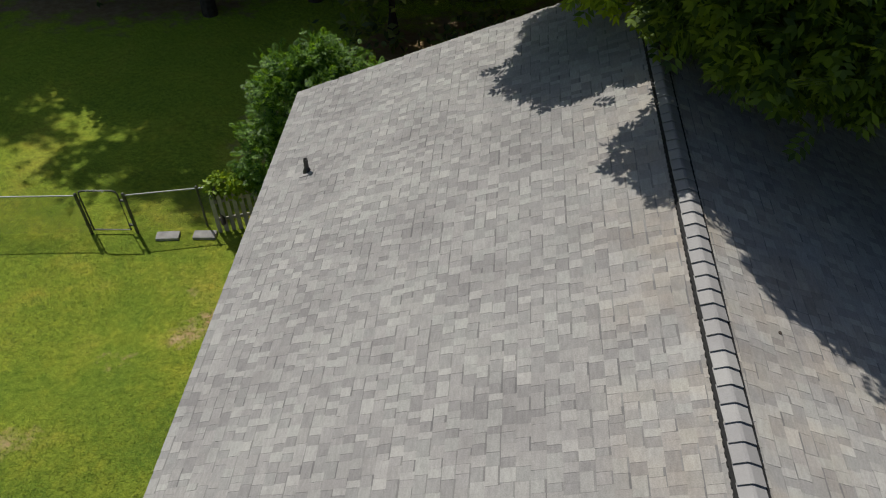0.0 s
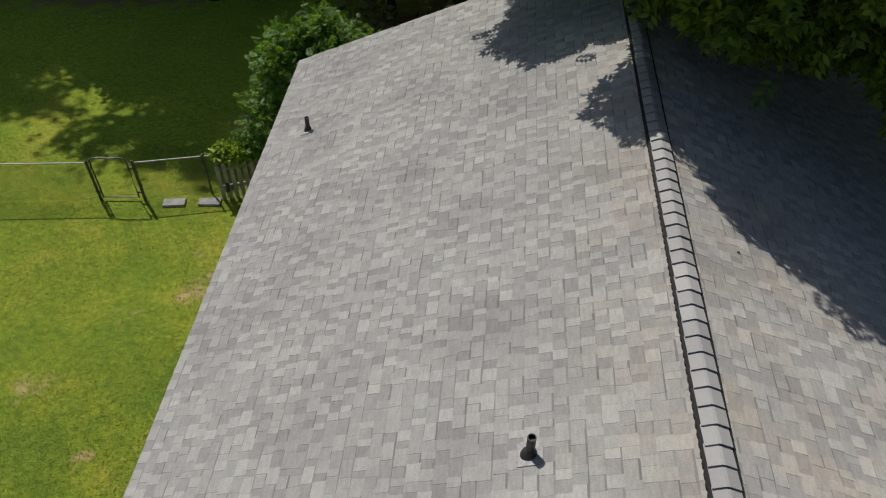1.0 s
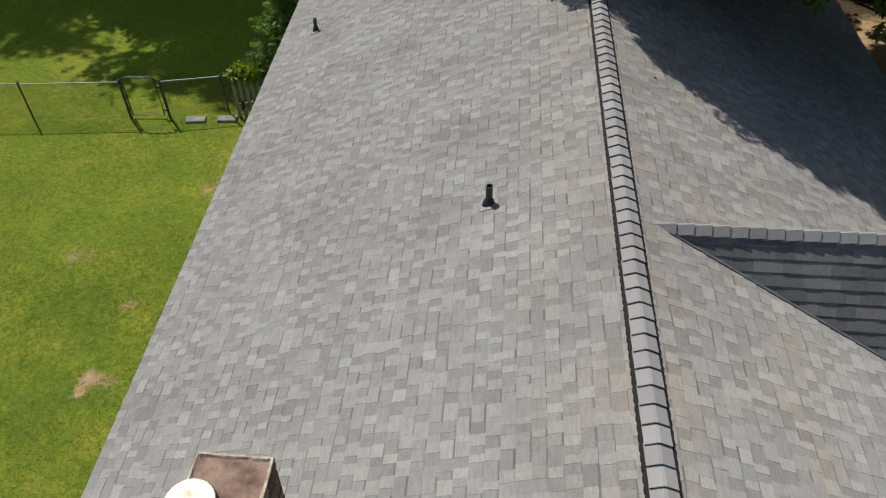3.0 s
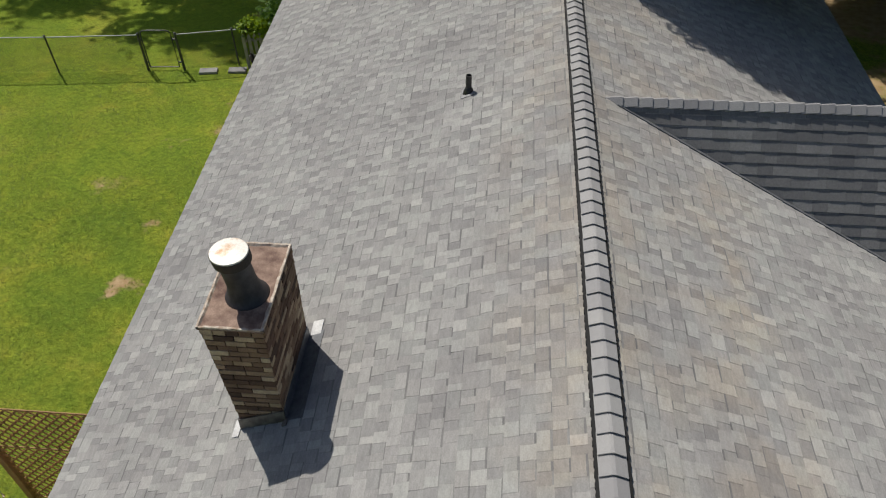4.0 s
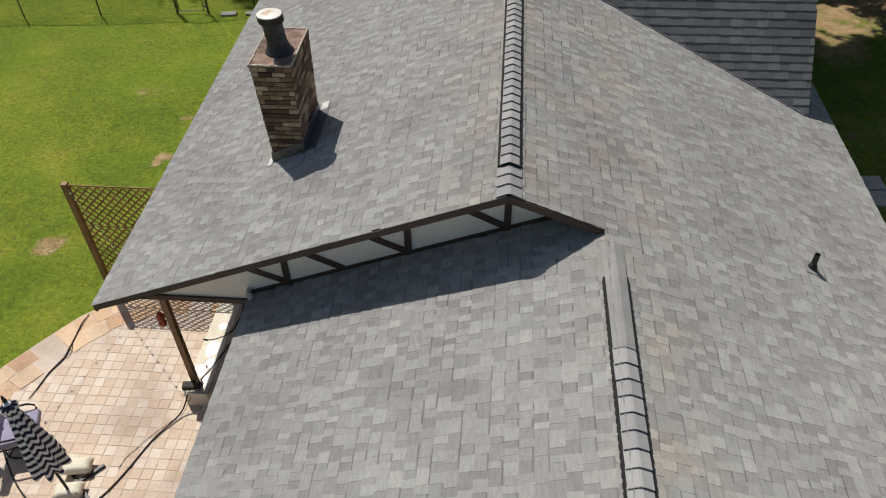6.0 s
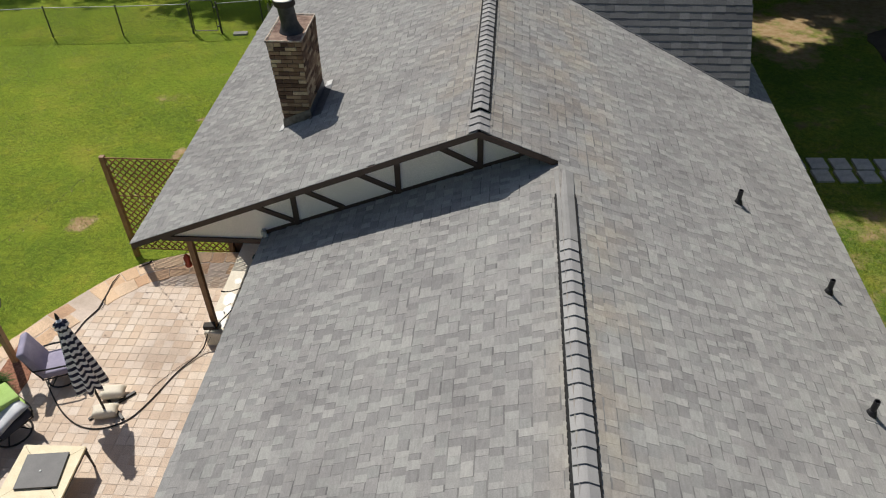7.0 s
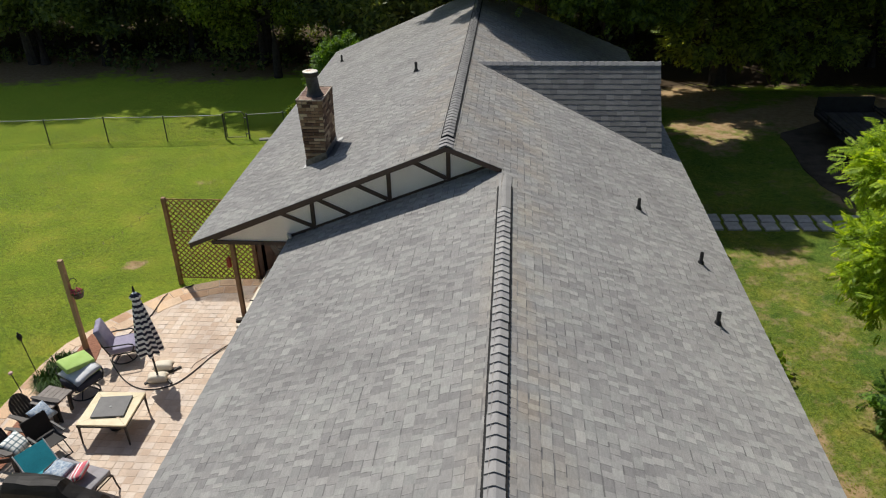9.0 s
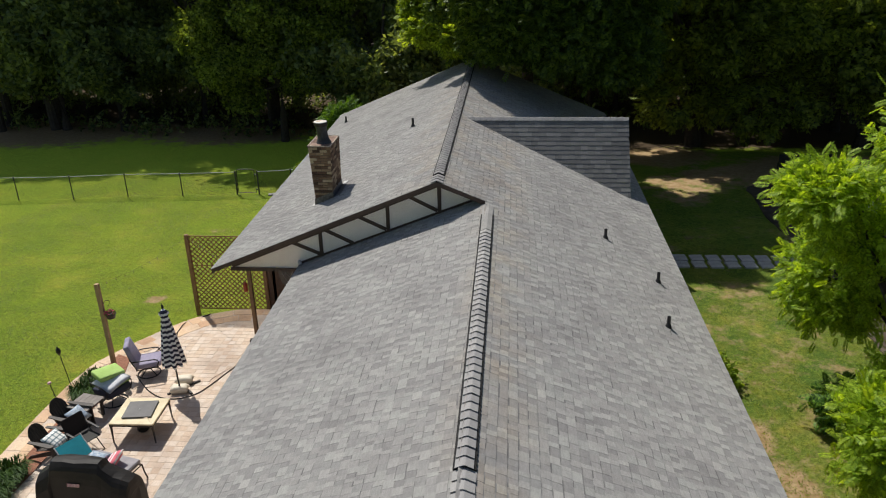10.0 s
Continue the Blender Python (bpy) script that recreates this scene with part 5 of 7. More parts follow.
def rocker(m, cushion, label, with_cushions=True, tall=1.0):
    """A swivel rocker of black tube that faces +x."""
    ob = thing("patio_chair", label, "chair", m, "cushioned swivel chairs")
    bm = bmesh.new()
    ring = [(0.27 * math.cos(a), 0.27 * math.sin(a), 0.02) for a in [2 * math.pi * k / 20 for k in range(21)]]
    bent(bm, ring, 0.015)
    for a in (0.8, 2.4, 4.0, 5.5):
        bent(bm, [(0.27 * math.cos(a), 0.27 * math.sin(a), 0.02), (0.1 * math.cos(a), 0.1 * math.sin(a), 0.14), (0, 0, 0.17)], 0.012)
    tube(bm, (0, 0, 0.15), (0, 0, 0.28), 0.035)
    part("swivel_base", bm, BLACK_METAL, ob)
    bm = bmesh.new()
    bent(bm, [(0.27, -0.27, 0.3), (-0.24, -0.27, 0.27), (-0.24, 0.27, 0.27), (0.27, 0.27, 0.3), (0.27, -0.27, 0.3)], 0.014)
    for y in (-0.14, 0, 0.14):
        tube(bm, (0.27, y, 0.3), (-0.24, y, 0.27), 0.008)
    part("seat_frame", bm, BLACK_METAL, ob)
    bm = bmesh.new()
    bent(bm, [(-0.22, -0.27, 0.27), (-0.34, -0.26, 0.55 * tall), (-0.4, -0.24, 0.8 * tall), (-0.42, -0.1, 0.85 * tall), (-0.42, 0.1, 0.85 * tall), (-0.4, 0.24, 0.8 * tall), (-0.34, 0.26, 0.55 * tall), (-0.22, 0.27, 0.27)], 0.014)
    part("back_frame", bm, BLACK_METAL, ob)
    for s in (-1, 1):
        bm = bmesh.new()
        bent(bm, [(-0.32, s * 0.28, 0.52), (-0.1, s * 0.31, 0.54), (0.2, s * 0.31, 0.54), (0.29, s * 0.3, 0.5), (0.3, s * 0.29, 0.44), (0.24, s * 0.28, 0.3)], 0.016)
        part("arm", bm, BLACK_METAL, ob)
    if with_cushions:
        bm = bmesh.new()
        box(bm, (0.05, 0, 0.37), (0.6, 0.55, 0.13), turn(-3), 0.035)
        part("seat_cushion", bm, cushion, ob, "", True)
        bm = bmesh.new()
        box(bm, (-0.3, 0, 0.67), (0.6 * tall, 0.55, 0.13), turn(72), 0.035)
        part("back_cushion", bm, cushion, ob, "", True)
    return ob


rocker(pose(-5.14, -5.18, PATIO, 0, 0, 20) @ Matrix.Diagonal((1.0, 1.0, 1.0, 1)), PURPLE, "black metal swivel chair with lilac-grey cushions")
rocker(pose(-5.42, -6.42, PATIO, 0, 0, -30) @ Matrix.Diagonal((1.08, 1.08, 1.08, 1)), NAVY, "black metal swivel chair piled with loose cushions", False, 0.72)


def loose(name, c, size, rot, material, label, category="cushion"):
    bm = bmesh.new()
    if name == "cushion":
        box(bm, (0, 0, 0), size, None, 0.03)
    else:
        pad(bm, (0, 0, 0), size, None, 0.35)
    ob = part(name, bm, material, None, "", True)
    ob.matrix_basis = pose(*c, *rot)
    return tagged(ob, label, category)


loose("cushion", (-5.42, -6.42, 0.22), (0.62, 0.58, 0.15), (3, -2, -25), NAVY, "dark navy seat cushion under the pile")
loose("cushion", (-5.42, -6.32, 0.36), (0.56, 0.5, 0.14), (5, 5, -24), GREEN, "folded olive green chair cushion under others")
loose("pillow", (-5.34, -6.5, 0.485), (0.64, 0.62, 0.085), (13, 8, -26), WHITE_CLOTH, "pale grey-white square pillow lying askew")
loose("cushion", (-5.46, -6.38, 0.6), (0.6, 0.44, 0.12), (6, 6, 56), GREEN, "bright green seat cushion on top of the pile")


def umbrella():
    ob = thing("patio_umbrella", "closed navy and white striped patio umbrella", "umbrella", pose(-4.0, -5.98, PATIO, -1.5, -2.5, 0) @ Matrix.Diagonal((1, 1, 1.04, 1)))
    bm = bmesh.new()
    tube(bm, (0, 0, 0.03), (0, 0, 2.24), 0.021)
    part("pole", bm, BLACK_METAL, ob, "dark metal pole")
    bm = bmesh.new()
    rings, seg = [], 64
    for r, z, deep in ((0.27, 0.78, 0.4), (0.278, 0.82, 0.4), (0.245, 1.05, 0.36), (0.185, 1.4, 0.32), (0.135, 1.7, 0.28), (0.1, 1.88, 0.24), (0.08, 1.97, 0.2), (0.125, 2.03, 0.4), (0.11, 2.07, 0.35), (0.06, 2.11, 0.2), (0.02, 2.15, 0)):
        ring = []
        for k in range(seg):
            a = 2 * math.pi * k / seg
            fold = 0.5 + 0.5 * math.cos(8 * a + 0.5 * math.sin(3 * a + z * 2))
            rr = r * (1 - deep * fold)
            dz = -0.05 * (1 - fold) if z < 0.85 else 0
            ring.append(bm.verts.new((rr * math.cos(a), rr * math.sin(a), z + dz)))
        rings.append(ring)
    for a, b in zip(rings, rings[1:]):
        for k in range(seg):
            bm.faces.new((a[k], a[(k + 1) % seg], b[(k + 1) % seg], b[k]))
    bm.faces.new(rings[0][::-1])
    bm.faces.new(rings[-1])
    part("canopy", bm, STRIPE_NAVY, ob, "striped canopy folded in pleats", True)
    bm = bmesh.new()
    lathe(bm, ((0.015, 2.14), (0.03, 2.17), (0.022, 2.22), (0.008, 2.27), (0.003, 2.28)), 12)
    part("finial", bm, BLACK_METAL, ob)
    bm = bmesh.new()
    for a in (48, 138):
        box(bm, (0, 0.2, 0.025), (0.84, 0.05, 0.04), turn(a, "Z"), 0.004)
    part("cross_base", bm, BLACK_METAL, ob, "black steel cross base")
    for (x, y, a, mat, lab) in ((-0.03, 0.02, 12, CREAM, "pale printed sandbag on the umbrella base"), (-0.07, 0.42, 10, CREAM, "faded green-white sandbag on the umbrella base")):
        bag = thing("sandbag", lab, "sandbag", pose(-4.0 + x, -5.98 + y, PATIO + 0.1, 0, 0, a), "sandbags on the umbrella base")
        bm = bmesh.new()
        pad(bm, (0, 0, 0.0), (0.44, 0.25, 0.19), None, 0.8, 8)
        part("bag", bm, mat, bag, "", True)
        bm = bmesh.new()
        for k, (px, py, w) in enumerate(((-0.07, 0.035, 0.13), (-0.05, -0.01, 0.17), (0.08, 0.02, 0.06), (-0.06, -0.05, 0.11))):
            bm = bmesh.new()
            box(bm, (px, py, 0.083 - 0.25 * abs(px) * abs(px) - 0.5 * py * py), (w, 0.022, 0.008), None, 0.002)
            part("print_bar", bm, (BADGE if k == 2 else PRINT_BROWN), bag, "faded printed bar")


umbrella()


def fire_table():
    ob = thing("fire_table", "square cream-topped fire table with a dark lid", "table", pose(-4.25, -7.43, PATIO, 0, 0, 2))
    h, w, g = 0.5, 0.97, 0.21
    o, i = w / 2, w / 2 - g
    for k in range(4):
        m = Matrix.Rotation(math.pi / 2 * k, 4, "Z")
        e = 0.003
        pts = [(-o + e, -o, 0), (o - e, -o, 0), (i - e, -i, 0), (-i + e, -i, 0)]
        bm = bmesh.new()
        hexa(bm, [m @ Vector((x, y, h - 0.035)) for x, y, _ in pts], [m @ Vector((x, y, h)) for x, y, _ in pts])
        part("top_board", bm, TABLE_CREAM, ob, "cream glazed top board")
    bm = bmesh.new()
    for k in range(4):
        m = Matrix.Rotation(math.pi / 2 * k, 3, "Z")
        box(bm, m @ Vector((0, -o + 0.02, h - 0.055)), (w, 0.03, 0.05) if k % 2 == 0 else (0.03, w, 0.05))
    part("apron", bm, CHAIR_BROWN, ob, "dark bronze apron")
    for sx in (-1, 1):
        for sy in (-1, 1):
            bm = bmesh.new()
            bent(bm, [(sx * (o - 0.03), sy * (o - 0.03), h - 0.04), (sx * (o - 0.025), sy * (o - 0.025), 0.25), (sx * (o - 0.02), sy * (o - 0.02), 0.0)], [0.03, 0.022, 0.016])
            part("leg", bm, CHAIR_BROWN, ob)
            bm = bmesh.new()
            box(bm, (sx * (o - 0.03), sy * (o - 0.03), h + 0.002), (0.03, 0.03, 0.004), turn(45, "Z"))
            part("corner_plate", bm, TABLE_CREAM, ob)
    bm = bmesh.new()
    lathe(bm, ((0.11, 0.0), (0.13, 0.03), (0.13, 0.09), (0.05, 0.13), (0.04, 0.3), (0.2, 0.42), (0.24, 0.46)), 20)
    part("burner_bowl", bm, BLACK_METAL, ob, "black burner bowl")
    bm = bmesh.new()
    box(bm, (0.01, 0.02, h + 0.024), (0.63, 0.6, 0.03), turn(6, "Z"), 0.006)
    lid = part("lid", bm, TABLE_LID, ob, "dark slate-coloured lid lying askew")
    bm = bmesh.new()
    lathe(bm, ((0.02, h + 0.038), (0.02, h + 0.046), (0.012, h + 0.05)), 12)
    part("knob", bm, GALV, lid)


fire_table()


def side_table(m):
    ob = thing("side_table", "weathered grey-brown slatted side table", "side table", m)
    for k in range(5):
        bm = bmesh.new()
        box(bm, (-0.2 + 0.1 * k, 0, 0.45), (0.095, 0.5, 0.025), None, 0.004)
        part("top_slat", bm, TABLE_GREY, ob)
    for sx in (-1, 1):
        for sy in (-1, 1):
            bm = bmesh.new()
            box(bm, (sx * 0.19, sy * 0.19, 0.22), (0.05, 0.05, 0.44), turn(sx * 4), 0.004)
            part("leg", bm, CHAIR_BROWN, ob)
    for sy in (-1, 1):
        bm = bmesh.new()
        box(bm, (0, sy * 0.19, 0.4), (0.4, 0.03, 0.06))
        part("rail", bm, CHAIR_BROWN, ob)


side_table(pose(-5.68, -7.12, PATIO, 0, 0, -12) @ Matrix.Diagonal((1.15, 1.15, 1.0, 1)))


def adirondack(m):
    """A slatted garden chair that faces +x."""
    ob = thing("adirondack_chair", "dark brown resin adirondack chair with a rounded back", "chair", m, "adirondack chairs")
    lean = turn(-24)
    for k in range(7):
        y = -0.207 + 0.069 * k
        bm = bmesh.new()
        lo, hi = y - 0.028, y + 0.028
        arch = [0.26 + 0.3 * math.sqrt(max(0.0, 1 - (v / 0.245) ** 2)) for v in (lo, hi)]
        foot = Vector((-0.2, 0, 0.3))
        hexa(bm, [lean @ Vector(p) + foot for p in ((-0.01, lo, 0), (0.01, lo, 0), (0.01, hi, 0), (-0.01, hi, 0))], [lean @ Vector(p) + foot for p in ((-0.01, lo, arch[0]), (0.01, lo, arch[0]), (0.01, hi, arch[1]), (-0.01, hi, arch[1]))])
        part("back_slat", bm, CHAIR_BROWN, ob)
    for k, (z, half) in enumerate(((0.1, 0.23), (0.34, 0.21))):
        bm = bmesh.new()
        box(bm, lean @ Vector((-0.03, 0, z)) + Vector((-0.2, 0, 0.3)), (0.025, half * 2, 0.06), lean)
        part("back_rail", bm, CHAIR_BROWN, ob)
    for k in range(6):
        bm = bmesh.new()
        box(bm, (-0.18 + 0.09 * k, 0, 0.28 + 0.018 * k), (0.078, 0.52, 0.02), turn(-11), 0.005)
        part("seat_slat", bm, CHAIR_BROWN, ob)
    for s in (-1, 1):
        bm = bmesh.new()
        prism(bm, [(-0.32, s * 0.27), (-0.32, s * 0.34), (0.3, s * 0.41), (0.38, s * 0.36), (0.38, s * 0.3), (0.1, s * 0.27)], 0.53, 0.555)
        part("arm", bm, CHAIR_BROWN, ob)
        bm = bmesh.new()
        box(bm, (0.3, s * 0.3, 0.265), (0.1, 0.03, 0.53), None, 0.004)
        part("front_leg", bm, CHAIR_BROWN, ob)
        bm = bmesh.new()
        hexa(bm, [(0.3, s * 0.26, 0.26), (0.3, s * 0.285, 0.26), (-0.52, s * 0.285, 0.0), (-0.52, s * 0.26, 0.0)], [(0.3, s * 0.26, 0.38), (0.3, s * 0.285, 0.38), (-0.4, s * 0.285, 0.12), (-0.4, s * 0.26, 0.12)])
        part("back_leg", bm, CHAIR_BROWN, ob)
    return ob


chair = adirondack(pose(-5.78, -7.56, PATIO, 0, 0, -12) @ Matrix.Diagonal((0.94, 0.94, 0.94, 1)))
copy_thing(chair, pose(-5.78, -8.4, PATIO, 0, 0, -8) @ Matrix.Diagonal((0.94, 0.94, 0.94, 1)))
loose("pillow", (-5.6, -7.58, 0.27), (0.4, 0.42, 0.12), (0, 34, -14), BLUE_CLOTH, "blue and white printed pillow on the chair")
loose("pillow", (-5.64, -8.41, 0.25), (0.42, 0.44, 0.12), (0, 30, -10), PLAID, "white and grey plaid pillow on the chair")


def folding_chair(m):
    ob = thing("folding_chair", "black folding chair with mesh fabric", "chair", m)
    for s in (-1, 1):
        bm = bmesh.new()
        bent(bm, [(0.28, s * 0.24, 0.0), (-0.2, s * 0.24, 0.5), (-0.32, s * 0.24, 0.86)], 0.011)
        bent(bm, [(-0.3, s * 0.22, 0.0), (0.25, s * 0.22, 0.42)], 0.011)
        part("side_frame", bm, BLACK_METAL, ob)
        bm = bmesh.new()
        box(bm, (0.0, s * 0.25, 0.6), (0.44, 0.05, 0.025), None, 0.006)
        part("arm", bm, BLACK_METAL, ob)
    for x, z in ((0.28, 0.01), (-0.3, 0.01)):
        bm = bmesh.new()
        tube(bm, (x, -0.23, z), (x, 0.23, z), 0.011)
        part("foot_bar", bm, BLACK_METAL, ob)
    bm = bmesh.new()
    box(bm, (0.02, 0, 0.41), (0.48, 0.46, 0.02), turn(-4), 0.005)
    part("seat", bm, COVER, ob, "black mesh seat")
    bm = bmesh.new()
    box(bm, (-0.25, 0, 0.66), (0.46, 0.46, 0.02), turn(70), 0.005)
    part("back", bm, COVER, ob, "black mesh back")


folding_chair(pose(-5.14, -8.22, PATIO, 0, 0, -28) @ Matrix.Diagonal((1, 1, 0.88, 1)))


def beach_chair():
    ob = thing("beach_chair", "teal fabric beach chair with white frame, half folded", "chair", pose(-4.95, -8.82, PATIO, 0, 0, -30) @ Matrix.Diagonal((1.05, 1.1, 1.05, 1)))
    bm = bmesh.new()
    box(bm, (-0.07, 0, 0.4), (0.5, 0.5, 0.02), turn(42), 0.005)
    part("back", bm, TEAL, ob, "teal sling back")
    bm = bmesh.new()
    box(bm, (0.25, 0, 0.24), (0.4, 0.5, 0.02), turn(6), 0.005)
    part("seat", bm, TEAL, ob, "teal sling seat")
    for s in (-1, 1):
        bm = bmesh.new()
        bent(bm, [(0.14, s * 0.26, 0.22), (-0.07, s * 0.26, 0.4), (-0.27, s * 0.26, 0.58)], 0.012)
        bent(bm, [(0.42, s * 0.26, 0.0), (0.44, s * 0.26, 0.23), (0.1, s * 0.26, 0.22), (-0.2, s * 0.26, 0.0)], 0.012)
        part("frame", bm, FLASH_WHITE, ob, "white tube frame")


beach_chair()


def bench():
    ob = thing("bench", "low metal-framed patio bench with grey cushion", "bench", pose(-4.1, -9.1, PATIO, 0, 0, -14))
    bm = bmesh.new()
    bent(bm, [(-0.55, -0.25, 0.34), (0.55, -0.25, 0.34), (0.55, 0.25, 0.34), (-0.55, 0.25, 0.34), (-0.55, -0.25, 0.34)], 0.016)
    part("seat_frame", bm, CHAIR_BROWN, ob)
    for sx in (-1, 1):
        for sy in (-1, 1):
            bm = bmesh.new()
            bent(bm, [(sx * 0.55, sy * 0.25, 0.34), (sx * 0.57, sy * 0.26, 0.15), (sx * 0.6, sy * 0.28, 0.0)], 0.016)
            part("leg", bm, CHAIR_BROWN, ob)
        bm = bmesh.new()
        bent(bm, [(sx * 0.55, -0.22, 0.35), (sx * 0.58, -0.12, 0.46), (sx * 0.58, 0.12, 0.46), (sx * 0.55, 0.22, 0.35)], 0.016)
        part("end_rail", bm, CHAIR_BROWN, ob)
    bm = bmesh.new()
    box(bm, (0, 0, 0.41), (1.06, 0.52, 0.11), None, 0.03)
    part("cushion", bm, GREY_CLOTH, ob, "grey seat cushion", True)


bench()
loose("pillow", (-3.97, -9.16, 0.4), (0.4, 0.4, 0.13), (20, -35, -20), STRIPE_RED, "red and white striped pillow on the bench")
loose("towel", (-4.4, -9.06, 0.34), (0.42, 0.4, 0.07), (0, 4, -10), BLUE_CLOTH, "crumpled pale blue towel on the bench", "towel")


def grill():
    ob = thing("covered_grill", "barbecue under a creased black cover", "grill", pose(-3.94, -10.1, PATIO, 0, 0, -2) @ Matrix.Diagonal((1, 1, 1.1, 1)))
    bm = bmesh.new()
    cols = ((-0.9, 0.66, 0.30), (-0.86, 0.84, 0.30), (-0.62, 0.99, 0.27), (-0.56, 1.1, 0.24), (-0.1, 1.12, 0.24), (0.35, 1.1, 0.24), (0.42, 1.02, 0.27), (0.62, 0.9, 0.3), (0.88, 0.8, 0.3), (0.92, 0.62, 0.3))
    rng = random.Random(9)
    rings = []
    for x, top, half in cols:
        ring = []
        for (fy, fz) in ((-1.08, 0.0), (-1.05, 0.3), (-1.0, 0.7), (-0.8, 0.9), (-0.45, 1.0), (0.1, 1.0), (0.6, 0.96), (1.0, 0.78), (1.06, 0.35), (1.1, 0.0)):
            j = 0.0 if fz in (0.0,) else 0.018
            ring.append(bm.verts.new((x + rng.uniform(-j, j), fy * half * (1.05 if fz < 0.5 else 1) + rng.uniform(-j, j), 0.03 + fz * (top * 1.1 - 0.03) + rng.uniform(-j, j))))
        rings.append(ring)
    for a, b in zip(rings, rings[1:]):
        for k in range(len(a) - 1):
            bm.faces.new((a[k], b[k], b[k + 1], a[k + 1]))
    bm.faces.new(rings[0])
    bm.faces.new(rings[-1][::-1])
    bmesh.ops.recalc_face_normals(bm, faces=bm.faces[:])
    bmesh.ops.subdivide_edges(bm, edges=bm.edges[:], cuts=1, smooth=0.25, fractal=0.06, use_grid_fill=True, seed=4)
    part("cover", bm, COVER, ob, "creased black vinyl cover")
    bm = bmesh.new()
    box(bm, (-0.1, -0.268, 0.87), (0.24, 0.008, 0.055), turn(-20, "X"), 0.003)
    part("badge", bm, BADGE, ob, "pale printed badge")
    for sx in (-1, 1):
        bm = bmesh.new()
        tube(bm, (sx * 0.5, -0.2, 0.05), (sx * 0.5, 0.2, 0.05), 0.05, None, 14)
        part("wheel", bm, RUBBER, ob)


grill()


def hose():
    z = PATIO + 0.016
    f = 0.155
    pts = [(-2.05, -2.9, f), (-2.32, -3.15, f), (-2.43, -3.48, f), (-2.52, -3.78, f), (-2.62, -4.02, f), (-2.74, -4.26, f - 0.01), (-2.86, -4.5, z + 0.05), (-3.15, -4.97, z), (-3.34, -5.49, z), (-3.49, -5.84, z), (-3.64, -6.06, z), (-3.9, -6.22, z), (-4.2, -6.26, z), (-4.5, -6.17, z), (-4.83, -5.94, z), (-5.15, -5.62, z), (-5.45, -5.27, z)]
    fine = []
    for i in range(len(pts) - 1):
        p0, p1, p2, p3 = (Vector(pts[max(0, min(len(pts) - 1, i + k))]) for k in (-1, 0, 1, 2))
        for s in range(6):
            t = s / 6
            fine.append(0.5 * (2 * p1 + (p2 - p0) * t + (2 * p0 - 5 * p1 + 4 * p2 - p3) * t * t + (3 * p1 - p0 - 3 * p2 + p3) * t ** 3))
    bm = bmesh.new()
    bent(bm, fine, 0.0125)
    tagged(part("hose", bm, HOSE, None, "", True), "black garden hose looping across the pavers", "hose")
    bm = bmesh.new()
    bent(bm, [(-2.66, -4.22, 0.15), (-2.84, -4.46, z), (-3.2, -4.9, z), (-3.45, -5.3, z - 0.006), (-3.5, -5.5, z - 0.006)], 0.004)
    tagged(part("cable", bm, HOSE), "thin black cable beside the hose", "cable")
    bm = bmesh.new()
    zs = 0.152
    bent(bm, [(-2.36, -2.32, zs + 0.12), (-2.35, -2.45, zs + 0.05), (-2.35, -2.62, zs), (-2.39, -2.94, zs), (-2.5, -3.1, zs), (-2.66, -3.19, zs), (-2.78, -3.21, zs)], 0.013)
    tube(bm, (-2.77, -3.21, zs), (-2.84, -3.2, zs + 0.01), 0.02, 0.014)
    tagged(part("watering_hose", bm, HOSE, None, "", True), "short black hose with a nozzle on the porch edge", "hose")
    bm = bmesh.new()
    k = PATIO + 0.014
    bent(bm, [(-5.26, -2.5, k), (-5.29, -2.75, k + 0.01), (-5.27, -3.1, k), (-5.26, -3.5, k), (-5.38, -3.84, k), (-5.42, -4.14, k), (-5.47, -4.37, k)], [0.006, 0.012, 0.015, 0.015, 0.013, 0.01, 0.006])
    bent(bm, [(-5.27, -3.15, k), (-5.2, -3.35, k), (-5.2, -3.52, k)], [0.01, 0.007, 0.004])
    tagged(part("stick", bm, BARK), "long dark dry branch lying on the flagstones", "stick")
    for a, b in (((-4.75, -2.05), (-4.95, -2.25)),):
        bm = bmesh.new()
        bent(bm, [(*a, PATIO + 0.02), ((a[0] + b[0]) / 2 + 0.06, (a[1] + b[1]) / 2, PATIO + 0.02), (*b, PATIO + 0.016)], [0.012, 0.018, 0.008])
        tagged(part("stick", bm, BARK), "dark dry stick on the flagstones", "stick")


hose()


def torch(x, y, h, flower=False):
    z = PATIO
    if flower:
        ob = thing("garden_stake", "thin stake with a pink flower ornament", "garden stake", pose(x, y, z, 4, -6, 0))
    else:
        ob = thing("garden_torch", "dark garden torch on a thin pole", "torch", pose(x, y, z, 3, -4, 0))
    bm = bmesh.new()
    tube(bm, (0, 0, -0.05), (0, 0, h), 0.01)
    part("pole", bm, BLACK_METAL, ob)
    bm = bmesh.new()
    if flower:
        lathe(bm, ((0.01, h), (0.05, h + 0.03), (0.04, h + 0.06), (0.01, h + 0.07)), 12)
    else:
        lathe(bm, ((0.02, h - 0.02), (0.055, h + 0.06), (0.05, h + 0.13), (0.02, h + 0.16), (0.015, h + 0.2)), 14)
    part("head", bm, PALE_PINK if flower else BLACK_METAL, ob, "faded pink head" if flower else "dark cup")


torch(-6.72, -5.98, 1.02)
torch(-6.8, -6.5, 0.5, True)


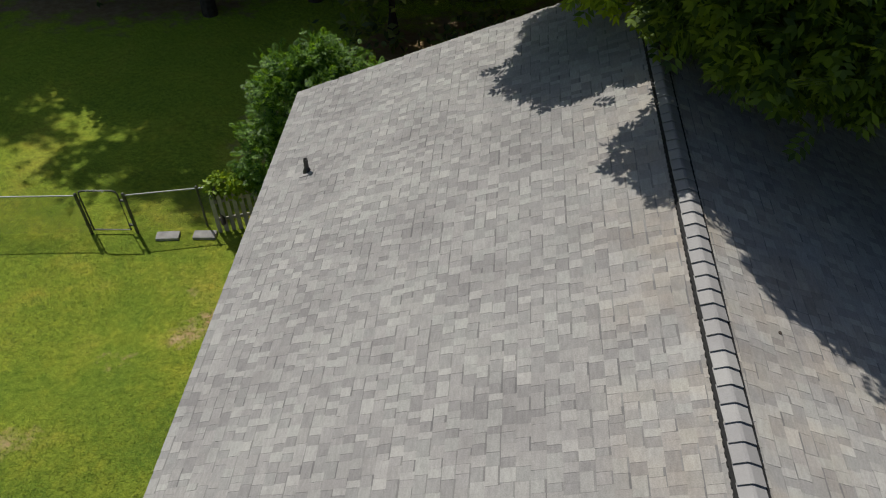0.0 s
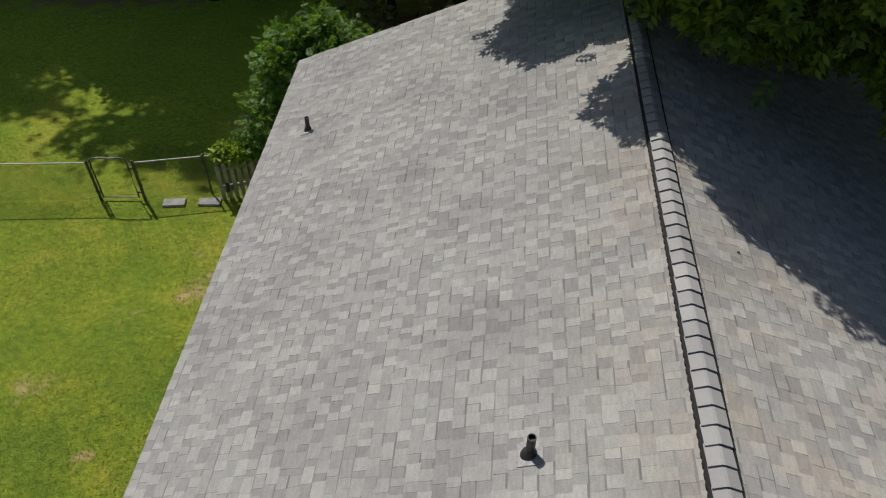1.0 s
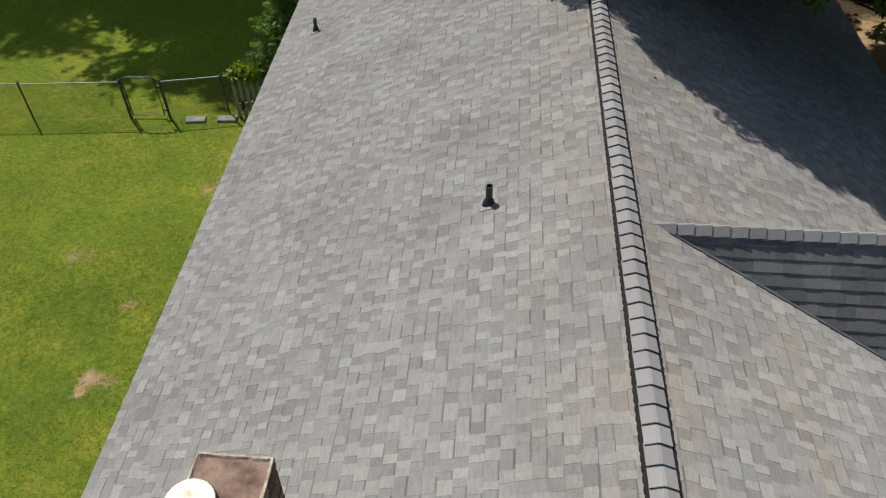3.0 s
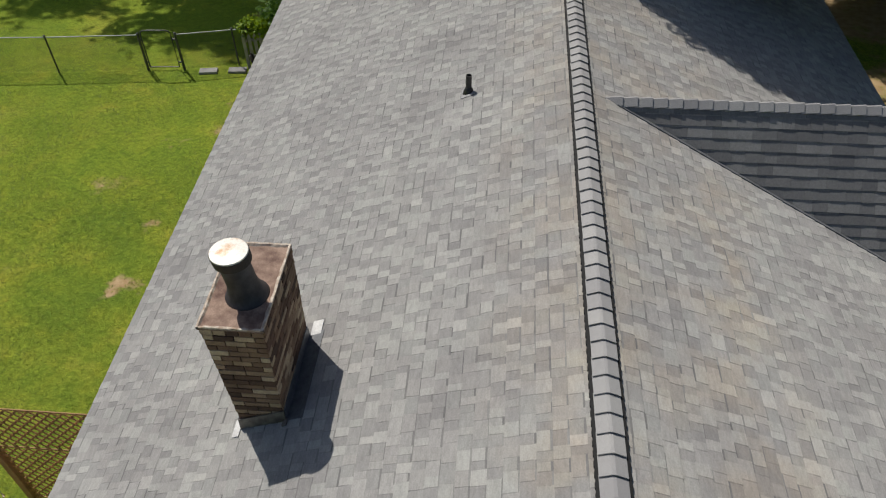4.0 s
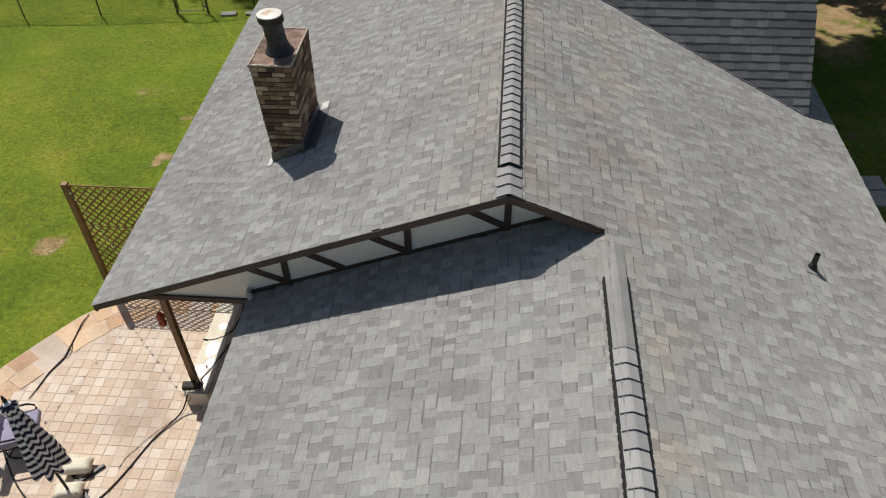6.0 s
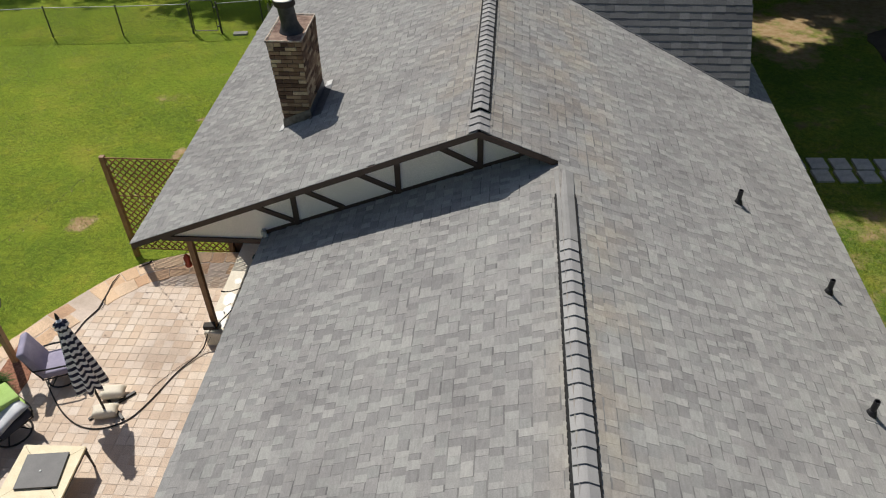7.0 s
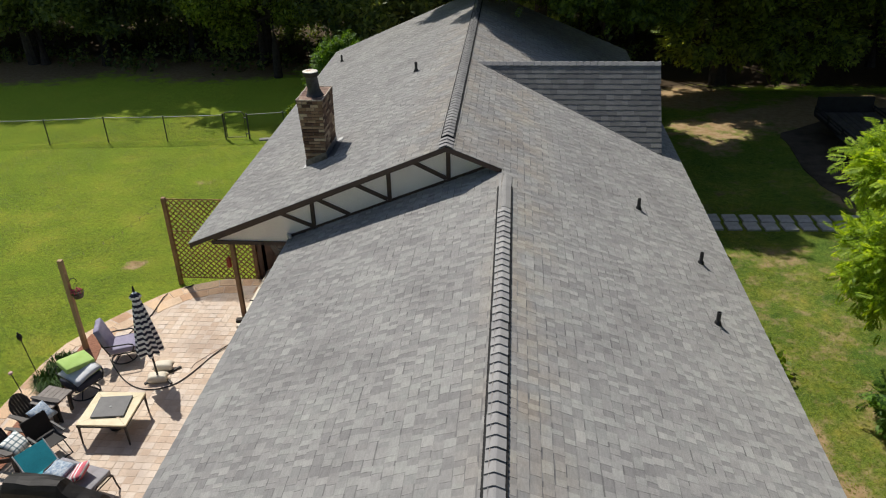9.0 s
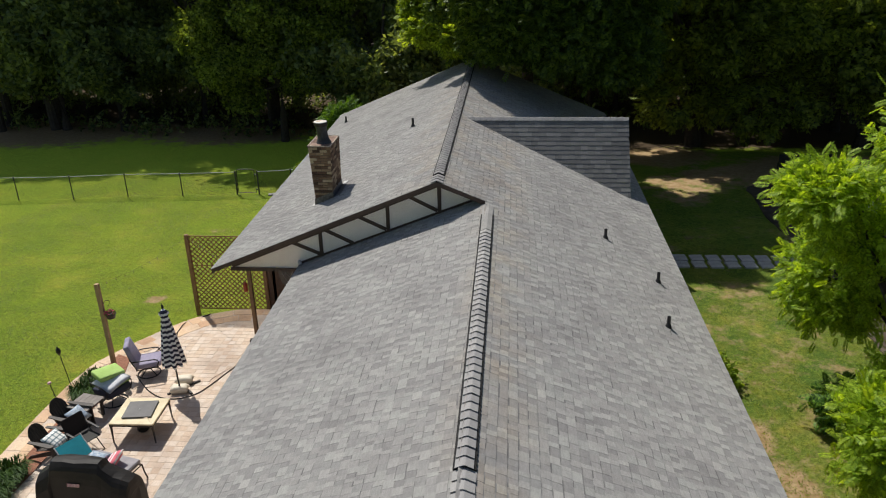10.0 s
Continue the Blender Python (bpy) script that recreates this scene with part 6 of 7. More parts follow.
for ob in list(bpy.data.objects):
    if ob.name not in standing and ob.parent is None and ob.name.split(".")[0] not in ("lattice_screen", "porch_post", "lantern", "cable_box"):
        ob.matrix_basis = Matrix.Translation(DROP) @ ob.matrix_basis


# ---- porch floor and string lights ----
def porch():
    bm = bmesh.new()
    box(bm, (-2.0, -2.86, -0.21), (1.06, 2.58, 0.4), None, 0.012)
    floor = tagged(part("porch_floor", bm, SOFFIT), "tan painted concrete porch floor", "porch floor", kind="structure")
    bm = bmesh.new()
    box(bm, (-2.73, -2.86, -0.205), (0.39, 2.6, 0.4), None, 0.014)
    part("edge_band", bm, CREAM, floor, "cream painted edge with flaking white paint and glare patches")
    rng = random.Random(14)
    # white patches: flaked paint, and wet glare put into the colour
    for x, y, r in ((-2.72, -3.25, 0.13), (-2.64, -3.55, 0.1), (-2.78, -3.7, 0.12), (-2.62, -3.9, 0.09), (-2.7, -2.75, 0.07)):
        bm = bmesh.new()
        prism(bm, [(x + r * (0.7 + 0.5 * rng.random()) * math.cos(2 * math.pi * k / 11), y + 1.4 * r * (0.7 + 0.5 * rng.random()) * math.sin(2 * math.pi * k / 11)) for k in range(11)], -0.006, -0.001)
        part("paint_flake", bm, WHITE_PAINT_GLARE, floor, "white patch of flaked paint and glare")
    b = thing("bowl", "round teal bowl on the porch floor", "bowl", pose(-2.4, -2.13, -0.008))
    bm = bmesh.new()
    lathe(bm, ((0.1, 0.0), (0.13, 0.02), (0.16, 0.11), (0.165, 0.11), (0.15, 0.1), (0.12, 0.03), (0.01, 0.025)), 22)
    part("dish", bm, TEAL_DARK, b, "", True)


porch()


def string_light(a, b, sag, gap, label):
    """A slack wire with small bulbs hanging from it."""
    a, b = Vector(a), Vector(b)
    ob = thing("string_light", label, "string light", None, "string lights over the patio")
    n = 22
    pts = [a.lerp(b, k / n) - Vector((0, 0, sag * 4 * (k / n) * (1 - k / n))) for k in range(n + 1)]
    bm = bmesh.new()
    bent(bm, pts, 0.0022, 5)
    part("wire", bm, HOSE, ob)
    bulb = bmesh.new()
    lathe(bulb, ((0.005, 0.0), (0.009, -0.01), (0.009, -0.024), (0.016, -0.036), (0.018, -0.05), (0.011, -0.066), (0.003, -0.07)), 8)
    me = mesh_of(bulb, "bulb", True)
    me.materials.append(BULB_GLASS)
    count = int((b - a).length / gap)
    for k in range(1, count):
        t = k / count
        part("bulb", me, None, ob).matrix_basis = Matrix.Translation(a.lerp(b, t) - Vector((0, 0, sag * 4 * t * (1 - t))))


string_light((-5.43, -1.42, 1.9), (-2.78, -4.06, 2.08), 0.08, 0.22, "thin wire of small bulbs from lattice to porch post")
string_light((-5.43, -1.42, 1.9), (-6.3, -4.76, 1.98), 0.16, 0.3, "thin wire of small bulbs from lattice to timber pole")


# ---- fence and stones ----
def fence_line():
    left = [(-8.86 - 2.51 * k, 11.7 - 0.25 * k) for k in range(9)]
    fence = thing("chain_link_fence", "grey chain-link fence with thin steel posts", "fence")
    runs = [(left[i], left[i + 1]) for i in range(8)] + [((-7.86, 11.8), (-5.1, 12.5))]
    H = 1.09
    for i, (x, y) in enumerate(left + [(-7.86, 11.8), (-6.4, 12.17), (-5.1, 12.5)]):
        z = gz(x, y)
        bm = bmesh.new()
        tube(bm, (x, y, z - 0.1), (x, y, z + H + 0.03), 0.036 if i in (0, 9) else 0.024)
        lathe(bm, ((0.04, 0), (0.03, 0.03), (0.005, 0.045)), 10, (x, y, z + H + 0.03))
        part("post", bm, GALV_DARK, fence)
    for (x0, y0), (x1, y1) in runs:
        a, b = Vector((x0, y0, gz(x0, y0) + H)), Vector((x1, y1, gz(x1, y1) + H))
        bm = bmesh.new()
        tube(bm, a, b, 0.015)
        part("top_rail", bm, GALV, fence)
        n = int((b - a).length / 0.075)
        vs, fs = [], []
        L = (b - a).length
        d = (b - a) / L
        for sign in (1, -1):
            for k in range(-16, n + 16):
                u0, u1 = k * 0.075, k * 0.075 + sign * (H - 0.05)
                t0, t1 = 0.0, 1.0
                if u1 != u0:
                    ts = sorted(((0 - u0) / (u1 - u0), (L - u0) / (u1 - u0)))
                    t0, t1 = max(0, ts[0]), min(1, ts[1])
                if t1 - t0 < 0.03:
                    continue
                p = [a + d * (u0 + (u1 - u0) * t) + Vector((0, 0.002 * sign, -H + 0.03 + (H - 0.05) * t)) for t in (t0, t1)]
                m = len(vs)
                w = 0.003
                vs += [p[0] - d * w, p[0] + d * w, p[1] + d * w, p[1] - d * w, p[0] + Vector((0, w, 0)), p[1] + Vector((0, w, 0))]
                fs += [(m, m + 1, m + 2, m + 3), (m, m + 4, m + 5, m + 3), (m + 1, m + 2, m + 5, m + 4)]
        tagged(part("wire_mesh", raw("wire_mesh", vs, fs, GALV_DARK), None, fence), kind="stuff")
    gate = thing("fence_gate", "chain-link gate with a rounded pipe frame", "gate")
    x0, y0, x1, y1 = -8.8, 11.73, -7.98, 11.79
    z = gz(-8.4, 11.76)
    bm = bmesh.new()
    bent(bm, [(x0, y0, z + 0.1), (x0, y0, z + 1.12), (x0 + 0.03, y0, z + 1.18), (x0 + 0.1, y0, z + 1.21), (x1 - 0.1, y1, z + 1.21), (x1 - 0.03, y1, z + 1.18), (x1, y1, z + 1.12), (x1, y1, z + 0.1), (x0, y0, z + 0.1)], 0.02)
    part("gate_frame", bm, GALV_DARK, gate)
    for x, y in ((x0 - 0.06, y0), (x1 + 0.06, y1)):
        for h in (0.25, 0.95):
            bm = bmesh.new()
            tube(bm, (x - 0.06, y, z + h), (x + 0.06, y, z + h), 0.03)
            part("hinge", bm, GALV_DARK, gate)
    bm = bmesh.new()
    bent(bm, [(x0 + 0.2 + 0.03 * k, y0 - 0.02 + 0.03 * (k % 2), z + 1.22 + 0.02 * (k % 3)) for k in range(14)], 0.009, 6)
    part("chain", bm, FLASH_WHITE, gate, "pale chain wound on the top bar")
    picket = thing("picket_panel", "short weathered grey picket fence panel", "fence")
    for k in range(7):
        x, y = -6.05 + 0.14 * k, 11.98 + 0.055 * k
        zz = gz(x, y)
        bm = bmesh.new()
        hexa(bm, [(x - 0.045, y, zz), (x + 0.045, y, zz), (x + 0.045, y + 0.02, zz), (x - 0.045, y + 0.02, zz)], [(x - 0.045, y, zz + 0.98), (x + 0.045, y, zz + 0.98), (x + 0.045, y + 0.02, zz + 0.98), (x - 0.045, y + 0.02, zz + 0.98)])
        hexa(bm, [(x - 0.045, y, zz + 0.98), (x + 0.045, y, zz + 0.98), (x + 0.045, y + 0.02, zz + 0.98), (x - 0.045, y + 0.02, zz + 0.98)], [(x - 0.008, y, zz + 1.06), (x + 0.008, y, zz + 1.06), (x + 0.008, y + 0.02, zz + 1.06), (x - 0.008, y + 0.02, zz + 1.06)])
        part("picket", bm, PICKET, picket)
    for h in (0.3, 0.8):
        bm = bmesh.new()
        a, b = Vector((-6.1, 12.0, gz(-6.1, 12) + h)), Vector((-5.1, 12.4, gz(-5.1, 12.4) + h))
        n = Vector((0, 0.03, 0))
        u = Vector((0, 0, 0.08))
        hexa(bm, [a, b, b + n, a + n], [a + u, b + u, b + n + u, a + n + u])
        part("rail", bm, PICKET, picket)
    for x, y, w, a in ((-7.15, 11.62, 0.5, 8), (-6.35, 11.72, 0.5, 5)):
        bm = bmesh.new()
        box(bm, (x, y + 0.12, gz(x, y) + 0.02), (w, 0.24, 0.09), turn(a, "Z"), 0.015)
        tagged(part("concrete_block", bm, CONCRETE), "pale concrete block lying under the fence", "block", "blocks under the fence")


fence_line()


def stepping_stones():
    rng = random.Random(21)
    for row in range(2):
        for k in range(11):
            x, y = 8.05 + 0.51 * k - 0.03 * row, 1.93 + 0.01 * k - 0.5 * row
            bm = bmesh.new()
            box(bm, (0, 0, 0), (0.39, 0.45, 0.08), None, 0.012)
            ob = part("stepping_stone", bm, STEPSTONE)
            ob.matrix_basis = pose(x, y, gz(x, y) + 0.012, rng.uniform(-1, 1), rng.uniform(-1, 1), 3 + rng.uniform(-3, 3))
            tagged(ob, "pale rectangular concrete stepping stone in grass", "stepping stone", "stepping stones to the drive")


stepping_stones()
def drive():
    """A sheet that follows the ground, with a ragged edge and a thin broken side."""
    rng = random.Random(31)
    bm = bmesh.new()
    rows = []
    for k in range(64):
        y = -14 + 0.42 * k
        x0 = 13.05 + 0.25 * math.sin(0.7 * y) + rng.uniform(-0.14, 0.14) + 1.1 * max(0.0, y - 9.0)
        xs = [x0 + (20.5 - x0) * c / 16 for c in range(17)]
        top = [bm.verts.new((x, y, gz(x, y) + 0.03)) for x in xs]
        rows.append([bm.verts.new((x0 - 0.03, y, gz(x0, y) - 0.05))] + top)
    for a, b in zip(rows, rows[1:]):
        for c in range(17):
            bm.faces.new((a[c], a[c + 1], b[c + 1], b[c]))
    for row, dy in ((rows[0], -0.03), (rows[-1], 0.03)):
        low = [bm.verts.new(v.co + Vector((0, dy, -0.08))) for v in row[1:]]
        for c in range(16):
            bm.faces.new((row[c + 1], row[c + 2], low[c + 1], low[c]))
    bmesh.ops.recalc_face_normals(bm, faces=bm.faces[:])
    return bm


tagged(part("drive", drive(), DRIVE), "dark shaded asphalt drive", "drive", kind="structure")


def trailer():
    m = pose(15.35, 7.7, gz(15, 7.7), 0, 0, 182)
    ob = thing("utility_trailer", "dark flatbed utility trailer with rails parked in shade", "trailer", m)
    bm = bmesh.new()
    box(bm, (0, 0, 0.62), (2.1, 3.6, 0.1), None, 0.01)
    part("frame", bm, TRAILER, ob)
    for k in range(9):
        bm = bmesh.new()
        box(bm, (-0.92 + 0.23 * k, 0, 0.69), (0.21, 3.5, 0.03), None, 0.003)
        part("bed_plank", bm, TRAILER_BED, ob)
    for sx in (-1, 1):
        for z in (0.8, 0.92):
            bm = bmesh.new()
            tube(bm, (sx * 1.03, -1.8, z), (sx * 1.03, 1.8, z), 0.025)
            part("side_rail", bm, TRAILER, ob)
        for y in (-1.78, -0.6, 0.6, 1.78):
            bm = bmesh.new()
            box(bm, (sx * 1.03, y, 0.78), (0.05, 0.05, 0.3))
            part("stake", bm, TRAILER, ob)
        bm = bmesh.new()
        tube(bm, (sx * 1.02, 1.2, 0.36), (sx * 1.24, 1.2, 0.36), 0.36, None, 22)
        wheel = part("wheel", bm, RUBBER, ob)
        bm = bmesh.new()
        tube(bm, (sx * 1.2, 1.2, 0.36), (sx * 1.25, 1.2, 0.36), 0.17, None, 18)
        part("rim", bm, GALV_DARK, wheel)
        bm = bmesh.new()
        box(bm, (sx * 1.15, 1.2, 0.74), (0.28, 0.9, 0.04), None, 0.01)
        part("fender", bm, TRAILER, ob)
    bm = bmesh.new()
    for x in (-0.9, 0.9):
        tube(bm, (x, 1.8, 0.6), (0, 2.5, 0.5), 0.04)
    part("tongue", bm, TRAILER, ob)
    bm = bmesh.new()
    box(bm, (0, -1.84, 0.95), (2.0, 0.05, 0.6))
    part("ramp_gate", bm, TRAILER, ob)


trailer()


def car():
    ob = thing("parked_car", "white car parked on the shaded drive", "car", pose(15.0, 3.15, gz(15.0, 3.15), 0, 0, 0))
    bm = bmesh.new()
    secs = ((-2.2, 0.5, 0.72, 0.8), (-2.0, 0.36, 0.88, 0.86), (-1.0, 0.32, 0.95, 0.88), (0.8, 0.32, 0.95, 0.88), (2.0, 0.36, 0.84, 0.84), (2.25, 0.45, 0.68, 0.76))
    rings = []
    for y, z0, z1, w in secs:
        rings.append([bm.verts.new(p) for p in ((-w, y, z0), (w, y, z0), (w, y, (z0 + z1) / 2), (w * 0.93, y, z1), (-w * 0.93, y, z1), (-w, y, (z0 + z1) / 2))])
    for a, b in zip(rings, rings[1:]):
        for k in range(6):
            bm.faces.new((a[k], b[k], b[(k + 1) % 6], a[(k + 1) % 6]))
    bm.faces.new(rings[0])
    bm.faces.new(rings[-1][::-1])
    bmesh.ops.recalc_face_normals(bm, faces=bm.faces[:])
    part("body", bm, CARPAINT, ob, "white painted body")
    bm = bmesh.new()
    hexa(bm, [(-0.8, -1.7, 0.93), (0.8, -1.7, 0.93), (0.8, 0.9, 0.93), (-0.8, 0.9, 0.93)], [(-0.62, -1.2, 1.4), (0.62, -1.2, 1.4), (0.62, 0.2, 1.4), (-0.62, 0.2, 1.4)])
    part("window_band", bm, GLASS_DARK, ob, "dark window glass")
    bm = bmesh.new()
    box(bm, (0, -0.5, 1.42), (1.26, 1.5, 0.05), None, 0.02)
    part("roof", bm, CARPAINT, ob)
    for sx in (-1, 1):
        for y in (-1.4, 1.4):
            bm = bmesh.new()
            tube(bm, (sx * 0.66, y, 0.32), (sx * 0.89, y, 0.32), 0.32, None, 22)
            wheel = part("wheel", bm, RUBBER, ob)
            bm = bmesh.new()
            tube(bm, (sx * 0.86, y, 0.32), (sx * 0.9, y, 0.32), 0.19, None, 16)
            part("rim", bm, GALV, wheel)


car()


# ---- plants ----
def quads(name, verts, material):
    """A mesh of loose four-cornered leaves from an array (n, 4, 3)."""
    n = len(verts)
    me = bpy.data.meshes.new(name)
    me.vertices.add(n * 4)
    me.vertices.foreach_set("co", np.ascontiguousarray(verts, dtype=np.float32).ravel())
    me.loops.add(n * 4)
    me.loops.foreach_set("vertex_index", np.arange(n * 4, dtype=np.int32))
    me.polygons.add(n)
    me.polygons.foreach_set("loop_start", np.arange(0, n * 4, 4, dtype=np.int32))
    me.polygons.foreach_set("loop_total", np.full(n, 4, dtype=np.int32))
    me.update(calc_edges=True)
    me.materials.append(material)
    return me


def feather(pairs, leaf, width):
    """A compound leaf one unit long: leaflets in pairs along the stalk and one at the tip."""
    out = []
    for k in range(pairs):
        x = 0.18 + 0.74 * k / (pairs - 1)
        size = leaf * (0.75 + 0.5 * math.sin(math.pi * (k + 1) / (pairs + 1)))
        for s in (-1, 1):
            d = np.array((0.55, s * 0.83, -0.12))
            e = np.array((0.83, -s * 0.55, 0.0)) * width
            b = np.array((x, 0, 0))
            out.append([b, b + d * size * 0.45 + e, b + d * size + np.array((0, 0, -0.03)), b + d * size * 0.45 - e])
    b = np.array((0.92, 0, 0))
    out.append([b, b + (leaf * 0.5, width, 0), b + (leaf, 0, -0.03), b + (leaf * 0.5, -width, 0)])
    return np.array(out)


def bunch(count, leaf, width):
    """A twig end: a few simple leaves round a point."""
    rng = np.random.default_rng(count)
    out = []
    for k in range(count):
        d = rng.normal(size=3)
        d /= np.linalg.norm(d)
        e = np.cross(d, rng.normal(size=3))
        e *= width / np.linalg.norm(e)
        b = d * 0.15
        out.append([b, b + d * leaf * 0.5 + e, b + d * leaf, b + d * leaf * 0.5 - e])
    return np.array(out)


def foliage(name, lobes, template, clumps, per, spread, size, material, seed, droop=0.35, floor=None, hollow=0.55, keep=None):
    """Leaves in clumps near the surface of some lobes ((centre), (radii), weight)."""
    rng = np.random.default_rng(seed)
    weights = np.array([l[2] for l in lobes], float)
    pick = rng.choice(len(lobes), size=clumps, p=weights / weights.sum())
    c = np.array([lobes[i][0] for i in pick], float)
    r = np.array([lobes[i][1] for i in pick], float)
    d = rng.normal(size=(clumps, 3))
    d /= np.linalg.norm(d, axis=1)[:, None]
    rad = hollow + (1 - hollow) * rng.random(clumps) ** 0.6
    rad *= 0.9 + 0.25 * rng.random(clumps)
    centre = c + d * r * rad[:, None]
    n = clumps * per
    o = np.repeat(centre, per, axis=0) + rng.normal(size=(n, 3)) * spread
    out = np.repeat(d, per, axis=0) * 0.9 + rng.normal(size=(n, 3)) * 0.75
    out[:, 2] -= droop
    if floor is not None:
        ok = o[:, 2] > floor
        o, out = o[ok], out[ok]
    if keep is not None:
        ok = keep(o)
        o, out = o[ok], out[ok]
    n = len(o)
    a = out / np.linalg.norm(out, axis=1)[:, None]
    up = np.array((0, 0, 1.0)) + rng.normal(size=(n, 3)) * 0.45
    b = np.cross(up, a)
    b /= np.linalg.norm(b, axis=1)[:, None]
    k = np.cross(a, b)
    s = size * (0.7 + 0.6 * rng.random(n))
    basis = np.stack((a, b, k), axis=1) * s[:, None, None]
    verts = np.einsum("tvi,nij->ntvj", template, basis) + o[:, None, None, :]
    return quads(name, verts.reshape(-1, 4, 3), material)


def wood(base, fork, lobes, r, seed):
    """A tapered trunk with a limb into every lobe and branches off the limbs."""
    rng = random.Random(seed)
    bm = bmesh.new()
    base, fork = Vector(base), Vector(fork)
    mid = base.lerp(fork, 0.5) + Vector((rng.uniform(-0.15, 0.15), rng.uniform(-0.15, 0.15), 0))
    bent(bm, [base - Vector((0, 0, 0.3)), base + Vector((0, 0, 0.1)), mid, fork], [r * 1.5, r * 1.15, r * 0.9, r * 0.72], 10)
    for c, rad, _ in lobes:
        c = Vector(c)
        m = fork.lerp(c, 0.5) + Vector((rng.uniform(-0.3, 0.3), rng.uniform(-0.3, 0.3), rng.uniform(0, 0.4)))
        bent(bm, [fork - Vector((0, 0, 0.1)), m, c], [r * 0.55, r * 0.36, r * 0.16], 7)
        for k in range(6):
            d = Vector((rng.gauss(0, 1), rng.gauss(0, 1), rng.gauss(0.2, 0.7))).normalized()
            tip = c + Vector((d.x * rad[0], d.y * rad[1], d.z * rad[2])) * 0.85
            s = m.lerp(c, rng.random())
            bent(bm, [s, s.lerp(tip, 0.5) + Vector((0, 0, 0.1)), tip], [r * 0.2, r * 0.12, r * 0.03], 5)
    return bm


FEATHER_FINE = feather(7, 0.3, 0.06)
FEATHER_FIVE = feather(5, 0.36, 0.07)
FEATHER_WIDE = feather(4, 0.46, 0.115)
BUNCH = bunch(7, 0.8, 0.22)


def tree(label, base, fork, lobes, r, template, clumps, per, spread, size, material, seed, low_boughs=(), young=(), **more):
    ob = thing("tree", label, "tree", None, "")
    part("trunk", wood(base, fork, list(lobes) + list(low_boughs) + list(young), r, seed), BARK, ob)
    if low_boughs:
        # smaller leaves on the boughs nearest the roof, sized for the close camera
        part("lower_crown", foliage("lower_crown", low_boughs, template, clumps * 3 // 5, per * 2, spread, size * 0.74, material, seed + 1, **more), None, ob)
    # boughs listed as young take the lighter leaf that stands for sunlight
    if young:
        part("young_growth", foliage("young_growth", young, template, clumps // 11, per * 2, spread * 0.9, size * 0.74, LEAF_SUNLIT, seed + 2, **more), None, ob, "yellow-green leaves with sunlight put into their colour")
    part("crown", foliage("crown", lobes, template, clumps, per, spread, size, material, seed, **more), None, ob)
    return ob


def roof_clear(o):
    """Keeps boughs clear of the roof."""
    z = RZ - PITCH * np.abs(o[:, 0] - RX) + 0.55
    over = (o[:, 1] < 12.3) & (o[:, 0] < 8.0) & (o[:, 0] > -4.0)
    return ~(over & (o[:, 2] < z))


# the high boughs are unseen, added so their shade falls on roof and yard
tree("large leafy shade tree overhanging the far end of the roof", (4.6, 14.4, -1.2), (4.4, 14.0, 4.2),
     [((3.3, 11.9, 9.8), (2.3, 3.1, 2.4), 2.4), ((4.0, 10.4, 10.2), (2.4, 2.3, 1.2), 2.2), ((5.2, 11.4, 6.0), (1.5, 1.9, 1.4), 1.3), ((1.9, 12.9, 8.6), (1.5, 1.5, 1.2), 0.8), ((9.8, 18.0, 9.5), (2.4, 2.2, 2.2), 1.0), ((8.6, 16.2, 6.6), (2.5, 1.7, 1.4), 1.9), ((6.0, 16.0, 7.4), (2.0, 1.5, 1.3), 1.3), ((3.4, 13.6, 6.0), (2.6, 1.5, 1.3), 0.8), ((2.9, 12.4, 13.0), (2.7, 3.0, 2.2), 1.0), ((5.4, 10.2, 12.0), (2.6, 2.3, 1.6), 1.8), ((8.3, 10.1, 12.3), (2.5, 2.6, 1.7), 2.0), ((4.9, 7.2, 11.6), (0.9, 0.7, 0.6), 0.5)],
     0.34, FEATHER_WIDE, 1900, 14, 0.2, 0.37, LEAF_MID, 31, [((7.2, 8.9, 7.2), (2.0, 1.8, 1.3), 1.2), ((4.3, 8.5, 6.5), (1.9, 2.0, 1.2), 1.6), ((6.2, 8.4, 5.9), (1.9, 2.3, 1.2), 1.5), ((2.15, 8.3, 7.5), (0.7, 0.75, 0.45), 0.8), ((3.2, 7.75, 7.4), (1.1, 0.75, 0.5), 1.0), ((0.85, 8.85, 7.05), (0.1, 0.32, 0.12), 0.1), ((7.4, 7.7, 5.5), (1.3, 1.2, 0.9), 1.1), ((3.3, 8.5, 6.3), (1.2, 1.5, 0.8), 1.3), ((2.6, 9.6, 5.8), (0.7, 0.8, 0.5), 0.9)],
     [((0.3, 11.6, 6.0), (0.75, 1.1, 0.4), 1.3), ((-0.35, 12.0, 6.9), (0.45, 0.6, 0.3), 0.5), ((1.3, 10.6, 5.6), (0.4, 0.5, 0.35), 0.5)], keep=roof_clear, hollow=0.35)
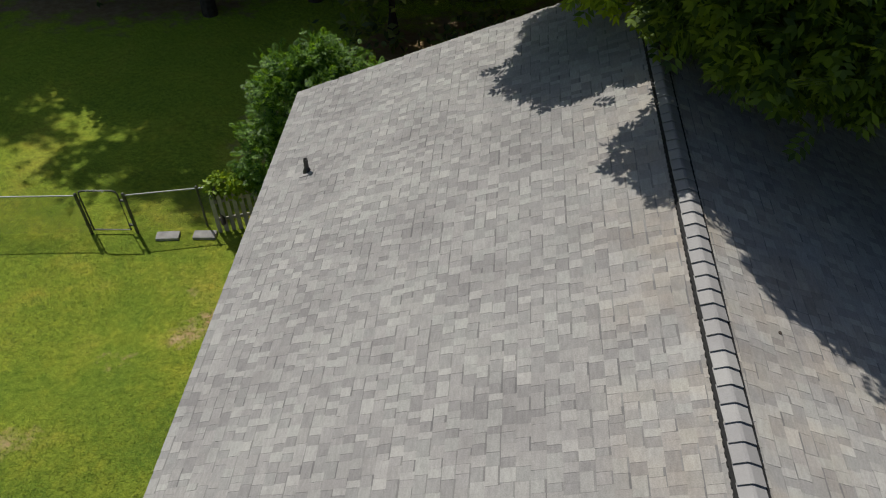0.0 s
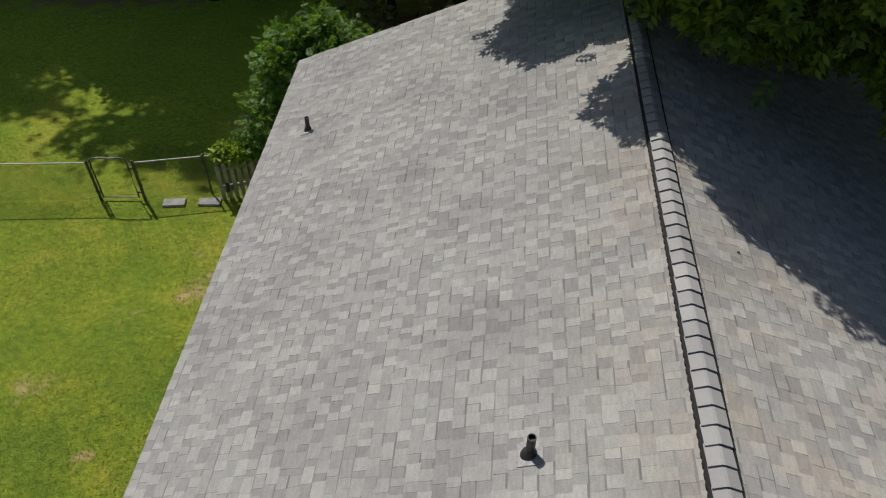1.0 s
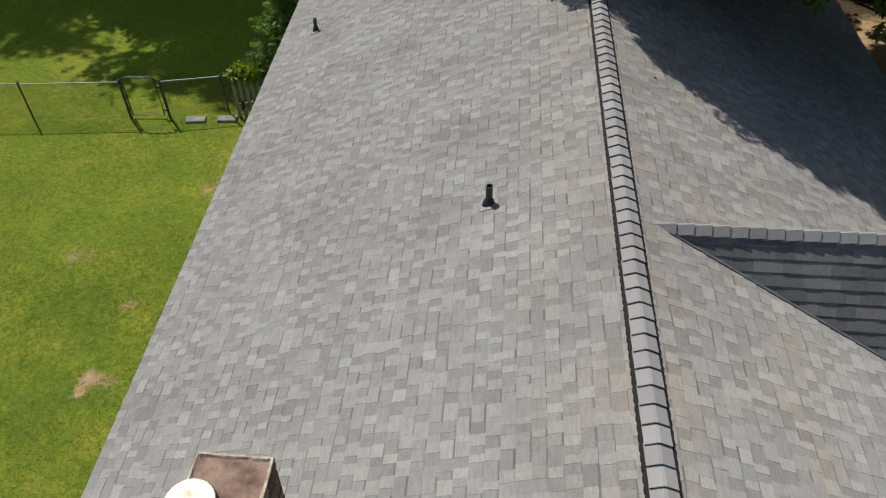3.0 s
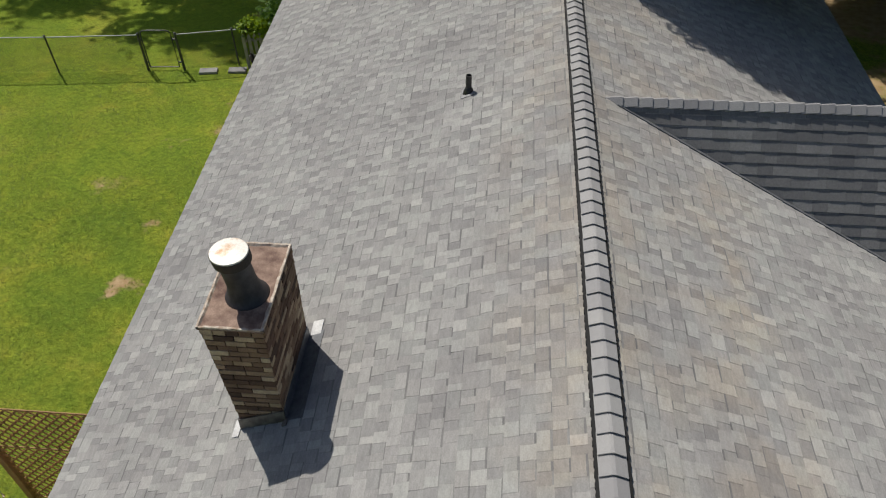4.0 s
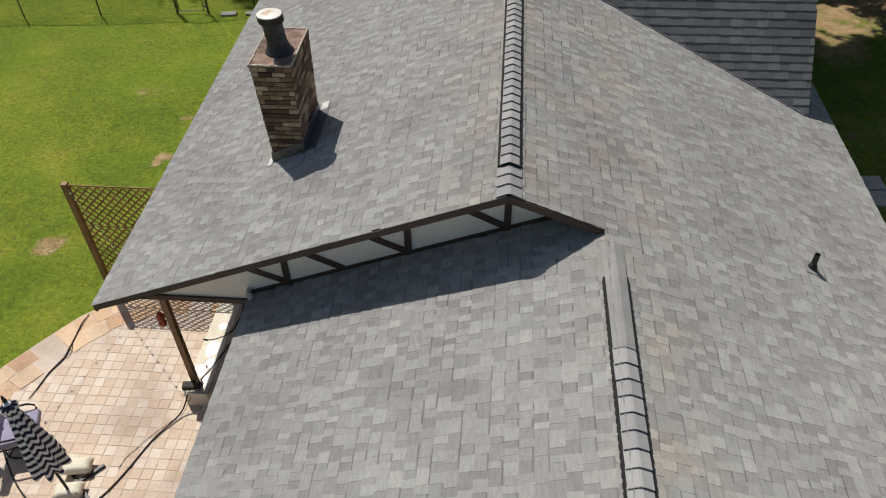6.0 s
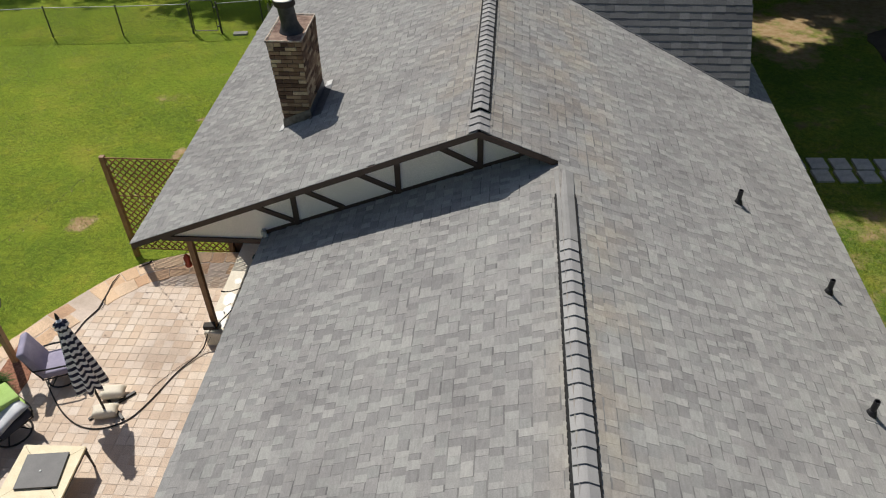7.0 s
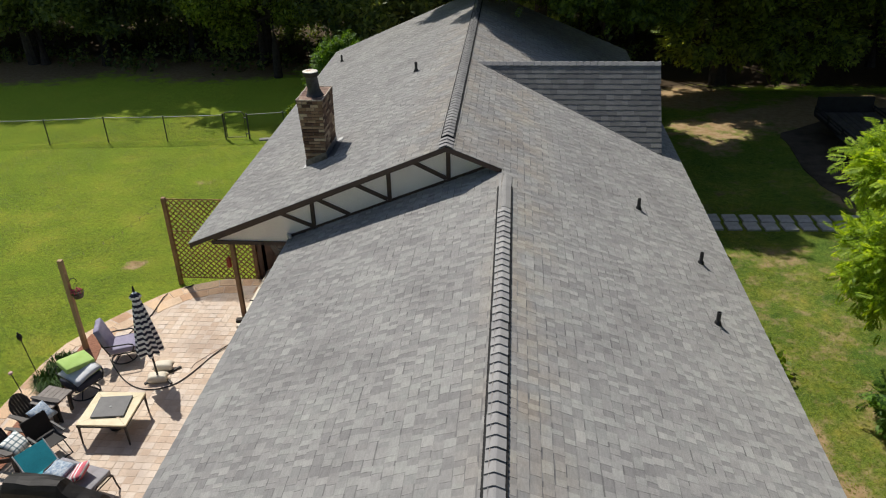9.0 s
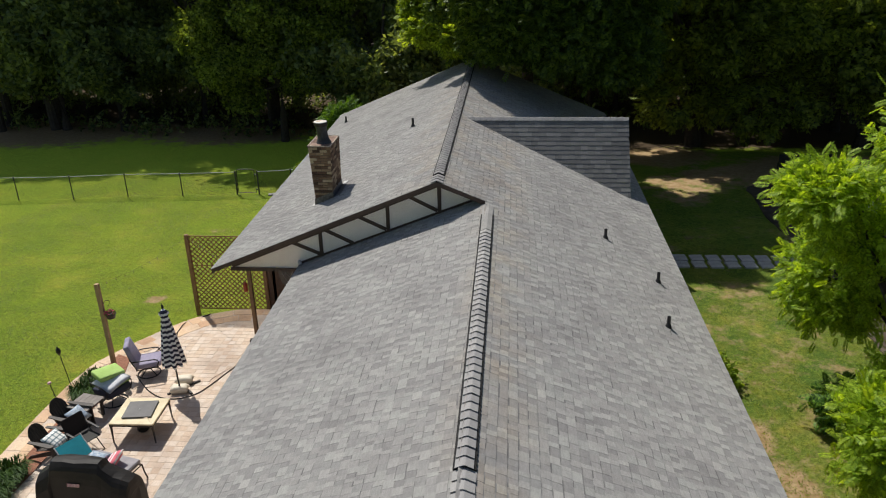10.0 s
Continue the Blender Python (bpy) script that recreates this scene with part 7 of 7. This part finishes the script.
# its boughs above z 8 are out of view, set to shade drive and dirt
tree("tall leafy tree beside the shaded drive", (12.8, 17.5, -0.9), (12.6, 17.2, 3.6),
     [((12.0, 16.0, 6.2), (4.0, 3.4, 2.8), 2.0), ((14.6, 15.4, 6.4), (3.4, 2.6, 1.8), 1.8), ((13.1, 14.3, 4.7), (1.2, 1.1, 0.9), 1.1), ((15.0, 13.9, 5.6), (1.6, 1.3, 1.0), 1.1), ((16.5, 17.0, 5.5), (3.0, 2.8, 2.0), 1.0), ((12.0, 15.6, 2.6), (2.4, 1.8, 1.6), 0.8), ((15.0, 15.2, 2.4), (2.2, 1.8, 1.6), 0.7), ((10.8, 11.4, 9.6), (1.9, 1.6, 1.2), 0.9), ((11.8, 13.9, 8.2), (2.4, 1.3, 1.0), 1.3), ((10.3, 12.7, 8.0), (1.1, 1.0, 0.8), 0.8), ((8.9, 11.5, 8.2), (1.1, 0.9, 0.7), 0.8), ((13.0, 13.0, 11.0), (3.0, 2.6, 1.6), 1.6), ((13.6, 10.0, 12.0), (3.0, 2.6, 1.6), 1.5), ((10.9, 10.2, 11.5), (2.2, 2.0, 1.4), 1.0)],
     0.36, FEATHER_WIDE, 1400, 12, 0.26, 0.45, LEAF_LIT_EDGE, 32)
tree("bright green tree with feathery leaves near the roof edge", (11.6, -7.4, 0.0), (11.5, -7.3, 2.0),
     [((9.3, -7.0, 5.25), (0.65, 0.85, 0.42), 1.0), ((10.6, -6.6, 4.6), (1.2, 1.4, 0.85), 1.5), ((10.6, -5.4, 2.9), (1.0, 1.1, 1.1), 1.6), ((10.15, -8.6, 6.75), (0.7, 0.9, 0.55), 0.9), ((11.5, -8.2, 6.4), (1.0, 1.3, 0.8), 0.9), ((11.9, -7.6, 4.2), (1.6, 2.0, 1.6), 1.4), ((9.85, -10.0, 2.2), (0.8, 1.05, 0.75), 1.4), ((11.0, -9.4, 2.2), (1.2, 1.3, 1.1), 1.1), ((11.5, -10.4, 4.2), (1.3, 1.4, 1.0), 0.7), ((13.0, -6.0, 4.0), (1.5, 1.5, 1.5), 0.6)],
     0.17, FEATHER_FINE, 1000, 17, 0.13, 0.235, LEAF_NEAR, 35, hollow=0.4)
tree("young dark-leaved sapling in the side lawn", (10.4, -6.8, 0.0), (10.4, -6.8, 0.5), [((10.5, -6.8, 0.65), (0.4, 0.4, 0.35), 1.0)], 0.04, FEATHER_FINE, 26, 14, 0.12, 0.24, LEAF_SHRUB, 34, floor=0.05)
tree("leafy tree behind the parked trailer", (20.6, 17.0, -0.9), (20.5, 16.8, 2.6),
     [((18.6, 14.8, 4.6), (1.8, 1.6, 1.3), 1.2), ((20.8, 14.6, 6.2), (2.0, 1.6, 1.3), 1.3), ((23.2, 15.2, 4.8), (2.0, 1.7, 1.4), 1.1), ((20.8, 15.4, 2.8), (2.2, 1.6, 1.1), 0.9), ((18.2, 16.4, 7.2), (1.8, 1.6, 1.2), 1.0), ((23.4, 16.6, 7.4), (2.2, 1.8, 1.4), 1.0)],
     0.26, FEATHER_WIDE, 420, 13, 0.26, 0.44, LEAF_LIT_EDGE, 38)
# the top three boughs are unseen, added to darken the lawn below
tree("broad woodland-edge tree with sunlit outer boughs", (-9.7, 22.6, -2.0), (-9.6, 22.4, 1.6),
     [((-13.3, 21.2, 4.6), (1.5, 1.5, 1.2), 1.3), ((-12.3, 20.8, 2.6), (1.4, 1.3, 1.0), 1.1), ((-12.6, 22.2, 7.4), (1.9, 1.7, 1.4), 1.4), ((-9.6, 21.4, 5.4), (2.2, 1.6, 1.3), 1.3), ((-10.6, 21.0, 3.2), (1.8, 1.3, 0.9), 0.9), ((-6.9, 21.8, 4.3), (1.9, 1.5, 1.2), 1.1), ((-7.8, 21.6, 2.2), (1.6, 1.2, 0.8), 0.7), ((-10.2, 22.6, 8.6), (2.4, 2.0, 1.6), 1.3), ((-6.4, 22.6, 6.9), (2.2, 1.8, 1.4), 1.1), ((-11.5, 21.6, 0.9), (1.0, 0.9, 0.6), 0.4), ((-9.0, 23.0, 11.5), (3.0, 2.2, 1.6), 1.2), ((-11.4, 20.5, 10.5), (1.6, 1.3, 0.9), 0.8), ((-14.8, 21.4, 11.5), (1.8, 1.5, 1.0), 0.8)],
     0.22, BUNCH, 860, 16, 0.24, 0.265, LEAF_LIT_EDGE, 37, hollow=0.4, droop=0.25)


def shrub(name, label, base, lobes, clumps, per, spread, size, material, seed, template, floor):
    ob = thing(name, label, "shrub")
    part("stems", wood(base, (base[0], base[1], base[2] + 0.4), lobes, 0.06, seed), BARK, ob)
    part("leaves", foliage("leaves", lobes, template, clumps, per, spread, size, material, seed, floor=floor, hollow=0.4), None, ob)
    return ob


shrub("shrub", "dense green feathery-leaved shrub against the house corner", (-4.9, 12.9, -1.5),
      [((-4.75, 12.75, 0.0), (0.65, 0.65, 1.1), 1.2), ((-4.3, 13.0, 1.25), (0.65, 0.65, 1.0), 1.5), ((-3.6, 13.2, 1.7), (0.65, 0.6, 0.75), 1.2), ((-3.1, 13.5, 1.4), (0.6, 0.6, 0.7), 0.6)],
      330, 22, 0.13, 0.17, LEAF_SHRUB, 41, FEATHER_FIVE, -1.4)
shrub("vine", "bright yellow-green vine sprawling over the fence", (-5.95, 12.1, -1.4), [((-5.75, 12.25, -0.3), (0.42, 0.16, 0.12), 1.0)], 34, 12, 0.07, 0.13, LEAF_VINE, 42, BUNCH, -1.2)
shrub("shrub", "low yellowing shrub beside the roof edge", (8.6, -5.1, 0.0), [((8.6, -5.1, 0.25), (0.28, 0.4, 0.25), 1.0)], 34, 10, 0.1, 0.15, LEAF_VINE, 43, BUNCH, 0.02)
shrub("shrub", "dark low shrub in the shade of the wall", (8.1, -2.3, 0.0), [((8.1, -2.3, 0.22), (0.25, 0.3, 0.25), 1.0)], 22, 10, 0.1, 0.2, LEAF_DARK, 44, BUNCH, 0.02)


def lilyturf(x, y, radius, seed):
    """A clump of strap leaves that arch outwards."""
    rng = random.Random(seed)
    vs = []
    for k in range(420):
        a, r = rng.random() * 6.283, radius * math.sqrt(rng.random())
        b = np.array((x + r * math.cos(a) + DROP.x, y + r * math.sin(a) + DROP.y, PATIO + DROP.z + 0.01))
        out = a + rng.gauss(0, 0.7)
        h, l, w = rng.uniform(0.2, 0.34), rng.uniform(0.12, 0.28), 0.009
        side = np.array((-math.sin(out), math.cos(out), 0)) * w
        d = np.array((math.cos(out), math.sin(out), 0))
        m = b + d * l * 0.35 + (0, 0, h)
        t = b + d * l + (0, 0, h * 0.75)
        vs.append([b - side, b + side, m + side, m - side])
        vs.append([m - side, m + side, t + side * 0.2, t - side * 0.2])
    ob = new("lilyturf", quads("lilyturf", np.array(vs), LEAF_DARK))
    return tagged(ob, "clump of dark strap-leaved lilyturf in mulch", "plant", "lilyturf clumps in the bed")


for k, (x, y, r) in enumerate(((-6.2, -5.75, 0.3), (-6.22, -6.3, 0.28), (-6.25, -9.2, 0.32), (-6.2, -9.75, 0.3), (-6.22, -10.2, 0.3))):
    lilyturf(x, y, r, 50 + k)


# the wood behind the lawn: three trees, repeated
BUNCH_FAR = bunch(5, 0.8, 0.2)


def forest_tree(seed, height, wide, leaf):
    rng = random.Random(seed)
    lobes = []
    for k in range(11):
        a = rng.random() * 6.283
        z = height * (rng.uniform(0.22, 0.36) if k < 5 else rng.uniform(0.32, 0.9))
        rr = wide * rng.uniform(0.3, 0.8) * (1.15 - 0.6 * z / height)
        lobes.append(((rr * math.cos(a), rr * math.sin(a), z), (wide * rng.uniform(0.28, 0.42), wide * rng.uniform(0.28, 0.42), height * rng.uniform(0.06, 0.1)), 1.0))
    ob = thing("tree", "tall dark woodland tree in dense leaf", "tree", None, "woodland trees behind the lawn")
    part("trunk", wood((0, 0, 0), (0, 0, height * 0.3), lobes, 0.24, seed), BARK, ob)
    part("crown", foliage("crown", lobes, BUNCH_FAR, 300, 11, 0.26, leaf * 1.3, LEAF_FAR, seed, droop=0.2, hollow=0.45), None, ob)
    return ob


SPOTS = []
wood_rng = random.Random(77)
for x in range(-40, 40, 5):
    for row in range(2):
        px, py = x + wood_rng.uniform(-1.6, 1.6) + 2.5 * (row % 2), 25.5 + 5.5 * row + wood_rng.uniform(-1.8, 1.8) + 0.12 * abs(x + 10)
        SPOTS.append((px, py, wood_rng.uniform(0.85, 1.2)))
# a row hidden behind the others, added to keep the ground there in shade
for x in range(-40, 44, 8):
    SPOTS.append((x + wood_rng.uniform(-2, 2), 38.0 + wood_rng.uniform(-1.5, 1.5), wood_rng.uniform(0.95, 1.15)))
for y in range(-12, 26, 6):
    SPOTS.append((26 + wood_rng.uniform(-1.2, 1.2), y + wood_rng.uniform(-1.5, 1.5), wood_rng.uniform(0.8, 1.1)))
# extra trees, several added for the shade they cast on lawn and drive
SPOTS += [(-9.8, 22.6, 1.0), (-3.5, 21.5, 0.9), (8.0, 22.0, 1.0), (1.5, 20.5, 0.85), (-14.0, 24.0, 1.0), (-17.2, 25.4, 1.15), (-25.0, 25.5, 1.15), (-29.5, 26.5, 1.1), (-6.5, 24.0, 1.0), (-6.0, 26.0, 1.15), (-11.2, 26.2, 1.15), (-11.8, 27.0, 1.1), (-18.5, 28.0, 1.15), (-22.5, 28.5, 1.1), (12.0, 25.5, 1.1), (16.5, 25.0, 1.0), (21.0, 21.0, 1.0)]
# a gap in the edge of the wood lets the sun reach the outer boughs and the lawn
def in_gap(x, y):
    k = max(0.0, min(1.0, ((x + 14.5) * -5.5 + (y - 22) * 7) / 79.25))
    return math.hypot(x + 14.5 + 5.5 * k, y - 22 - 7 * k) < 1.7 or math.hypot(x + 9.7, y - 22.6) < 2.5


SPOTS = [spot for spot in SPOTS if not in_gap(spot[0], spot[1])]
KINDS = [forest_tree(61, 16.5, 4.6, 0.32), forest_tree(62, 18.5, 5.2, 0.33), forest_tree(63, 14.5, 5.0, 0.32)]
for k, (x, y, s) in enumerate(SPOTS):
    src = KINDS[k % 3]
    m = pose(x, y, gz(x, y) - 0.1, 0, 0, wood_rng.uniform(0, 360)) @ Matrix.Diagonal((s, s, s, 1))
    if k < 3:
        KINDS[k].matrix_basis = m
    else:
        ob = copy_thing(src, pose(0, 0, 0))
        ob.matrix_basis = m


def shade_tree(seed, height, wide):
    """A tall tree, bare below, its crown above the others, unseen, added for shade."""
    rng = random.Random(seed)
    lobes = []
    for k in range(12):
        a = 6.283 * (k * 0.382 + 0.1 * rng.random())
        z = height * (0.6 + 0.34 * k / 11)
        rr = wide * rng.uniform(0.2, 0.75) * (1.25 - 0.6 * k / 11)
        lobes.append(((rr * math.cos(a), rr * math.sin(a), z), (wide * rng.uniform(0.34, 0.46), wide * rng.uniform(0.34, 0.46), height * rng.uniform(0.05, 0.08)), 1.0))
    ob = thing("tree", "tall woodland tree, bare trunk, unseen crown added for shade", "tree", None, "tall trees at the wood's edge")
    part("trunk", wood((0, 0, 0), (0.3, 0.1, height * 0.5), lobes, 0.3, seed), BARK, ob)
    part("crown", foliage("crown", lobes, BUNCH_FAR, 270, 12, 0.3, 0.46, LEAF_FAR, seed, droop=0.2, hollow=0.4), None, ob)
    return ob


tall = shade_tree(71, 19.5, 4.4)
for k, (x, y, s) in enumerate(((-21.8, 27.0, 1.0), (-33.0, 25.4, 1.0), (-29.2, 25.0, 0.97), (-25.8, 25.6, 1.03))):
    m = pose(x, y, gz(x, y) - 0.1, 0, 0, 67 * k) @ Matrix.Diagonal((s, s, s, 1))
    if k:
        copy_thing(tall, pose(0, 0, 0)).matrix_basis = m
    else:
        tall.matrix_basis = m


def undergrowth():
    rng = np.random.default_rng(5)
    lobes = []
    for x in range(-50, 50, 2):
        y = 24.0 + 0.12 * abs(x + 10) + rng.uniform(-1, 1.5)
        if -6 < x < 9:
            y = 19.5 + rng.uniform(-0.5, 2)
        if x >= 9:
            y = 21 + rng.uniform(0, 3)
        lobes.append(((x, y, gz(x, y) + 0.3), (1.3, 0.9, 0.5 + 0.5 * rng.random()), 0.25))
        lobes.append(((x, y + 7, gz(x, y) + 1.0), (2.0, 1.6, 2.6 + 1.5 * rng.random()), 1.6))
        lobes.append(((x, y + 17, gz(x, y) + 3.0), (2.2, 1.6, 4.5), 1.8))
        lobes.append(((x, y + 25, gz(x, y) + 2.5), (2.4, 1.8, 5.0), 1.4))
    ob = new("undergrowth", foliage("undergrowth", lobes, BUNCH_FAR, 7600, 6, 0.4, 0.36, LEAF_FAR, 8, floor=-2.2))
    tagged(ob, "dark tangled undergrowth along the wood's edge", "undergrowth", kind="stuff")


undergrowth()


def grass():
    """Blades and weeds standing above the mown lawn."""
    rng = np.random.default_rng(12)
    n = 230000
    x = np.concatenate((rng.uniform(-17, -3.2, int(n * 0.62)), rng.uniform(7.4, 15, int(n * 0.25))))
    y = np.concatenate((rng.uniform(-12, 14, int(n * 0.62)), rng.uniform(-12, 3, int(n * 0.25))))
    ok = ~((x > -7.05) & (x < 0) & (y < -1.45))
    x, y = x[ok], y[ok]
    patch = np.array([noise.noise((a * 0.7, b * 0.7, 0.5)) for a, b in zip(x, y)])
    ok = patch + rng.normal(size=len(x)) * 0.25 > -0.25
    x, y = x[ok], y[ok]
    z = np.array([gz(a, b) for a, b in zip(x, y)])
    m = len(x)
    a = rng.random(m) * 6.283
    h = rng.uniform(0.02, 0.045, m)
    w = rng.uniform(0.004, 0.009, m)
    d = np.stack((np.cos(a), np.sin(a), np.zeros(m)), axis=1)
    s = np.stack((-np.sin(a), np.cos(a), np.zeros(m)), axis=1) * w[:, None]
    b = np.stack((x, y, z), axis=1)
    t = b + d * (h * 1.3)[:, None] + np.stack((np.zeros(m), np.zeros(m), h * 0.55), axis=1)
    verts = np.stack((b - s, b + s, t + s * 0.5, t - s * 0.5), axis=1)
    tagged(new("grass", quads("grass", verts, GRASS)), "short green grass blades and clover in the lawn", "grass", kind="stuff")


grass()


# ---- shingles, tab by tab ----
SLEN = math.sqrt(1 + PITCH ** 2)
shingle(slope_left, (RX + 3.64) * SLEN, Y_RAKE - 0.015, Y_FAR + 0.015, roof_back, None, lambda p: -2.6 < p.y < -0.25 and -0.7 < p.x < 1.55, start=lambda s: rake_y(s) - 0.015)
shingle(slope_right, (EAVE_R - RX) * SLEN, Y_NEAR, Y_FAR + 0.015, roof_front, lambda p: not (abs(p.y - DY) < (p.x - DX0 - 0.5) * 0.3 and p.x < 7.0), None, 0.0, high_low=(0.0115, 0.0085), start=lambda s: Y_NEAR if s > S_SPLIT + 0.012 else Y_RAKE - 0.05)
pavers()
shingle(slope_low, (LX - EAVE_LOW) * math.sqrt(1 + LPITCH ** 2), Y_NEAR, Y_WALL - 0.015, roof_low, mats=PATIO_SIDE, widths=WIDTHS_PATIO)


def cross_keep(p):
    return p.z > RZ - PITCH * (p.x - RX) - 0.14


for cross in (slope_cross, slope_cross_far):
    shingle(cross, math.hypot(DY - DEAVE_Y, DZ - DEAVE_Z), DX0, DX1 + 0.01, roof_cross, cross_keep, high_low=(0.0145, 0.0115), mats=(SHINGLE_SHADED, SHINGLE_SHADED), widths=WIDTHS_CROSS, band=0.9)
